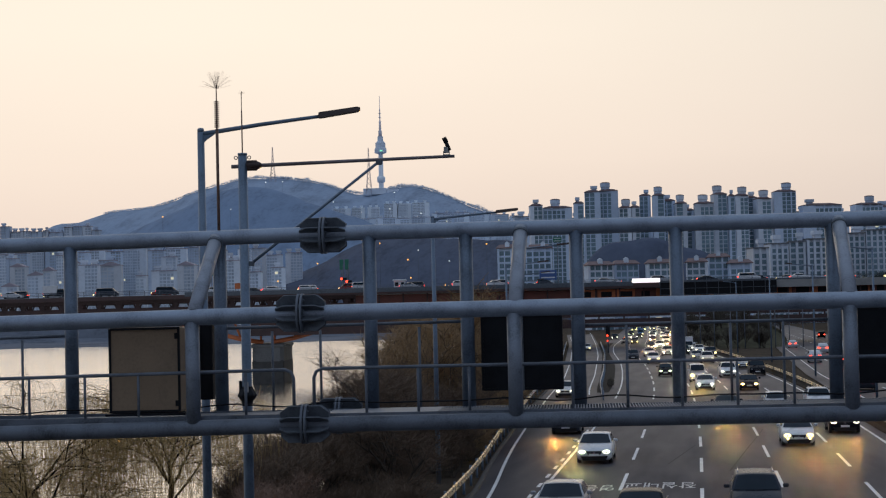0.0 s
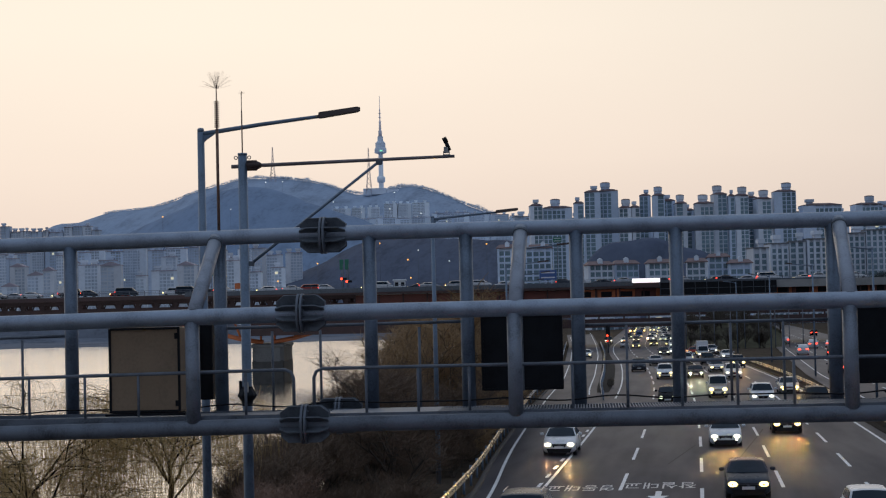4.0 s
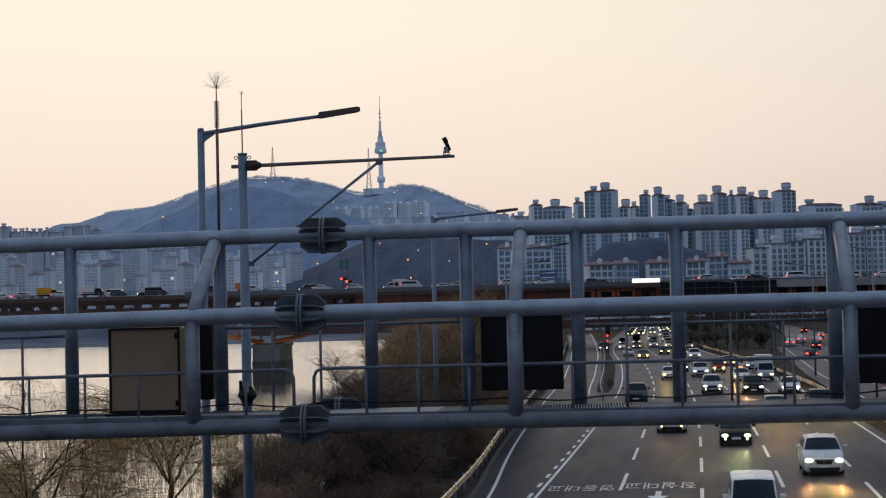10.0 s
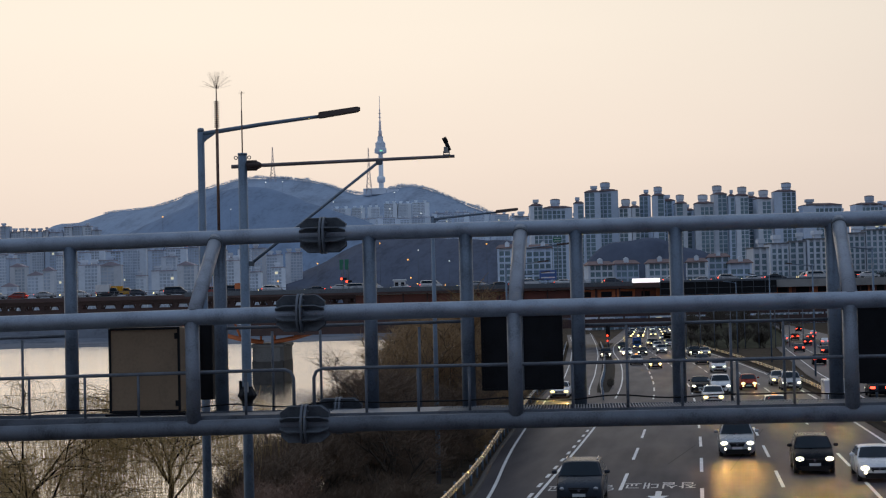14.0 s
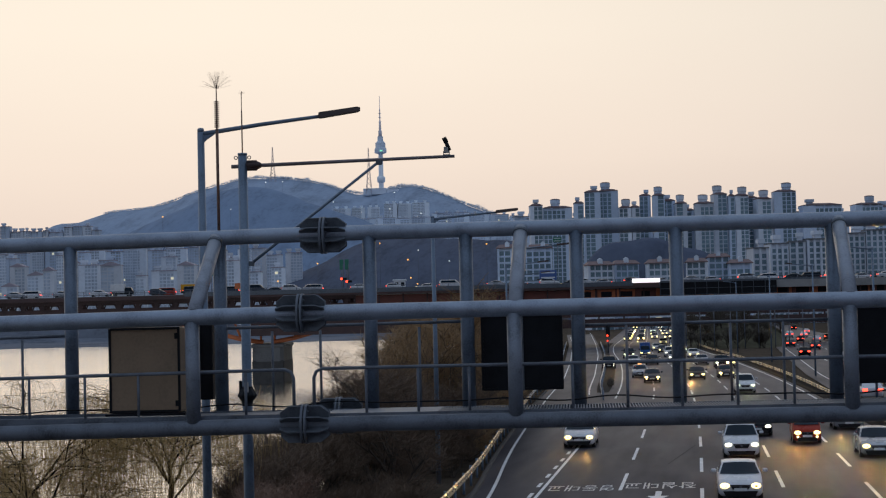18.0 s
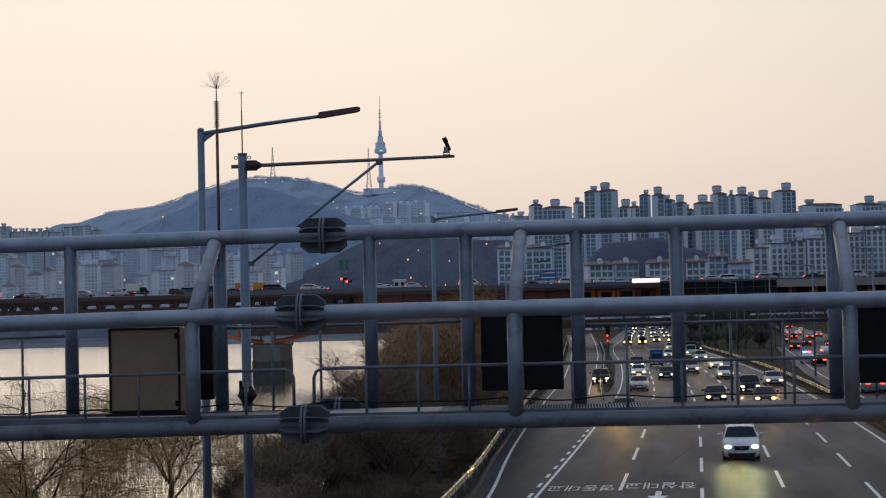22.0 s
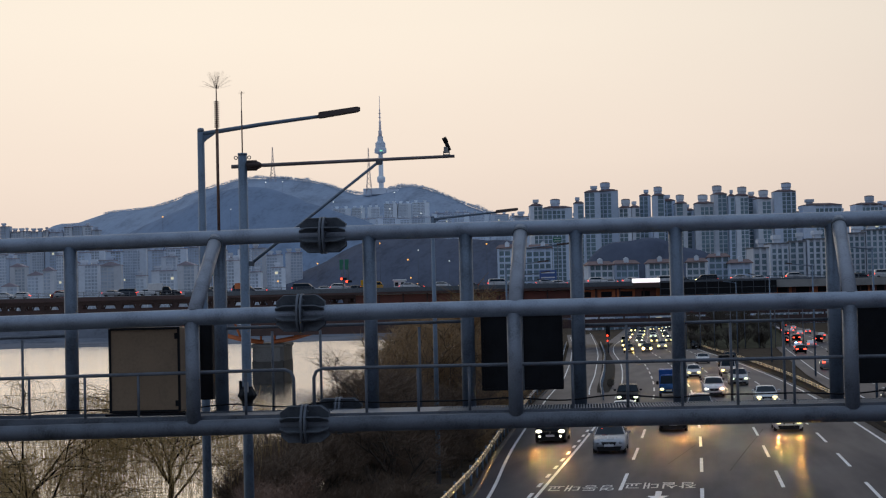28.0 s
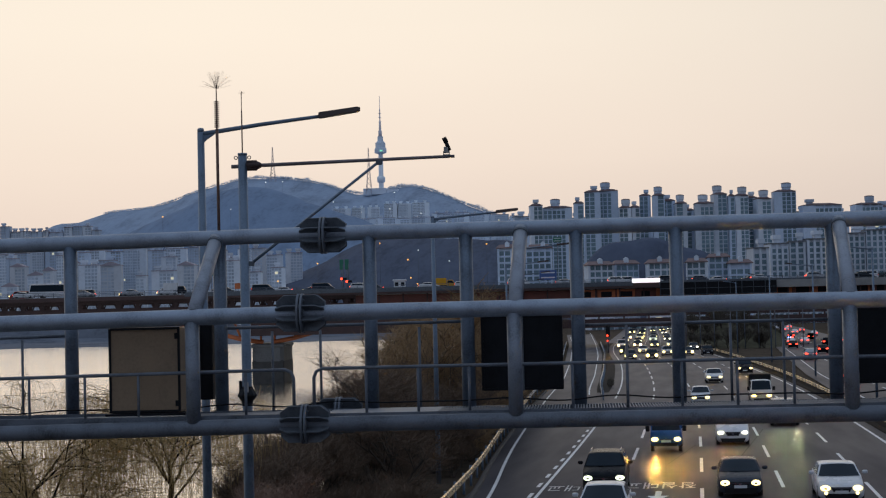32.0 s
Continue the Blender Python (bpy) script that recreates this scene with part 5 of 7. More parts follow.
HILL_LAMPS = ((-54.6, 1540, 71.6, 1), (-30.5, 1540, 56.9, 1), (37.7, 1540, 68.9, 1), (-28.4, 1540, 41.2, 1), (-22.7, 1540, 35.7, 1), (-133.9, 1440, 38.9, 1), (-101.6, 1440, 52.3, 1), (-384.6, 2450, 153.2, 1), (1.2, 1540, 34.1, 1), (9.9, 1540, 29.5, 1), (-291.0, 2450, 161.1, 0), (-355.7, 3600, 286.3, 0), (-321.3, 3600, 286.6, 0), (-368.8, 4450, 360.2, 0), (-118.0, 4450, 318.7, 0), (-219.4, 3600, 242.8, 0), (-89.3, 3050, 192.9, 0), (-137.8, 3050, 188.3, 0), (-36.3, 3050, 183.9, 0), (-21.5, 1540, 64.9, 0), (5.1, 1540, 55.0, 0), (19.7, 1540, 50.7, 0))


def build_ridge_trees():
    """Bare trees along the skyline of the far hill, and lamps scattered over its slopes."""
    rnd = random.Random(31)
    m = Mesh()
    for i in range(1700):
        a = rnd.uniform(-880, 250)
        h = sum(A * math.exp(-((a - c) / 72) ** 2) for A, c in FAR_CREST) - 6
        d = 4640 + rnd.uniform(-25, 12)
        clump = max(0.0, noise.noise((a * 0.016, 2.0, 0.0))) + 0.5 * max(0.0, noise.noise((a * 0.05, 7.0, 0.0)))
        grown = 0.55 if a < -560 else 1.0
        top = (rnd.uniform(3, 7) + 11 * clump) * grown
        base = W(a, d, h)
        for k in range(7):
            e = Vector((rnd.gauss(0, 0.34 * top), rnd.gauss(0, 2), top * rnd.uniform(0.55, 1.0)))
            m.tube([base, base + Vector((e.x * 0.65, e.y, e.z * 0.5)), base + e], [0.24, 0.2, 0.14], 3, cap=False)
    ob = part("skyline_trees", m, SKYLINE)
    tagged(ob, "bare trees along the hill's skyline", "trees", "", "stuff")
    # sodium lamps and white lamps among the trees
    orange, white = glow_mat("sodium_lamp", (1.0, 0.46, 0.10), 1.5), glow_mat("white_lamp", (0.95, 1.0, 0.95), 1.0)
    for a, d, z, warm in HILL_LAMPS:
        t = thing("hillside_lamp", "small lit orange lamp on the dark slope" if warm else "small lit white lamp on the slope", "street lamp", "hillside lamps", Matrix.Translation(W(a, d, z)))
        r = d / 3155.0 * (1.25 if warm else 0.9)
        m = Mesh()
        m.lathe([(r * 0.4, -r), (r, -r * 0.4), (r, r * 0.4), (r * 0.4, r)], n=8)
        part("lamp_globe", m, orange if warm else white, t)
        m = Mesh()
        m.tube([(0, 0, -48), (0, 0, -r)], 0.12, 5)
        part("post", m, STEEL_DARK, t)


def build_tower():
    a, d, zb = -155.4, 4600, 325.0
    t = thing("broadcast_tower", "slim pale observation tower with a round pod and needle mast", "tower", at_pose=Matrix.Translation(W(a, d, zb)))
    # haze is in the tower's colours: concrete, pod and mast are all paled
    white = mat("hazed_tower_concrete", (0.84, 0.90, 0.97), 0.7, 0, 0.1, 0.05, 0.5, 0.0)
    m = Mesh()
    m.lathe([(9, 0), (8, 8), (6.5, 12), (6, 100)], n=16)
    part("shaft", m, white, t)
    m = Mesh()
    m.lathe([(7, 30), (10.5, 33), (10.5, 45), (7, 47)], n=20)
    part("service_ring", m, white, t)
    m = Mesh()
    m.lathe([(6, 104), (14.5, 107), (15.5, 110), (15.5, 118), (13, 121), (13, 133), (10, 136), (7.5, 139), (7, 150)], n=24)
    part("observation_pod", m, mat("hazed_pod_glass", (0.62, 0.70, 0.80), 0.4, 0, 0.2, 0.05, 0.5, 0.0), t)
    for z, r in ((109, 16), (114, 16), (119.5, 14.6), (126, 13.4), (131, 13.4)):
        m = Mesh()
        m.lathe([(r - 1, z - 0.6), (r, z - 0.5), (r, z + 0.5), (r - 1, z + 0.6)], n=24)
        part("pod_band", m, white, t)
    m = Mesh()
    m.lathe([(5, 100), (6, 104)], n=16)
    part("collar", m, white, t)
    m = Mesh()
    m.lathe([(5, 150), (4.4, 165), (3.0, 166), (2.6, 190), (1.6, 191), (1.4, 222), (0.8, 223), (0.6, 256)], n=10)
    mast = part("mast", m, mat("hazed_mast_steel", (0.72, 0.68, 0.72), 0.6, 0.1, 0.2, 0.1, 1, 0), t)
    for z in (152, 158, 164, 172, 180, 188, 200, 210):
        m = Mesh()
        m.lathe([(4.5 if z < 170 else 3.2, z - 0.6), (5.2 if z < 170 else 3.6, z), (4.5 if z < 170 else 3.2, z + 0.6)], n=10)
        part("antenna_ring", m, white, mast)
    m = Mesh()
    m.box((4, -15.6, 112), (7, 0.8, 3))
    part("green_light", m, glow_mat("green_glow", (0.3, 1.0, 0.6), 0.9), t)
    m = Mesh()
    m.box((-16, 0, 8), (60, 20, 16))
    m.box((30, 0, 6), (30, 20, 12))
    part("base_building", m, WALL_W, t)
    for aa, zz, hh in ((-187.0, 335.0, 112.0), (-435.1, 372.0, 82.0)):
        t = thing("lattice_mast", "red and white lattice radio mast on the ridge", "radio mast", "radio masts", Matrix.Translation(W(aa, 4600, zz)))
        m = Mesh()
        for sx in (-1, 1):
            for sy in (-1, 1):
                m.tube([(sx * 7, sy * 7, -8), (sx * 2, sy * 2, hh * 0.55), (sx * 0.7, sy * 0.7, hh)], [0.7, 0.5, 0.35], 5)
        part("legs", m, mat("mast_paint", (0.72, 0.62, 0.64), 0.7, 0, 0.2, 0.1, 1, 0), t)
        for k in range(9):
            z = hh * k / 9
            r = 7 - 5 * min(1, z / (hh * 0.55)) if z < hh * 0.55 else 2 - 1.3 * (z / hh - 0.55) / 0.45
            m = Mesh()
            m.tube([(-r, -r, z), (r, -r, z + hh / 9)], 0.4, 4)
            m.tube([(r, -r, z), (-r, -r, z + hh / 9)], 0.4, 4)
            part("cross_brace", m, STEEL, t)


# ---- trees ----
def branch_tree(name, seed, height, spread, twig_mat, levels=4, density=1.0):
    """Bare winter tree: tapered limbs that fork, and many fine twigs."""
    rnd = random.Random(seed)
    wood, twigs = Mesh(), Mesh()
    tips = []

    def grow(p, d, L, r, lev):
        n = 4
        pts, rad = [p], [r]
        q = p
        for i in range(n):
            d = (d + Vector((rnd.gauss(0, 0.16), rnd.gauss(0, 0.16), rnd.gauss(0.03, 0.10)))).normalized()
            q = q + d * L / n
            pts.append(q)
            rad.append(r * (1 - 0.45 * (i + 1) / n))
        wood.tube(pts, rad, 7 if lev > 2 else 5 if lev > 1 else 4, cap=False)
        if lev <= 2:
            tips.extend([(x, d) for x in pts[1:]])
        if lev == 0:
            return
        for k in range(rnd.randint(2, 4) if lev > 1 else rnd.randint(3, 5)):
            i = min(n, max(1, int(rnd.uniform(0.35, 1.0) * n)))
            w = rnd.uniform(0, 2 * math.pi)
            nd = (d + Vector((math.cos(w), math.sin(w), rnd.uniform(-0.1, 0.6))) * spread).normalized()
            grow(pts[i], nd, L * rnd.uniform(0.55, 0.8), max(0.011, rad[i] * 0.62), lev - 1)

    for k in range(rnd.randint(2, 3)):
        w = rnd.uniform(0, 2 * math.pi)
        grow(Vector((rnd.uniform(-0.15, 0.15), rnd.uniform(-0.15, 0.15), -0.3)), Vector((0.35 * math.cos(w), 0.35 * math.sin(w), 1)).normalized(), height * 0.42, height * 0.016, levels)
    for p, d in tips:
        for k in range(int(6 * density)):
            L = rnd.uniform(0.4, 1.0) * height * 0.12
            w = rnd.uniform(0, 2 * math.pi)
            o = Vector((math.cos(w), math.sin(w), rnd.uniform(-0.5, 0.6)))
            nd = (d * 0.6 + o).normalized()
            e1 = p + nd * L * 0.5
            e2 = e1 + (nd + Vector((rnd.gauss(0, 0.3), rnd.gauss(0, 0.3), 0.2))) * L * 0.5
            twigs.tube([p, e1, e2], [0.008, 0.007, 0.004], 3, cap=False, smooth=False)
    return wood.data(name + "_limbs", BARK), twigs.data(name + "_twigs", twig_mat)


def willow(seed):
    """Bare willow: a tall trunk, limbs that arch up and out, and curtains of long hanging twigs."""
    rnd = random.Random(seed)
    wood, twigs = Mesh(), Mesh()

    def limb(p, d, L, r, sag, n=6):
        pts, rad, q = [p], [r], p
        for i in range(n):
            d = (d + Vector((rnd.gauss(0, 0.15), rnd.gauss(0, 0.15), rnd.gauss(-sag, 0.08)))).normalized()
            q = q + d * L / n
            pts.append(q)
            rad.append(r * (1 - 0.6 * (i + 1) / n))
        wood.tube(pts, rad, 7 if r > 0.05 else 5 if r > 0.02 else 3, cap=False)
        return pts, rad, d

    def strand(p, o):
        L = rnd.uniform(0.5, 1.9)
        e1 = p + o * rnd.uniform(0.10, 0.25) + Vector((0, 0, rnd.uniform(0.0, 0.10)))
        e2 = e1 + o * 0.13 - Vector((0, 0, L * 0.10))
        e3 = e2 + o * 0.08 + Vector((rnd.gauss(0, 0.04), rnd.gauss(0, 0.04), -L * 0.25))
        e4 = e3 + Vector((rnd.gauss(0, 0.06), rnd.gauss(0, 0.06), -L * 0.35))
        e5 = e4 + Vector((rnd.gauss(0, 0.06), rnd.gauss(0, 0.06), -L * 0.30))
        twigs.tube([p, e1, e2, e3, e4, e5], [0.006, 0.0055, 0.005, 0.0046, 0.004, 0.003], 3, cap=False, smooth=False)

    def fan(p, d, lo, hi):
        w = math.atan2(d.y, d.x) + rnd.gauss(0, lo)
        return Vector((math.cos(w) * hi, math.sin(w) * hi, rnd.uniform(0.1, 0.8))).normalized()

    trunk, tr, _ = limb(Vector((0, 0, -0.3)), Vector((rnd.gauss(0, 0.06), rnd.gauss(0, 0.06), 1)), 4.3, 0.17, -0.05)
    for k in range(7):
        w = 2 * math.pi * k / 7 + rnd.uniform(-0.4, 0.4)
        d0 = Vector((math.cos(w) * rnd.uniform(0.4, 0.85), math.sin(w) * 0.7, 1)).normalized()
        big, br, _ = limb(trunk[rnd.choice((4, 5, 6))], d0, rnd.uniform(3.0, 4.3), 0.046, 0.05, 7)
        for i in range(2, 8):
            for _k in range(2):
                d1 = fan(big[i], d0, 1.0, 0.9)
                sec, sr, _ = limb(big[i], d1, rnd.uniform(1.3, 2.6), max(0.014, br[i] * 0.42), 0.10, 5)
                for j in range(1, 6):
                    d2 = fan(sec[j], d1, 1.1, 1.0)
                    ter, _r, _ = limb(sec[j], d2, rnd.uniform(0.5, 1.1), 0.008, 0.16, 3)
                    for q in ter[1:]:
                        for _s in range(rnd.choice((1, 2, 2))):
                            a = rnd.uniform(0, 2 * math.pi)
                            strand(q, Vector((math.cos(a), math.sin(a), 0)))
    return wood.data("willow_limbs", BARK_DARK), twigs.data("willow_twigs", TWIG)


def plant(name, label, category, group, meshes, x, y, z, rot, scale):
    t = thing(name, label, category, group, Matrix.Translation((x, y, z)) @ Matrix.Rotation(rot, 4, "Z") @ Matrix.Scale(scale, 4))
    part("trunk", meshes[0], BARK, t)
    part("crown", meshes[1], BARK, t, "crown of fine bare twigs")
    return t


def build_trees():
    rnd = random.Random(21)
    willows = [willow(s) for s in (3, 8)]
    shrubs = [branch_tree("bare_tree", s, 8.0, 0.8, TWIG_DARK, 4, 0.34) for s in (5, 6, 7)]
    golden = [branch_tree("golden_tree", s, 8.0, 0.8, TWIG_GOLD, 4, 0.4) for s in (25, 26)]
    dusky = [branch_tree("shaded_tree", s, 8.0, 0.8, TWIG_GREY, 4, 0.34) for s in (15, 16)]
    for i, (a, d, sc) in enumerate(((-11.9, 58, 1.0), (-9.9, 61, 1.03), (-14.6, 62, 1.02))):
        q = W(a, d)
        plant("willow_tree", "bare willow with hanging yellow-brown twigs by the water", "tree", "riverside willows", willows[i % 2], q.x, q.y, ground_z(q.x, q.y), rnd.uniform(0, 6.28), sc)
    spots = []
    for i in range(4):
        q = W(-6.9 + 0.45 * i, 57 + rnd.uniform(-1, 3))
        spots.append((q.x, q.y, rnd.uniform(0.48, 0.58)))
    for i in range(44):
        y = 60 + i * 1.8 + rnd.uniform(-1.5, 1.5)
        hi = guard_x(y) - 2.4
        lo = min(hi - 0.5, -0.255 * y)
        x = rnd.uniform(lo, hi)
        spots.append((guard_x(y) - rnd.uniform(1.2, 3.0), y + 4, rnd.uniform(0.28, 0.45)))
        spots.append((x, y, rnd.uniform(0.5, 0.72) if x < -0.20 * y else rnd.uniform(0.75, 1.05)))
    for i in range(46):
        y = 100 + i * 2.0 + rnd.uniform(-1.5, 1.5)
        hi = guard_x(y) - 3.0
        lo = min(hi - 1, 10.0 - 0.194 * y)
        spots.append((rnd.uniform(lo, hi), y, rnd.uniform(1.0, 1.5)))
    for i in range(110):
        y = 130 + i * 2.1 + rnd.uniform(-2, 2)
        lo, hi = max(bank_x(y) + 2, 10.0 - 0.194 * y), guard_x(y) - 4.0
        spots.append((rnd.uniform(lo, hi), y, rnd.uniform(1.0, 1.6)))
    sapling = [branch_tree("sapling", s, 8.0, 0.62, TWIG_RED, 4, 0.34) for s in (33, 34)]
    for i in range(11):
        q = W(-6.3 + 0.62 * i + rnd.uniform(-0.25, 0.25), rnd.uniform(50, 56))
        if q.x < guard_x(q.y) - 1.2:
            z = ground_z(q.x, q.y)
            plant("bare_tree", "slender leafless reddish-brown sapling on the bank", "tree", "bank saplings", sapling[i % 2], q.x, q.y, z, rnd.uniform(0, 6.28), (rnd.uniform(3.4, 4.8) - z) / 9.0)
    for x, y, sc in spots:
        # the verge in front of the second street lamp is bare
        if y < 85 and x / y > -0.166:
            continue
        plant("bare_tree", "leafless brown scrub tree on the river bank", "tree", "bank scrub trees", golden[rnd.randrange(2)] if 95 < y < 215 else shrubs[rnd.randrange(3)], x, y, ground_z(x, y), rnd.uniform(0, 6.28), sc)
    for i in range(6):
        y = 180 + 2.2 * i
        x = slip_line(slip_right, y) + 1.9 + rnd.uniform(0, 0.5)
        plant("gore_shrub", "low dark shrub on the gore between two roads", "shrub", "gore shrubs", dusky[rnd.randrange(2)], x, y, -0.1, rnd.uniform(0, 6.28), rnd.uniform(0.10, 0.17))
    for i in range(12):
        q = W(rnd.uniform(4, 20), rnd.uniform(372, 394))
        plant("bare_tree", "leafless brown tree beside the bridge", "tree", "trees by the bridge", shrubs[rnd.randrange(3)], q.x, q.y, ground_z(q.x, q.y), rnd.uniform(0, 6.28), rnd.uniform(1.2, 1.7))
    for i in range(42):
        d, k = rnd.uniform(350, 394), rnd.uniform(0.04, 0.97)
        z = -0.3 + 5.4 * float(np.interp(d, (352, 366, 384, 396), (0, 0.45, 0.9, 1))) * math.sin(math.pi * k) ** 0.5
        q = W(d * (0.1315 + 0.06 * k), d)
        plant("bare_tree", "leafless brown tree on the bank under the bridge", "tree", "trees by the bridge", dusky[rnd.randrange(2)], q.x, q.y, z, rnd.uniform(0, 6.28), rnd.uniform(0.45, 0.8))


def build_evergreens():
    rnd = random.Random(41)
    pines = branch_tree("pine", 12, 9.0, 0.7, EVERGREEN, 4, 1.7)
    for i in range(12):
        q = W(158 + 4.2 * i + rnd.uniform(-1, 1), 700 + rnd.uniform(-6, 6), -1.0)
        t = plant("evergreen_tree", "dark evergreen tree behind the bridge", "tree", "evergreens behind the bridge", pines, q.x, q.y, q.z, rnd.uniform(0, 6.28), rnd.uniform(2.3, 3.4))


# ---- vehicles ----
CAR_PAINT = {k: mat("car_paint_" + k, c, 0.28, mt, 0.05, 1.0, 60, 0.0, coat=0.0, spec=0.4 if k in ("white", "silver") else 0.04) for k, c, mt in (("white", (0.60, 0.61, 0.63), 0.0), ("silver", (0.34, 0.35, 0.37), 0.4), ("grey", (0.040, 0.048, 0.062), 0.2), ("black", (0.008, 0.010, 0.014), 0.0), ("blue", (0.03, 0.10, 0.30), 0.1), ("red", (0.30, 0.035, 0.02), 0.1), ("orange", (0.55, 0.16, 0.03), 0.0), ("yellow", (0.58, 0.31, 0.03), 0.0))}
CAR_GLASS = mat("car_glass", (0.009, 0.018, 0.028), 0.06, 0.0, 0.1, 2, 30, 0.0, spec=0.11)
TYRE = mat("tyre_rubber", (0.018, 0.018, 0.019), 0.85, 0, 0.2, 8, 60, 0.2)
RIM = mat("wheel_rim", (0.30, 0.31, 0.32), 0.35, 0.8, 0.1, 8, 60, 0.0)
TRIM = mat("car_trim_black", (0.012, 0.012, 0.013), 0.6, 0, 0.2, 8, 60, 0.1, spec=0.15)
CHROME = mat("car_chrome", (0.5, 0.5, 0.52), 0.15, 1.0, 0.05, 8, 60, 0.0)
PLATE = mat("number_plate", (0.62, 0.64, 0.64), 0.5, 0, 0.05, 8, 60, 0.0)
HEAD = {"cool": glow_mat("headlight_cool", (1.0, 0.97, 0.76), 2.8), "warm": glow_mat("headlight_warm", (1.0, 0.82, 0.36), 2.8), "high": glow_mat("headlight_bright", (1.0, 0.82, 0.36), 3.4), "xenon": glow_mat("headlight_xenon", (0.90, 1.0, 0.70), 1.9), "off": mat("headlight_unlit", (0.35, 0.36, 0.38), 0.15, 0.2, 0.1, 8, 60, 0.0)}
# glow given to the lamp housings in place of bloom round the lens
HALO = {"xenon": glow_mat("halo_xenon", (0.70, 1.0, 0.70), 0.7), "cool": glow_mat("halo_cool", (1.0, 0.80, 0.36), 1.0), "warm": glow_mat("halo_warm", (1.0, 0.58, 0.15), 1.1), "high": glow_mat("halo_bright", (1.0, 0.60, 0.16), 1.1)}
BULB = {"cool": glow_mat("bulb_halogen", (1.0, 0.45, 0.10), 520000.0), "xenon": glow_mat("bulb_xenon", (0.95, 1.0, 0.50), 220000.0), "warm": glow_mat("bulb_warm", (1.0, 0.42, 0.06), 560000.0), "high": glow_mat("bulb_bright", (1.0, 0.47, 0.08), 640000.0)}
TAIL = glow_mat("tail_light", (1.0, 0.06, 0.03), 5.0)
ROOF_LAMP = glow_mat("taxi_lamp", (1.0, 0.45, 0.15), 1.2)
BEACON_B = glow_mat("beacon_blue", (0.12, 0.25, 1.0), 16.0)
BEACON_R = glow_mat("beacon_red", (1.0, 0.06, 0.04), 12.0)

# length, width, height, bonnet height, cabin front at bonnet, roof front, roof rear, cabin rear (from the nose), tyre radius
KINDS = {
    "sedan": (4.75, 1.83, 1.46, 0.92, 1.25, 2.05, 3.45, 4.25, 0.33),
    "suv": (4.60, 1.88, 1.70, 1.08, 1.10, 1.75, 4.05, 4.50, 0.37),
    "hatch": (3.70, 1.62, 1.50, 0.98, 0.80, 1.50, 3.30, 3.62, 0.29),
    "van": (4.30, 1.66, 1.92, 1.20, 0.35, 0.85, 4.15, 4.25, 0.29),
    "minivan": (5.10, 1.92, 1.92, 1.15, 0.70, 1.40, 4.85, 5.02, 0.35),
    "truck": (5.10, 1.74, 1.98, 1.15, 0.12, 0.55, 1.75, 1.85, 0.33),
    "bus": (11.0, 2.49, 3.30, 1.25, 0.05, 0.25, 10.8, 10.95, 0.48),
}


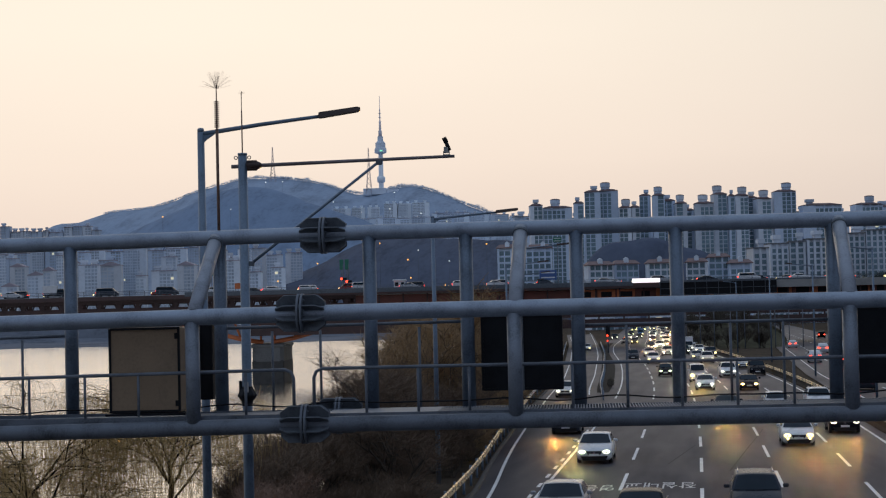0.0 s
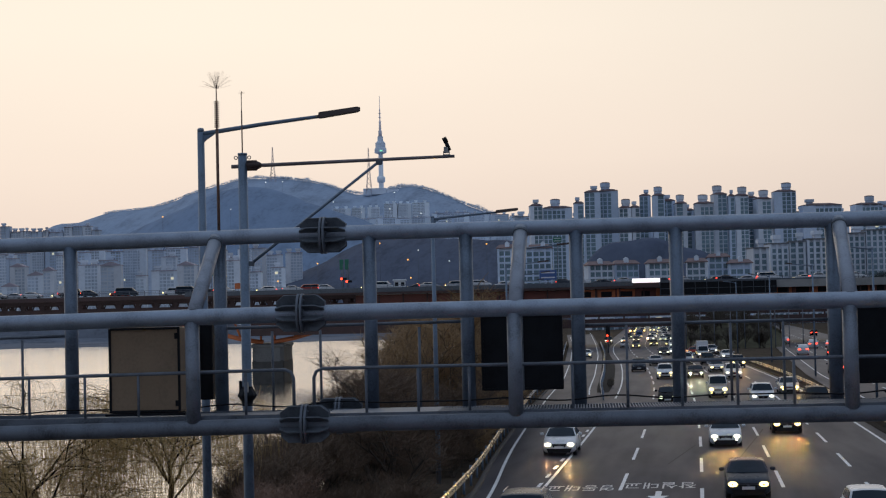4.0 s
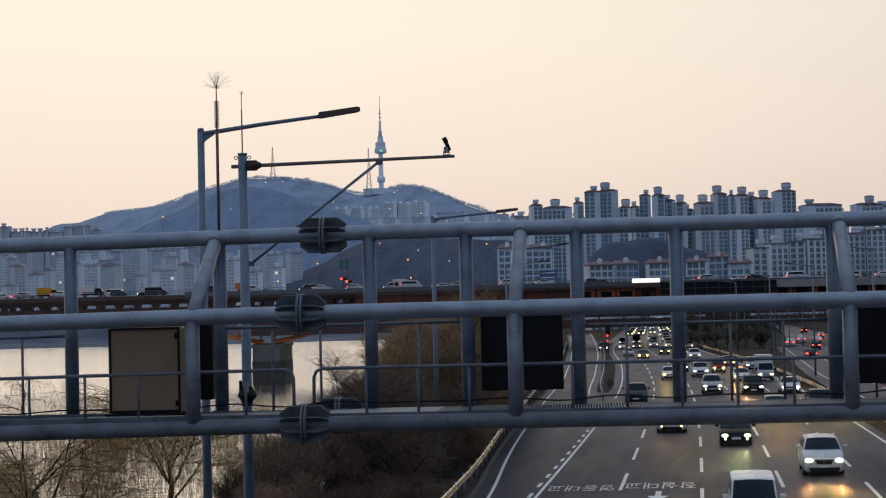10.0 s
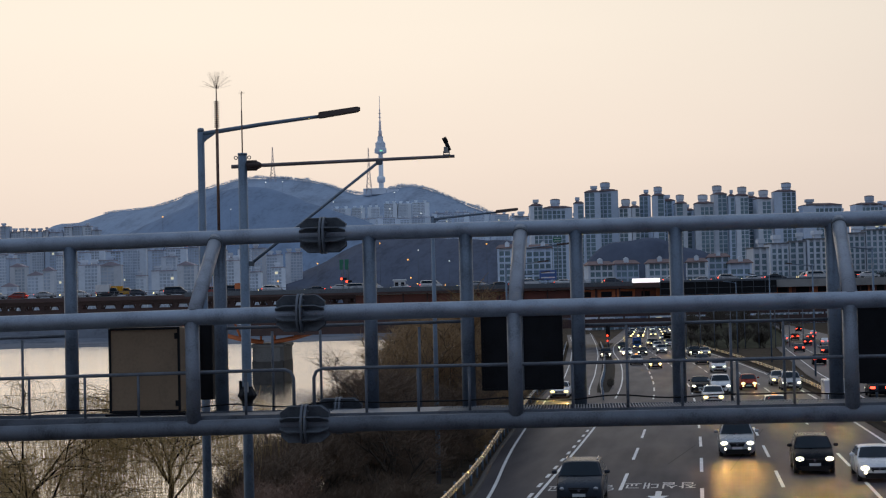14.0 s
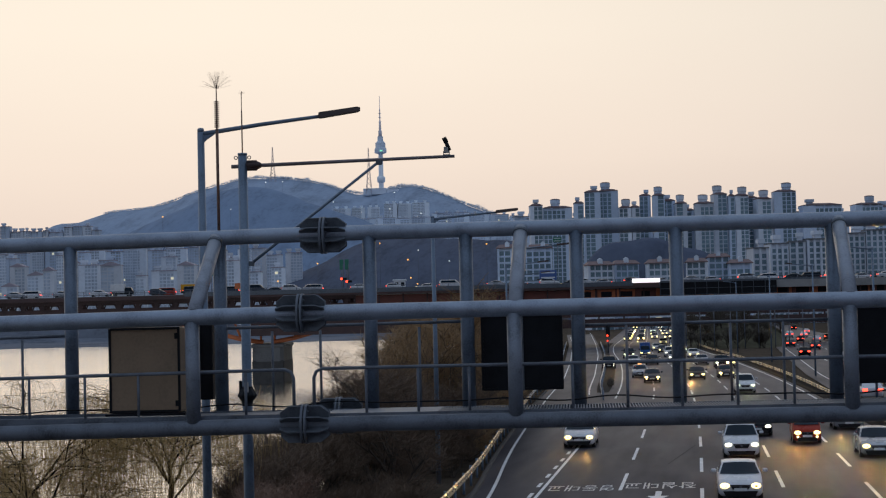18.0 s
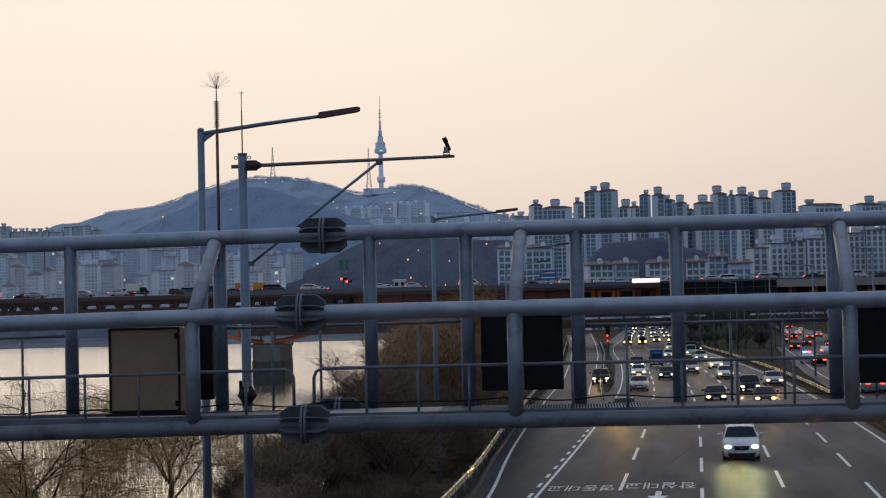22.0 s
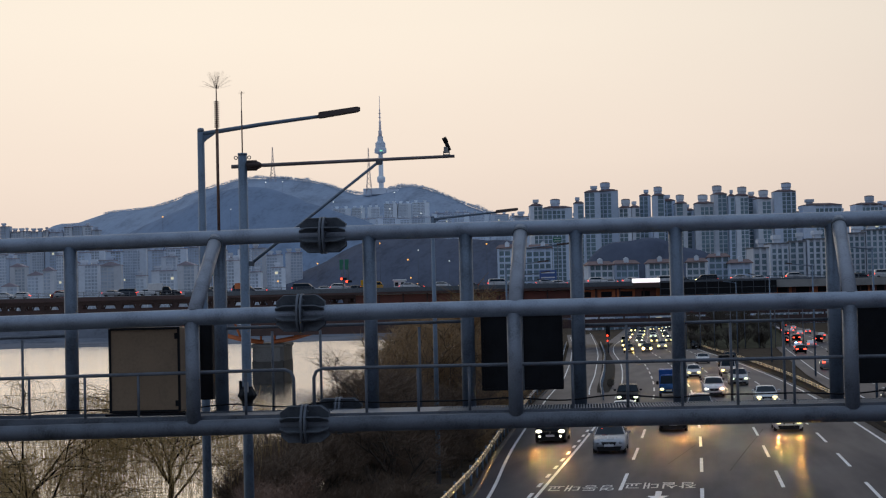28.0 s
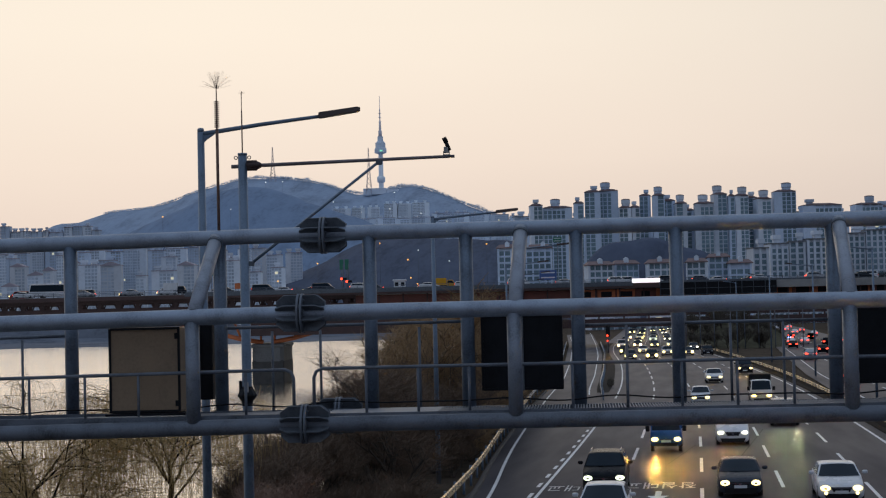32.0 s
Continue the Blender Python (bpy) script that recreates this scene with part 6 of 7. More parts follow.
def car(kind, colour, lights="cool", extra=""):
    """A vehicle whose nose points towards -Y, its middle at the origin, standing on z = 0."""
    L, Wd, H, hb, c0, r0, r1, c1, tr = KINDS[kind]
    names = {"sedan": "sedan_car", "suv": "suv_car", "hatch": "hatchback_car", "van": "box_van", "minivan": "minivan", "truck": "small_truck", "bus": "city_bus"}
    word = {"sedan": "sedan", "suv": "sport utility car", "hatch": "small hatchback", "van": "boxy small van", "minivan": "minivan", "truck": "small flatbed truck", "bus": "coach"}[kind]
    beams = {"cool": "white headlights on", "xenon": "cool white headlights on", "warm": "warm yellow headlights on", "high": "glaring warm headlights on", "off": "headlights off"}[lights]
    t = thing(names[kind], f"{colour} {word} on the road, {beams}" + (", lit roof sign" if extra == "taxi" else ", flashing beacons" if extra == "police" else ""), "car" if kind not in ("truck", "bus") else kind, "road traffic")
    p = CAR_PAINT[colour]
    hw = Wd / 2
    gc = 0.19 if kind not in ("truck", "bus") else 0.35

    def ring(y, w, z0, z1, sh):
        zm = z0 + (z1 - z0) * 0.5
        half = [(w - 0.12, z0), (w - 0.02, z0 + 0.10), (w, zm), (w - 0.03, z1 - sh), (w - sh * 0.9, z1 - 0.015), (w * 0.45, z1 + 0.012)]
        return [(-x, y, z) for x, z in half] + [(x, y, z) for x, z in reversed(half)]

    def loft(m, rings):
        n = len(rings[0])
        v = [q for r in rings for q in r]
        f = [tuple(range(n)), tuple(range(len(v) - 1, len(v) - n - 1, -1))]
        for k in range(len(rings) - 1):
            for i in range(n):
                j = (i + 1) % n
                f.append((k * n + i, k * n + n + i, k * n + n + j, k * n + j))
        m.add(v, f, True)

    y0 = -L / 2
    m = Mesh()
    belt = hb + (0.08 if kind in ("sedan", "hatch", "suv") else 0.04)
    if kind == "bus":
        loft(m, [ring(y0, hw - 0.08, gc, belt, 0.04), ring(y0 + 0.15, hw, gc, belt, 0.03), ring(L / 2 - 0.1, hw, gc, belt, 0.03), ring(L / 2, hw - 0.06, gc + 0.1, belt, 0.04)])
    elif kind == "truck":
        loft(m, [ring(y0, hw - 0.05, gc, belt - 0.05, 0.05), ring(y0 + 0.15, hw, gc, belt, 0.04), ring(y0 + c1, hw, gc, belt, 0.04)])
    else:
        loft(m, [ring(y0, hw * 0.74, gc + 0.10, hb * 0.60, 0.06), ring(y0 + 0.05, hw * 0.86, gc + 0.03, hb * 0.70, 0.07), ring(y0 + 0.16, hw * 0.94, gc, hb * 0.79, 0.08), ring(y0 + 0.38, hw * 0.98, gc, hb * 0.88, 0.09),
                 ring(y0 + c0 * 0.75, hw, gc, hb, 0.10), ring(y0 + c0 + 0.1, hw, gc, belt, 0.07), ring(y0 + c1 - 0.1, hw, gc, belt + 0.05, 0.07), ring(L / 2 - 0.15, hw * 0.95, gc + 0.04, belt * 0.97, 0.10), ring(L / 2, hw * 0.85, gc + 0.14, belt * 0.86, 0.08)])
    part("body", m, p, t)
    # cabin: roof shell and pillars in paint, glass set just proud of them
    wb, wt = hw * 0.95, hw * (0.76 if kind in ("sedan", "suv", "hatch") else 0.88)
    zb = belt - 0.03
    B = [(-wb, y0 + c0, zb), (wb, y0 + c0, zb), (wb, y0 + c1, zb + 0.03), (-wb, y0 + c1, zb + 0.03)]
    T = [(-wt, y0 + r0, H - 0.06), (wt, y0 + r0, H - 0.06), (wt, y0 + r1, H - 0.06), (-wt, y0 + r1, H - 0.06)]
    bow = 0.16 if kind not in ("truck", "bus") else 0.06

    def front(k, r, out=0.0):
        """A point of the bowed front of the cabin, k across from -1 to 1, r from the cowl to the roof."""
        e = 1 - k * k
        return (k * (wb + (wt - wb) * r), y0 + c0 + (r0 - c0) * r - bow * e * (1 - 0.45 * r) - out, zb + (H - 0.07 - zb) * r + 0.05 * r * e + out * 0.8)

    def back(k, r):
        e = 1 - k * k
        return (k * (wt + (wb - wt) * r), y0 + r1 + (c1 - r1) * r + 0.07 * e, H - 0.07 + (zb + 0.03 - H + 0.07) * r + 0.05 * (1 - r) * e)

    ks = [-1, -0.8, -0.45, 0, 0.45, 0.8, 1]
    lines = [[front(k, r) for k in ks] for r in (0, 0.35, 0.7, 0.93)]
    for q in (0.03, 0.14, 0.45, 0.8, 0.97):
        lift = 0.045 * math.sin(math.pi * q) ** 0.5
        lines.append([(k * wt, y0 + r0 + (r1 - r0) * q - bow * 0.5 * (1 - k * k) * (1 - q), H - 0.07 + (0.03 + lift) * (1 - k ** 4)) for k in ks])
    lines += [[back(k, r) for k in ks] for r in (0.15, 0.5, 1.0)]
    m = Mesh()
    nk = len(ks)
    m.add([q for ln in lines for q in ln], [(a * nk + b, a * nk + b + 1, (a + 1) * nk + b + 1, (a + 1) * nk + b) for a in range(len(lines) - 1) for b in range(nk - 1)], True)
    m.add([ln[0] for ln in lines], [tuple(range(len(lines)))])
    m.add([ln[-1] for ln in lines], [tuple(range(len(lines) - 1, -1, -1))])
    part("cabin_shell", m, p, t)
    m = Mesh()
    gk = [-0.93, -0.75, -0.4, 0, 0.4, 0.75, 0.93]
    gl = [[front(k * (1 - 0.03 * r), r, 0.014) for k in gk] for r in (0.03, 0.3, 0.6, 0.93)]
    m.add([q for ln in gl for q in ln], [(a * 7 + b, a * 7 + b + 1, a * 7 + b + 8, a * 7 + b + 7) for a in range(3) for b in range(6)], True)
    part("windscreen", m, CAR_GLASS, t)

    def glass(name, q, k0, k1, l0, l1, push):
        """A pane inside the quad q (bottom-left, bottom-right, top-right, top-left), pushed out a little."""
        a, b, c, d = (Vector(x) for x in q)
        pt = lambda s, r: a.lerp(b, s).lerp(d.lerp(c, s), r)
        n = (b - a).cross(d - a).normalized() * push
        g = Mesh()
        v = [pt(k0, l0), pt(k1, l0), pt(k1 - 0.02, l1), pt(k0 + 0.02, l1)]
        g.add([x + n for x in v] + [x - n for x in v], [(0, 1, 2, 3), (0, 4, 5, 1), (1, 5, 6, 2), (2, 6, 7, 3), (3, 7, 4, 0)])
        part(name, g, CAR_GLASS, t)

    glass("rear_window", (B[2], B[3], T[3], T[2]), 0.08, 0.92, 0.12, 0.92, 0.012)
    split = (0.05, 0.48, 0.52, 0.93) if kind != "bus" else (0.02, 0.49, 0.5, 0.98)
    for q in ((B[1], B[2], T[2], T[1]), (B[3], B[0], T[0], T[3])):
        glass("side_window", q, split[0], split[3], 0.12, 0.88, 0.012)
    # nose
    zl = hb * (0.66 if kind not in ("truck", "bus", "van") else 0.62)
    lw, lh = (0.40, 0.15) if kind in ("sedan", "hatch") else (0.34, 0.19)
    # lens sizes include the glare round the lamp, distant ones even more
    rx, rz = {"cool": (0.19, 0.10), "xenon": (0.195, 0.105), "warm": (0.195, 0.11), "high": (0.21, 0.15), "off": (0.10, 0.07)}[lights]
    if extra in ("far", "stream"):
        rx, rz = rx * 1.3, rz * 1.8
    for s in (-1, 1):
        m = Mesh()
        x = s * (hw * 0.90 - lw / 2)
        yy = y0 + (0.06 if kind not in ("truck", "bus") else 0.0)
        shape = [(-0.5, -0.05, -0.25), (-0.30, -0.055, -0.5), (0.30, -0.02, -0.42), (0.5, 0.10, 0.05), (0.46, 0.14, 0.55), (0.05, 0.03, 0.36), (-0.5, -0.02, 0.05)]
        v = [(x + s * a * lw, yy + b, zl + c * lh) for a, b, c in shape]
        v += [(a, b + 0.25, c) for a, b, c in v]
        m.add(v, [tuple(range(7)) if s > 0 else tuple(range(6, -1, -1))] + [(k, (k + 1) % 7, (k + 1) % 7 + 7, k + 7) for k in range(7)])
        part("headlight_housing", m, HEAD["off"] if lights == "off" else HALO[lights], t)
        m = Mesh()
        v = [(x, yy - 0.11, zl)]
        for k2, (kr, dy) in enumerate(((0.6, -0.10), (1.0, -0.06), (1.0, 0.08))):
            v += [(x + rx * kr * math.cos(w), yy + dy, zl + rz * kr * math.sin(w)) for w in (math.pi * q / 6 for q in range(12))]
        f = [(0, 1 + q, 1 + (q + 1) % 12) for q in range(12)]
        f += [(1 + 12 * k2 + q, 13 + 12 * k2 + q, 13 + 12 * k2 + (q + 1) % 12, 1 + 12 * k2 + (q + 1) % 12) for k2 in (0, 1) for q in range(12)]
        m.add(v, f, True)
        lens = part("headlight", m, HEAD[lights], t, beams.replace(" on", ""))
        if lights != "off" and extra != "far":
            # bulb ahead of the lens streaks the road; added sleeve keeps its beam low
            m = Mesh()
            m.lathe([(0.005, -0.014), (0.014, -0.007), (0.014, 0.007), (0.005, 0.014)], (x, yy - 0.14, zl), 8)
            part("bulb", m, BULB[lights], lens)
            m = Mesh()
            sleeve = [(x + a * hx, yy + b, zl + z) for b, hx, z0, z1 in ((-0.09, 0.05, -0.024, 0.020), (-0.32, 0.045, -0.027, -0.007)) for a, z in ((-1, z0), (1, z0), (1, z1), (-1, z1))]
            m.add(sleeve, [(k, (k + 1) % 4, (k + 1) % 4 + 4, k + 4) for k in range(4)])
            part("beam_shield", m, TRIM, lens)
        if extra == "fog":
            m = Mesh()
            m.tube([(s * hw * 0.66, y0 - 0.02, 0.42), (s * hw * 0.66, y0 + 0.2, 0.42)], 0.07, 10)
            part("fog_light", m, HEAD[lights], t)
        m = Mesh()
        yc = y0 + c0 + 0.35 if kind not in ("truck", "bus", "van") else y0 + 0.25
        zm_ = belt + 0.10 if kind != "bus" else 2.2
        m.bevel_box((s * (hw + 0.13), yc, zm_), (0.22, 0.14, 0.15 if kind not in ("bus", "truck") else 0.32), 0.04)
        part("mirror", m, p if kind not in ("truck", "bus") else TRIM, t)
        m = Mesh()
        ty = L / 2 + 0.0
        m.bevel_box((s * hw * 0.68, ty, belt * 0.80), (0.42, 0.10, 0.20), 0.03)
        part("tail_light", m, TAIL, t, "glowing red tail light")
    def plate(name, y, z0, z1, w0, w1, thick, material, parent, label=""):
        """A trapezoid panel on the nose, w0 wide below and w1 above."""
        m = Mesh()
        v = [(-w0, y, z0), (w0, y, z0), (w1, y + 0.02, z1), (-w1, y + 0.02, z1)]
        v += [(a * 0.96, b + thick, c) for a, b, c in v]
        m.add(v, [(0, 1, 2, 3), (0, 4, 5, 1), (1, 5, 6, 2), (2, 6, 7, 3), (3, 7, 4, 0)])
        return part(name, m, material, parent, label)

    flat = kind in ("truck", "bus", "van")
    gy = y0 - 0.035 if not flat else y0 - 0.02
    g = plate("grille", gy, hb * (0.50 if not flat else 0.54), hb * (0.70 if not flat else 0.62), hw * 0.34, hw * 0.46, 0.2, TRIM, t)
    plate("lower_intake", y0 - 0.035, gc - 0.02, 0.40 if not flat else 0.5, hw * 0.64, hw * 0.76, 0.25, TRIM, t)
    if extra != "far":
        m = Mesh()
        m.box((0, gy - 0.008, hb * (0.655 if not flat else 0.60)), (hw * 0.86, 0.02, 0.022))
        m.tube([(0, gy - 0.02, hb * 0.60), (0, gy + 0.02, hb * 0.60)], 0.055, 10)
        part("grille_bar", m, CHROME, g)
    m = Mesh()
    m.box((0, y0 - 0.055, 0.46 if kind not in ("bus", "truck") else 0.6), (0.52, 0.02, 0.12))
    part("number_plate", m, PLATE, t)
    # wheels
    axles = (y0 + 0.85, L / 2 - 0.85) if kind != "bus" else (y0 + 2.4, L / 2 - 3.0)
    for yy in axles:
        for s in (-1, 1):
            m = Mesh()
            x = s * (hw - 0.11)
            m.tube([(x - 0.10, yy, tr), (x + 0.10, yy, tr)], tr, 16)
            w = part("wheel", m, TYRE, t)
            if extra == "far":
                continue
            m = Mesh()
            m.tube([(x - 0.106, yy, tr), (x + 0.106, yy, tr)], tr * 0.62, 12)
            part("rim", m, RIM, w)
    if kind == "truck":
        m = Mesh()
        for s in (-1, 1):
            m.box((s * hw * 0.95, y0 + 3.5, 1.15), (0.05, 3.1, 0.45))
        m.box((0, y0 + 3.5, 0.92), (Wd * 0.97, 3.2, 0.10))
        m.box((0, L / 2 - 0.04, 1.15), (Wd * 0.95, 0.05, 0.45))
        part("cargo_bed", m, CAR_PAINT["grey"] if extra != "cover" else p, t)
        m = Mesh()
        m.box((0, y0 + 3.4, 0.62), (0.8, 3.4, 0.3))
        part("chassis", m, TRIM, t)
        if extra == "cover":
            m = Mesh()
            m.bevel_box((0, y0 + 3.5, 1.75), (Wd, 3.1, 1.3), 0.06)
            part("cargo_cover", m, p if colour in ("blue", "yellow") else TRIM, t, colour + " cargo cover" if colour in ("blue", "yellow") else "dark cargo cover")
        if extra == "box":
            m = Mesh()
            m.bevel_box((0, y0 + 3.5, 1.85), (Wd * 1.02, 3.15, 1.75), 0.05)
            part("cargo_box", m, CAR_PAINT["white"], t, "white cargo box")
    if extra == "taxi":
        m = Mesh()
        m.bevel_box((0, y0 + (r0 + r1) / 2 - 0.2, H + 0.08), (0.45, 0.18, 0.16), 0.05)
        part("taxi_roof_sign", m, ROOF_LAMP, t, "lit orange roof sign")
        m = Mesh()
        m.box((-0.35, y0 + c0 + 0.42, belt + 0.22), (0.22, 0.03, 0.10))
        part("vacant_sign", m, glow_mat("vacant_red", (1.0, 0.08, 0.04), 4.0), t, "small red lit sign behind the windscreen")
    if extra == "police":
        for s, mm in ((-1, BEACON_R), (1, BEACON_B)):
            m = Mesh()
            m.bevel_box((s * 0.32, y0 + (r0 + r1) / 2, H + 0.09), (0.55, 0.24, 0.15), 0.04)
            part("beacon", m, mm, t, "flashing roof beacon")
    if kind == "suv":
        for s in (-1, 1):
            m = Mesh()
            m.tube([(s * wt * 0.9, y0 + r0 + 0.3, H + 0.0), (s * wt * 0.9, y0 + r0 + 0.5, H + 0.05), (s * wt * 0.9, y0 + r1 - 0.5, H + 0.05), (s * wt * 0.9, y0 + r1 - 0.3, H)], 0.02, 6)
            part("roof_rail", m, CHROME, t)
    return t


CARS = {}


def vehicle(kind, colour, lights, extra=""):
    """The next vehicle of its look: the first is built, later ones copy it."""
    key = (kind, colour, lights, extra)
    if key not in CARS:
        CARS[key] = car(*key)
        return CARS[key]
    c = copy_thing(CARS[key], Matrix.Identity(4))
    c.animation_data_clear()
    return c


def drive(kind, colour, lights, extra, rows):
    """Keys one vehicle; rows of (seconds, metres along the road, offset across it), run on evenly at both ends."""
    t = vehicle(kind, colour, lights, extra)
    L = KINDS[kind][0]
    rows = sorted(rows)
    if len(rows) == 1:
        rows = [(rows[0][0], rows[0][1], rows[0][2]), (rows[0][0] + 1, rows[0][1] - 15.0, rows[0][2])]
    (ta, sa, ua), (tb, sb, _) = rows[0], rows[min(2, len(rows) - 1)]
    v0 = min(22.0, max(7.0, (sa - sb) / (tb - ta)))
    if ta > 0.0:
        k = max(1, int(ta / 6))
        rows = [(ta * i / k, sa + (13.5 * 0.7 + v0 * 0.3) * (ta - ta * i / k), ua) for i in range(k)] + rows
    (tc_, sc, _), (td, sd, ud) = rows[max(0, len(rows) - 3)], rows[-1]
    v1 = 1.1 * min(24.0, max(10.0, (sc - sd) / (td - tc_)))
    if td < 32.0:
        rows = rows + [(32.0, sd - v1 * (32.0 - td), ud)]
    keys = []
    for q, (tt, s, u) in enumerate(rows):
        s = s + L / 2 - 1.6
        a, b = road_point(u, s - 4), road_point(u, s + 4)
        p = road_point(u, s, 0.012)
        keys.append((tt, Matrix.Translation(p) @ Matrix.Rotation(math.atan2(-(b - a).x, (b - a).y), 4, "Z")))
    walk(t, keys)
    return t


def leave(kind, colour, extra, rows):
    """A vehicle that drives away from the footbridge, its tail towards it."""
    t = vehicle(kind, colour, "cool", extra or "far")
    rows = sorted(rows)
    if rows[-1][0] < 32.0:
        (ta, sa, _), (tb, sb, u) = rows[-2], rows[-1]
        rows = rows + [(32.0, sb + (sb - sa) / (tb - ta) * (32.0 - tb), u)]
    keys = []
    for tt, s, u in rows:
        a, b = away_point(u, s - 4), away_point(u, s + 4)
        keys.append((tt, Matrix.Translation(away_point(u, s, -0.008)) @ Matrix.Rotation(math.pi + math.atan2(-(b - a).x, (b - a).y), 4, "Z")))
    walk(t, keys)


def cross(kind, colour, a, back, speed, way, extra=""):
    """A vehicle creeping over the river bridge; way 1 goes right, -1 left."""
    t = vehicle(kind, colour, "off" if way > 0 else "warm", extra or "far")
    turn = Matrix.Rotation(TURN + (math.pi / 2 if way > 0 else -math.pi / 2), 4, "Z")
    walk(t, [(tt, Matrix.Translation(W(a + way * speed * tt, BR_D + back, 13.92)) @ turn) for tt in (0.0, 16.0, 32.0)])


def build_all():
    build_ground()
    build_water()
    build_road()
    build_gantry()
    build_signs()
    lightning_rod(G(4.22, BACK, 9.72), 3.12, 70, "rusty lightning rod with a needle brush fixed to the gantry")
    build_lamps()
    build_camera_mast()
    build_barriers()
    build_bridge()
    build_bridge_extras()
    build_hills()
    build_city()
    build_ridge_trees()
    build_tower()
    build_trees()
    build_evergreens()


build_all()


def motions():
    drive("sedan", "black", "cool", "", [(0, 62.7, -2.27)])
    drive("sedan", "silver", "warm", "", [(0, 66.2, -5.30)])
    drive("suv", "grey", "cool", "", [(0, 66.6, 1.82)])
    drive("sedan", "white", "xenon", "", [(0, 93.0, -5.57), (1, 77.2, -5.66)])
    drive("sedan", "white", "warm", "fog", [(0, 102.8, 5.25), (1, 83.8, 5.16), (2, 65.6, 4.98)])
    drive("suv", "black", "cool", "", [(0, 112.4, 8.57), (1, 86.8, 8.33)])
    drive("suv", "grey", "warm", "", [(0, 115.1, -8.59), (1, 100.9, -7.48), (2, 86.4, -6.61), (3, 73.1, -6.16)])
    drive("suv", "white", "warm", "", [(0, 135.9, 8.84), (1, 110.8, 8.91), (2, 86.2, 8.83)])
    drive("hatch", "white", "cool", "", [(1, 120.2, 5.63), (2, 102.7, 5.56), (3, 82.9, 5.53)])
    drive("sedan", "white", "cool", "", [(0, 164.3, -11.71), (3, 114.5, -8.59), (6, 66.3, -6.99)])
    drive("sedan", "black", "warm", "", [(0, 172.6, 5.28), (1, 161.2, 5.27), (6, 73.9, 5.13)])
    drive("sedan", "white", "cool", "fog", [(0, 174.3, 1.23), (3, 120.1, 1.20), (6, 69.5, 1.27)])
    drive("van", "white", "high", "fog", [(0, 193.7, 1.02), (1, 187.6, 1.37), (2, 180.6, 1.58), (3, 171.6, 1.78), (7, 111.2, 2.12), (8, 95.1, 1.98), (9, 77.4, 1.68), (10, 63.3, 1.62)])
    drive("suv", "white", "cool", "", [(0, 204.9, 4.87), (1, 188.9, 4.75), (2, 172.8, 4.91), (3, 161.3, 5.08), (6, 107.3, 5.11), (7, 89.5, 4.94), (8, 73.9, 4.97)])
    drive("suv", "black", "off", "", [(0, 210.1, 8.46), (1, 190.2, 8.28), (2, 173.8, 8.38), (6, 98.0, 9.08)])
    drive("hatch", "black", "xenon", "", [(0, 212.1, -2.03), (1, 195.3, -2.38), (6, 113.2, -2.31), (7, 93.2, -2.31), (8, 75.0, -2.21)])
    drive("sedan", "silver", "warm", "fog", [(0, 232.7, 8.23), (1, 214.2, 7.77), (2, 196.7, 7.81), (3, 181.7, 8.11), (7, 105.1, 8.96), (8, 88.6, 8.83)])
    drive("suv", "grey", "high", "", [(0, 293.5, 7.94), (1, 279.5, 7.97), (2, 266.9, 7.98), (3, 252.7, 7.83), (6, 202.9, 8.58), (7, 184.3, 8.45), (8, 167.9, 8.19), (11, 113.9, 8.93), (12, 93.4, 8.19)])
    drive("sedan", "grey", "warm", "", [(1, 118.2, 1.97), (2, 102.1, 1.80), (3, 88.4, 1.73)])
    drive("suv", "white", "cool", "", [(6, 166.7, 5.31), (9, 106.7, 5.51), (10, 84.9, 5.39), (11, 64.7, 5.50)])
    drive("sedan", "black", "xenon", "fog", [(6, 176.7, 1.41), (7, 162.6, 1.57), (10, 103.4, 1.83), (11, 84.8, 1.73), (12, 63.3, 1.43)])
    drive("suv", "white", "warm", "fog", [(6, 178.3, -2.31), (7, 166.3, -2.38), (10, 115.2, -1.91), (11, 98.0, -2.03), (12, 79.3, -2.20), (13, 64.3, -2.43)])
    drive("sedan", "silver", "warm", "", [(6, 195.0, 4.81), (7, 180.4, 5.08), (8, 165.6, 5.16), (11, 109.6, 5.37), (12, 88.8, 5.33), (13, 67.3, 4.96)])
    drive("suv", "grey", "off", "", [(6, 203.0, -4.88), (7, 189.0, -4.87), (8, 175.6, -4.97), (9, 165.1, -4.95), (12, 112.8, -5.13), (13, 92.6, -5.02), (14, 73.0, -5.02)])
    drive("suv", "silver", "cool", "fog", [(6, 225.8, 1.61), (7, 210.3, 1.27), (8, 198.2, 1.50), (9, 184.6, 1.65), (10, 167.0, 1.67), (13, 115.4, 1.84), (14, 96.2, 1.72)])
    drive("sedan", "white", "cool", "fog", [(6, 235.2, 8.04), (7, 210.7, 7.34), (8, 199.7, 8.33), (9, 180.3, 8.24), (10, 164.3, 8.53), (13, 103.9, 8.22), (14, 81.8, 7.56)])
    drive("suv", "black", "cool", "", [(7, 212.2, 4.68), (8, 198.3, 4.57), (9, 180.3, 5.19), (10, 163.4, 5.22), (13, 107.2, 5.18), (14, 85.8, 5.03)])
    drive("truck", "white", "cool", "box", [(7, 240.7, 6.70), (8, 224.6, 7.26), (9, 214.1, 8.08), (10, 193.3, 8.16), (11, 178.8, 8.52), (12, 165.2, 9.04), (16.5, 55.0, 9.20)])
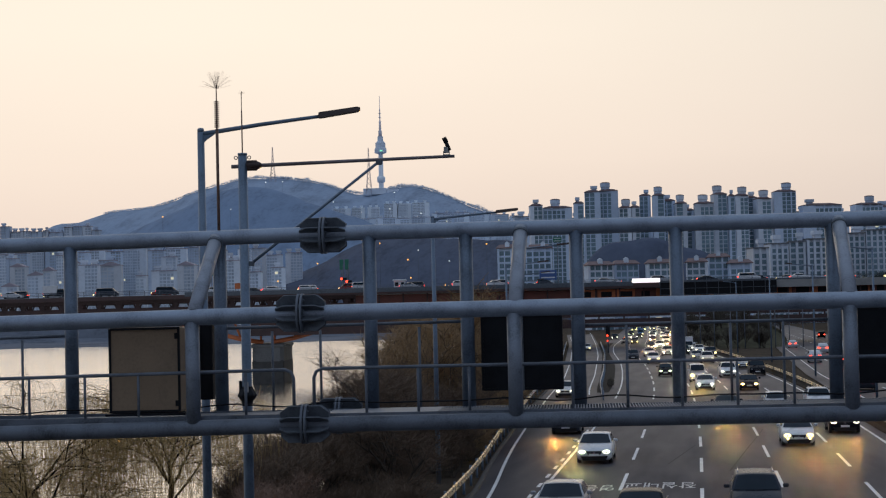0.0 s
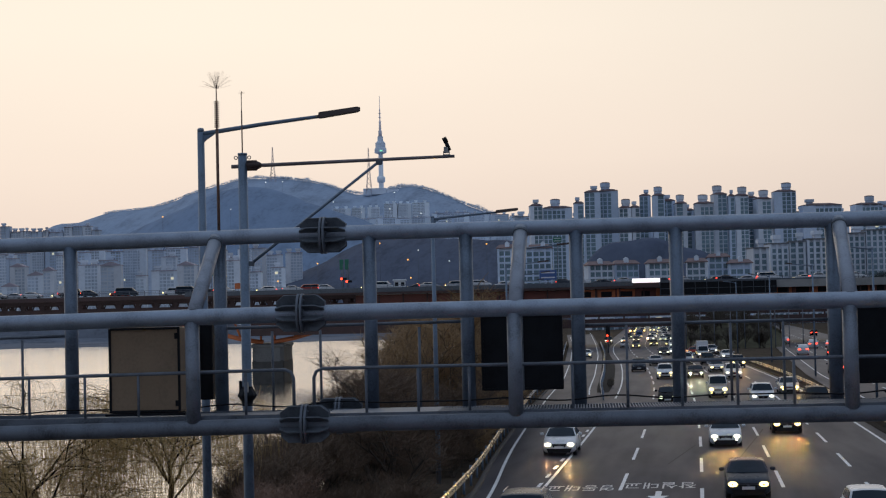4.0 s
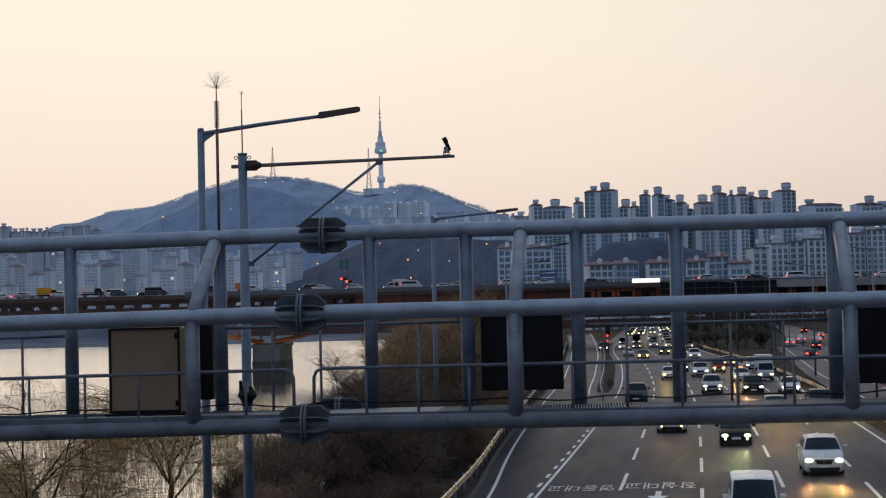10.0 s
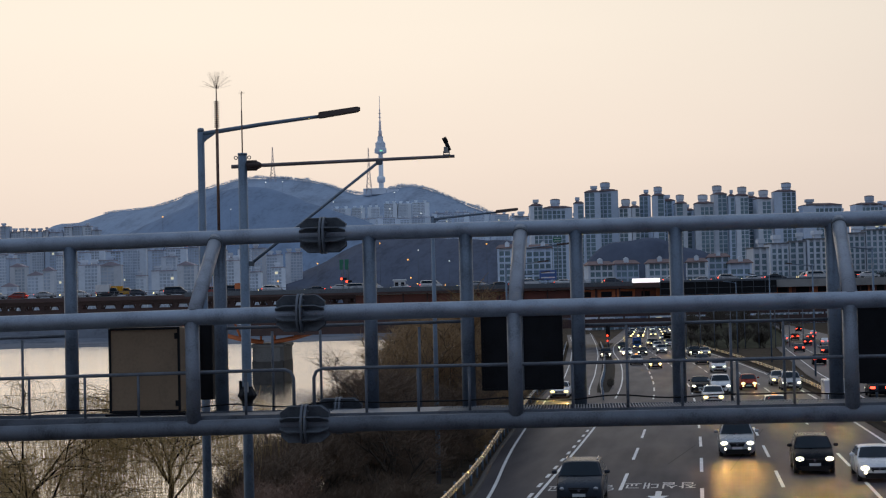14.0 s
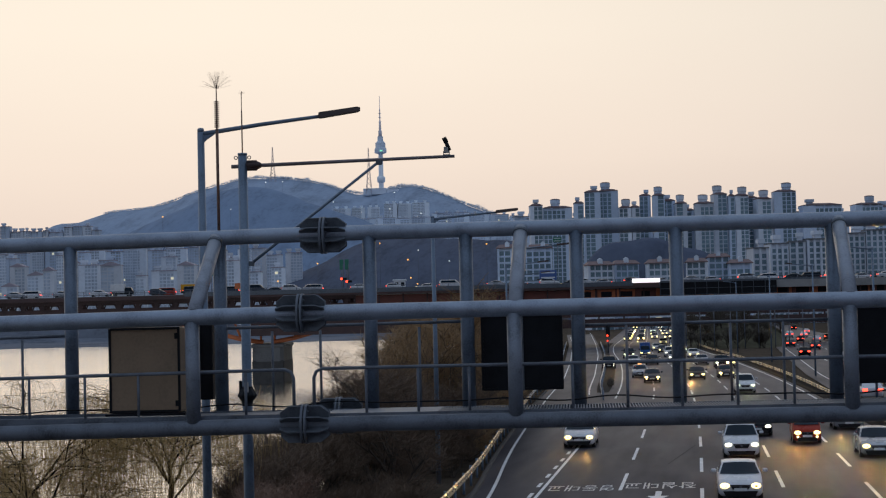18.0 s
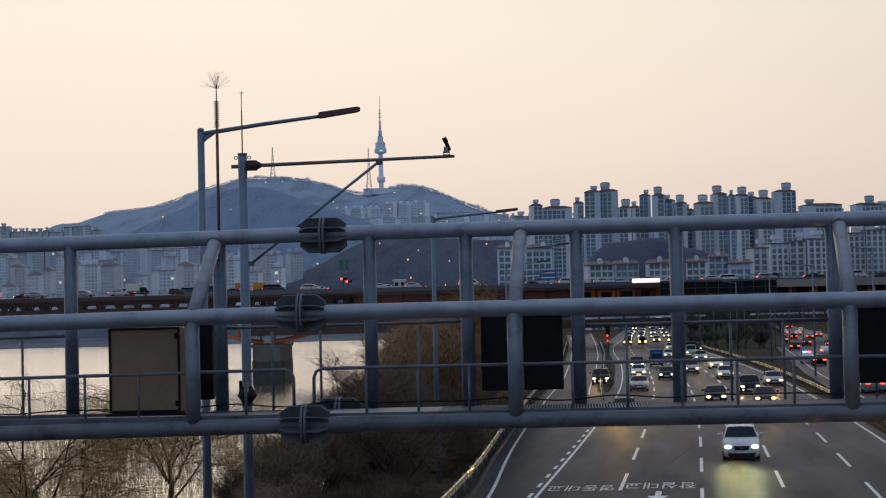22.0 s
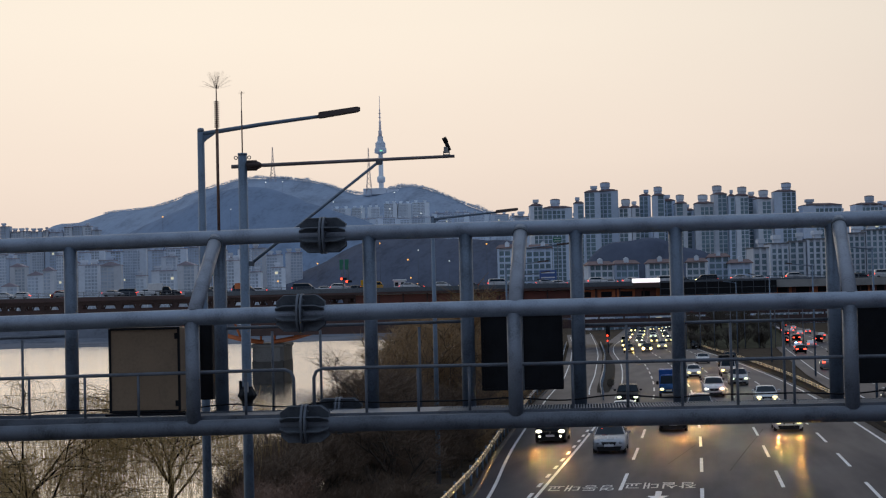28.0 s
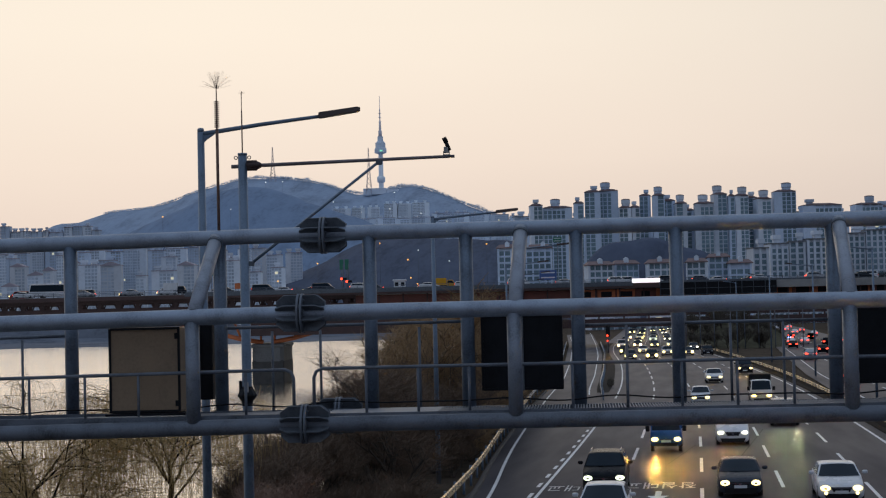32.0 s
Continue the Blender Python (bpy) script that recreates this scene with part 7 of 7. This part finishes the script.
    drive("suv", "white", "cool", "", [(8, 243.6, 2.27), (9, 223.5, 2.00), (10, 208.2, 1.90), (11, 197.9, 2.10), (12, 190.1, 2.24), (13, 176.3, 2.38), (14, 166.7, 2.43), (17, 112.2, 2.29), (18, 95.1, 1.92), (19, 76.9, 1.79)])
    drive("sedan", "white", "warm", "taxi", [(9, 204.9, 4.75), (10, 191.5, 5.55), (11, 177.6, 5.43), (12, 164.4, 5.56), (17, 65.5, 5.18)])
    drive("hatch", "red", "warm", "fog", [(10, 220.0, 4.58), (11, 205.2, 4.19), (12, 193.4, 4.95), (13, 180.3, 5.30), (14, 172.6, 5.23), (17, 120.1, 6.10), (18, 104.4, 5.82), (19, 84.8, 5.52), (20, 64.7, 5.21)])
    drive("sedan", "white", "warm", "", [(7, 223.5, -1.54), (8, 215.4, -1.29), (10, 201.5, -1.75), (11, 200.2, 0.83), (12, 179.8, 0.33), (13, 164.0, 0.84), (17, 91.0, 1.37), (18, 74.6, 1.38)])
    drive("sedan", "silver", "warm", "", [(12, 214.2, 7.89), (13, 199.6, 8.57), (14, 181.4, 8.76), (17, 116.5, 9.05), (18, 94.4, 8.77)])
    drive("sedan", "black", "cool", "", [(14, 169.7, 0.67), (18, 111.0, 3.28), (19, 95.1, 3.88), (20, 76.6, 4.54)])
    drive("sedan", "grey", "warm", "fog", [(14, 241.9, -2.62), (17, 210.6, -2.59), (18, 194.5, -3.79), (19, 180.7, -4.94), (20, 165.1, -5.11), (23, 110.4, -5.52), (24, 88.1, -5.45), (25, 65.4, -5.48)])
    drive("suv", "silver", "cool", "", [(19, 100.8, 9.08)])
    drive("suv", "white", "xenon", "", [(17, 180.5, 4.76), (18, 167.0, 4.65), (21, 114.8, 2.42), (22, 93.7, 1.88), (23, 74.6, 1.61)])
    drive("sedan", "grey", "warm", "fog", [(17, 216.0, 4.56), (18, 203.3, 4.53), (19, 190.5, 4.55), (20, 176.4, 5.10), (21, 161.3, 5.22), (24, 107.2, 5.37), (25, 85.8, 5.27)])
    drive("sedan", "black", "warm", "", [(17, 217.8, 1.42), (18, 200.0, 1.20), (19, 190.5, 1.37), (20, 179.3, 1.38), (21, 164.9, 1.42), (24, 115.5, 1.59), (25, 98.2, 1.52)])
    drive("sedan", "silver", "off", "taxi", [(17, 221.3, -4.92), (18, 210.0, -5.03), (19, 203.1, -4.95), (20, 195.0, -4.82), (21, 186.2, -4.95), (22, 174.4, -5.12), (23, 163.0, -5.11), (28, 99.3, -5.12), (29, 84.7, -5.12), (30, 73.1, -5.32)])
    drive("sedan", "white", "warm", "", [(13, 177.4, -12.40), (14, 163.4, -12.18), (18, 103.8, -7.05), (19, 85.8, -6.26), (20, 66.3, -6.67)])
    drive("suv", "black", "cool", "fog", [(19, 219.5, 5.43), (20, 198.3, 4.57), (21, 177.7, 5.11), (22, 164.6, 4.97), (25, 107.2, 5.34)])
    drive("sedan", "silver", "warm", "", [(20, 214.3, 7.70), (21, 199.8, 8.10), (22, 180.3, 8.13), (23, 162.2, 8.25)])
    drive("sedan", "black", "cool", "", [(20, 230.3, -2.43), (21, 215.9, -2.22), (22, 201.7, -2.12), (23, 192.4, -2.56), (24, 181.0, -2.51), (25, 167.5, -2.48), (28, 116.3, -1.82), (29, 99.5, -1.71), (30, 82.9, -1.82), (31, 65.1, -1.95)])
    drive("sedan", "white", "cool", "", [(21, 221.5, -5.19), (22, 211.9, -5.15), (23, 199.9, -5.22), (24, 187.8, -5.47), (25, 174.6, -5.45), (29, 108.9, -5.31), (30, 93.0, -5.22), (31, 78.8, -4.65), (32, 65.3, -3.68)])
    drive("sedan", "white", "warm", "", [(23, 192.2, 4.23), (24, 183.5, 4.22), (25, 165.8, 4.86), (28, 114.7, 5.34), (29, 96.4, 5.23), (30, 76.1, 5.47)])
    drive("sedan", "white", "warm", "fog", [(25, 191.8, 5.09), (30, 111.5, 5.48), (31, 92.1, 5.31), (32, 73.2, 5.26)])
    drive("suv", "black", "xenon", "fog", [(25, 195.2, -5.25), (30, 113.9, -5.57), (31, 95.5, -5.19), (32, 77.5, -4.26)])
    drive("suv", "black", "cool", "fog", [(28, 107.7, -9.00), (29, 92.4, -8.04), (30, 79.1, -7.47), (31, 68.1, -6.74)])
    drive("truck", "blue", "warm", "cover", [(28, 162.0, -2.31), (31, 116.3, -2.03), (32, 99.9, -2.03)])
    drive("suv", "silver", "xenon", "", [(28, 183.2, 4.83), (29, 169.1, 5.00), (32, 120.2, 5.41)])
    drive("hatch", "white", "warm", "", [(28, 205.1, 1.01), (29, 189.3, 0.91), (30, 174.6, 0.58), (31, 162.1, 0.26)])
    drive("truck", "white", "warm", "cover", [(28, 208.3, 5.00), (29, 190.4, 4.72), (30, 171.6, 4.85), (31, 162.4, 5.07)])
    drive("suv", "black", "warm", "", [(31, 222.1, 7.85), (32, 214.5, 7.32)])
    drive("suv", "silver", "cool", "", [(22, 217.9, 1.22), (23, 205.0, 1.26), (24, 193.6, 1.26), (25, 182.1, 1.23), (29, 109.3, -0.22), (30, 89.4, 0.96), (31, 69.4, 1.48)])
    drive("sedan", "grey", "warm", "", [(28, 171.6, 1.84), (30, 111.3, 1.65), (31, 92.0, 1.42), (32, 75.8, 1.41)])
    drive("suv", "white", "cool", "", [(32, 104.3, 1.66)])
    drive("sedan", "white", "warm", "", [(31, 210.7, 3.96), (32, 191.4, 2.71)])
    # traffic still far off at the end
    rnd = random.Random(9)
    for u, places in ((-5.3, (283, 320, 371, 411, 446, 497, 602, 700)), (-1.9, (284, 326, 384, 429, 470, 507, 570, 675)), (1.6, (307, 378, 448, 489, 558, 645)), (5.1, (307, 380, 454, 491, 577, 667)), (8.3, (306, 347, 402, 438, 515, 617, 699))):
        for s in places:
            kind = rnd.choice(("sedan", "sedan", "suv", "suv", "hatch", "minivan"))
            colour = rnd.choice(("white", "black", "silver", "black", "grey", "grey"))
            lights = rnd.choice(("warm", "high", "warm", "xenon", "cool", "off"))
            drive(kind, colour, lights, "stream", [(0, s + 32 * 12.5, u), (16, s + 16 * 12.8, u), (32, s, u)])
    # traffic going away beyond the median, with glowing tail lights
    for u, first, gap, speed in ((15.6, -160, 84, 10.5), (19.1, -125, 72, 9.0), (22.6, -150, 78, 8.5), (26.1, -100, 90, 9.5)):
        for k in range(7):
            s = first + gap * k + rnd.uniform(-9, 9)
            leave(rnd.choice(("sedan", "suv", "sedan", "hatch")), rnd.choice(("white", "silver", "black", "grey", "white")), "", [(0, s, u), (16, s + 16 * speed, u), (32, s + 32 * speed, u)])
    leave("sedan", "white", "police", [(0, -99, 15.2), (18, 153, 14.6), (19, 200, 13.3), (20, 220, 13.5), (21, 237, 14.1), (23, 265, 14.8), (25, 286, 15.6), (28, 321, 15.7), (31, 364, 16.2)])
    # slow traffic on the bridge
    for k in range(22):
        cross(rnd.choice(("sedan", "sedan", "suv", "hatch", "minivan")), rnd.choice(("white", "silver", "black", "grey", "white", "silver")), -140 + 11.0 * k + rnd.uniform(-2.5, 2.5), 3.0, 1.1, 1)
    for k in range(25):
        cross(rnd.choice(("sedan", "sedan", "suv", "minivan")), rnd.choice(("white", "silver", "black", "grey", "red")), -100 + 11.4 * k + rnd.uniform(-2.5, 2.5), 16.0, 2.4, -1)
    cross("bus", "white", -441.0, 6.6, 11.0, 1)
    cross("truck", "yellow", -131.2, 6.6, 4.1, 1, "cover")
    cross("truck", "black", -88.0, 3.0, 0.85, 1, "box")


motions()
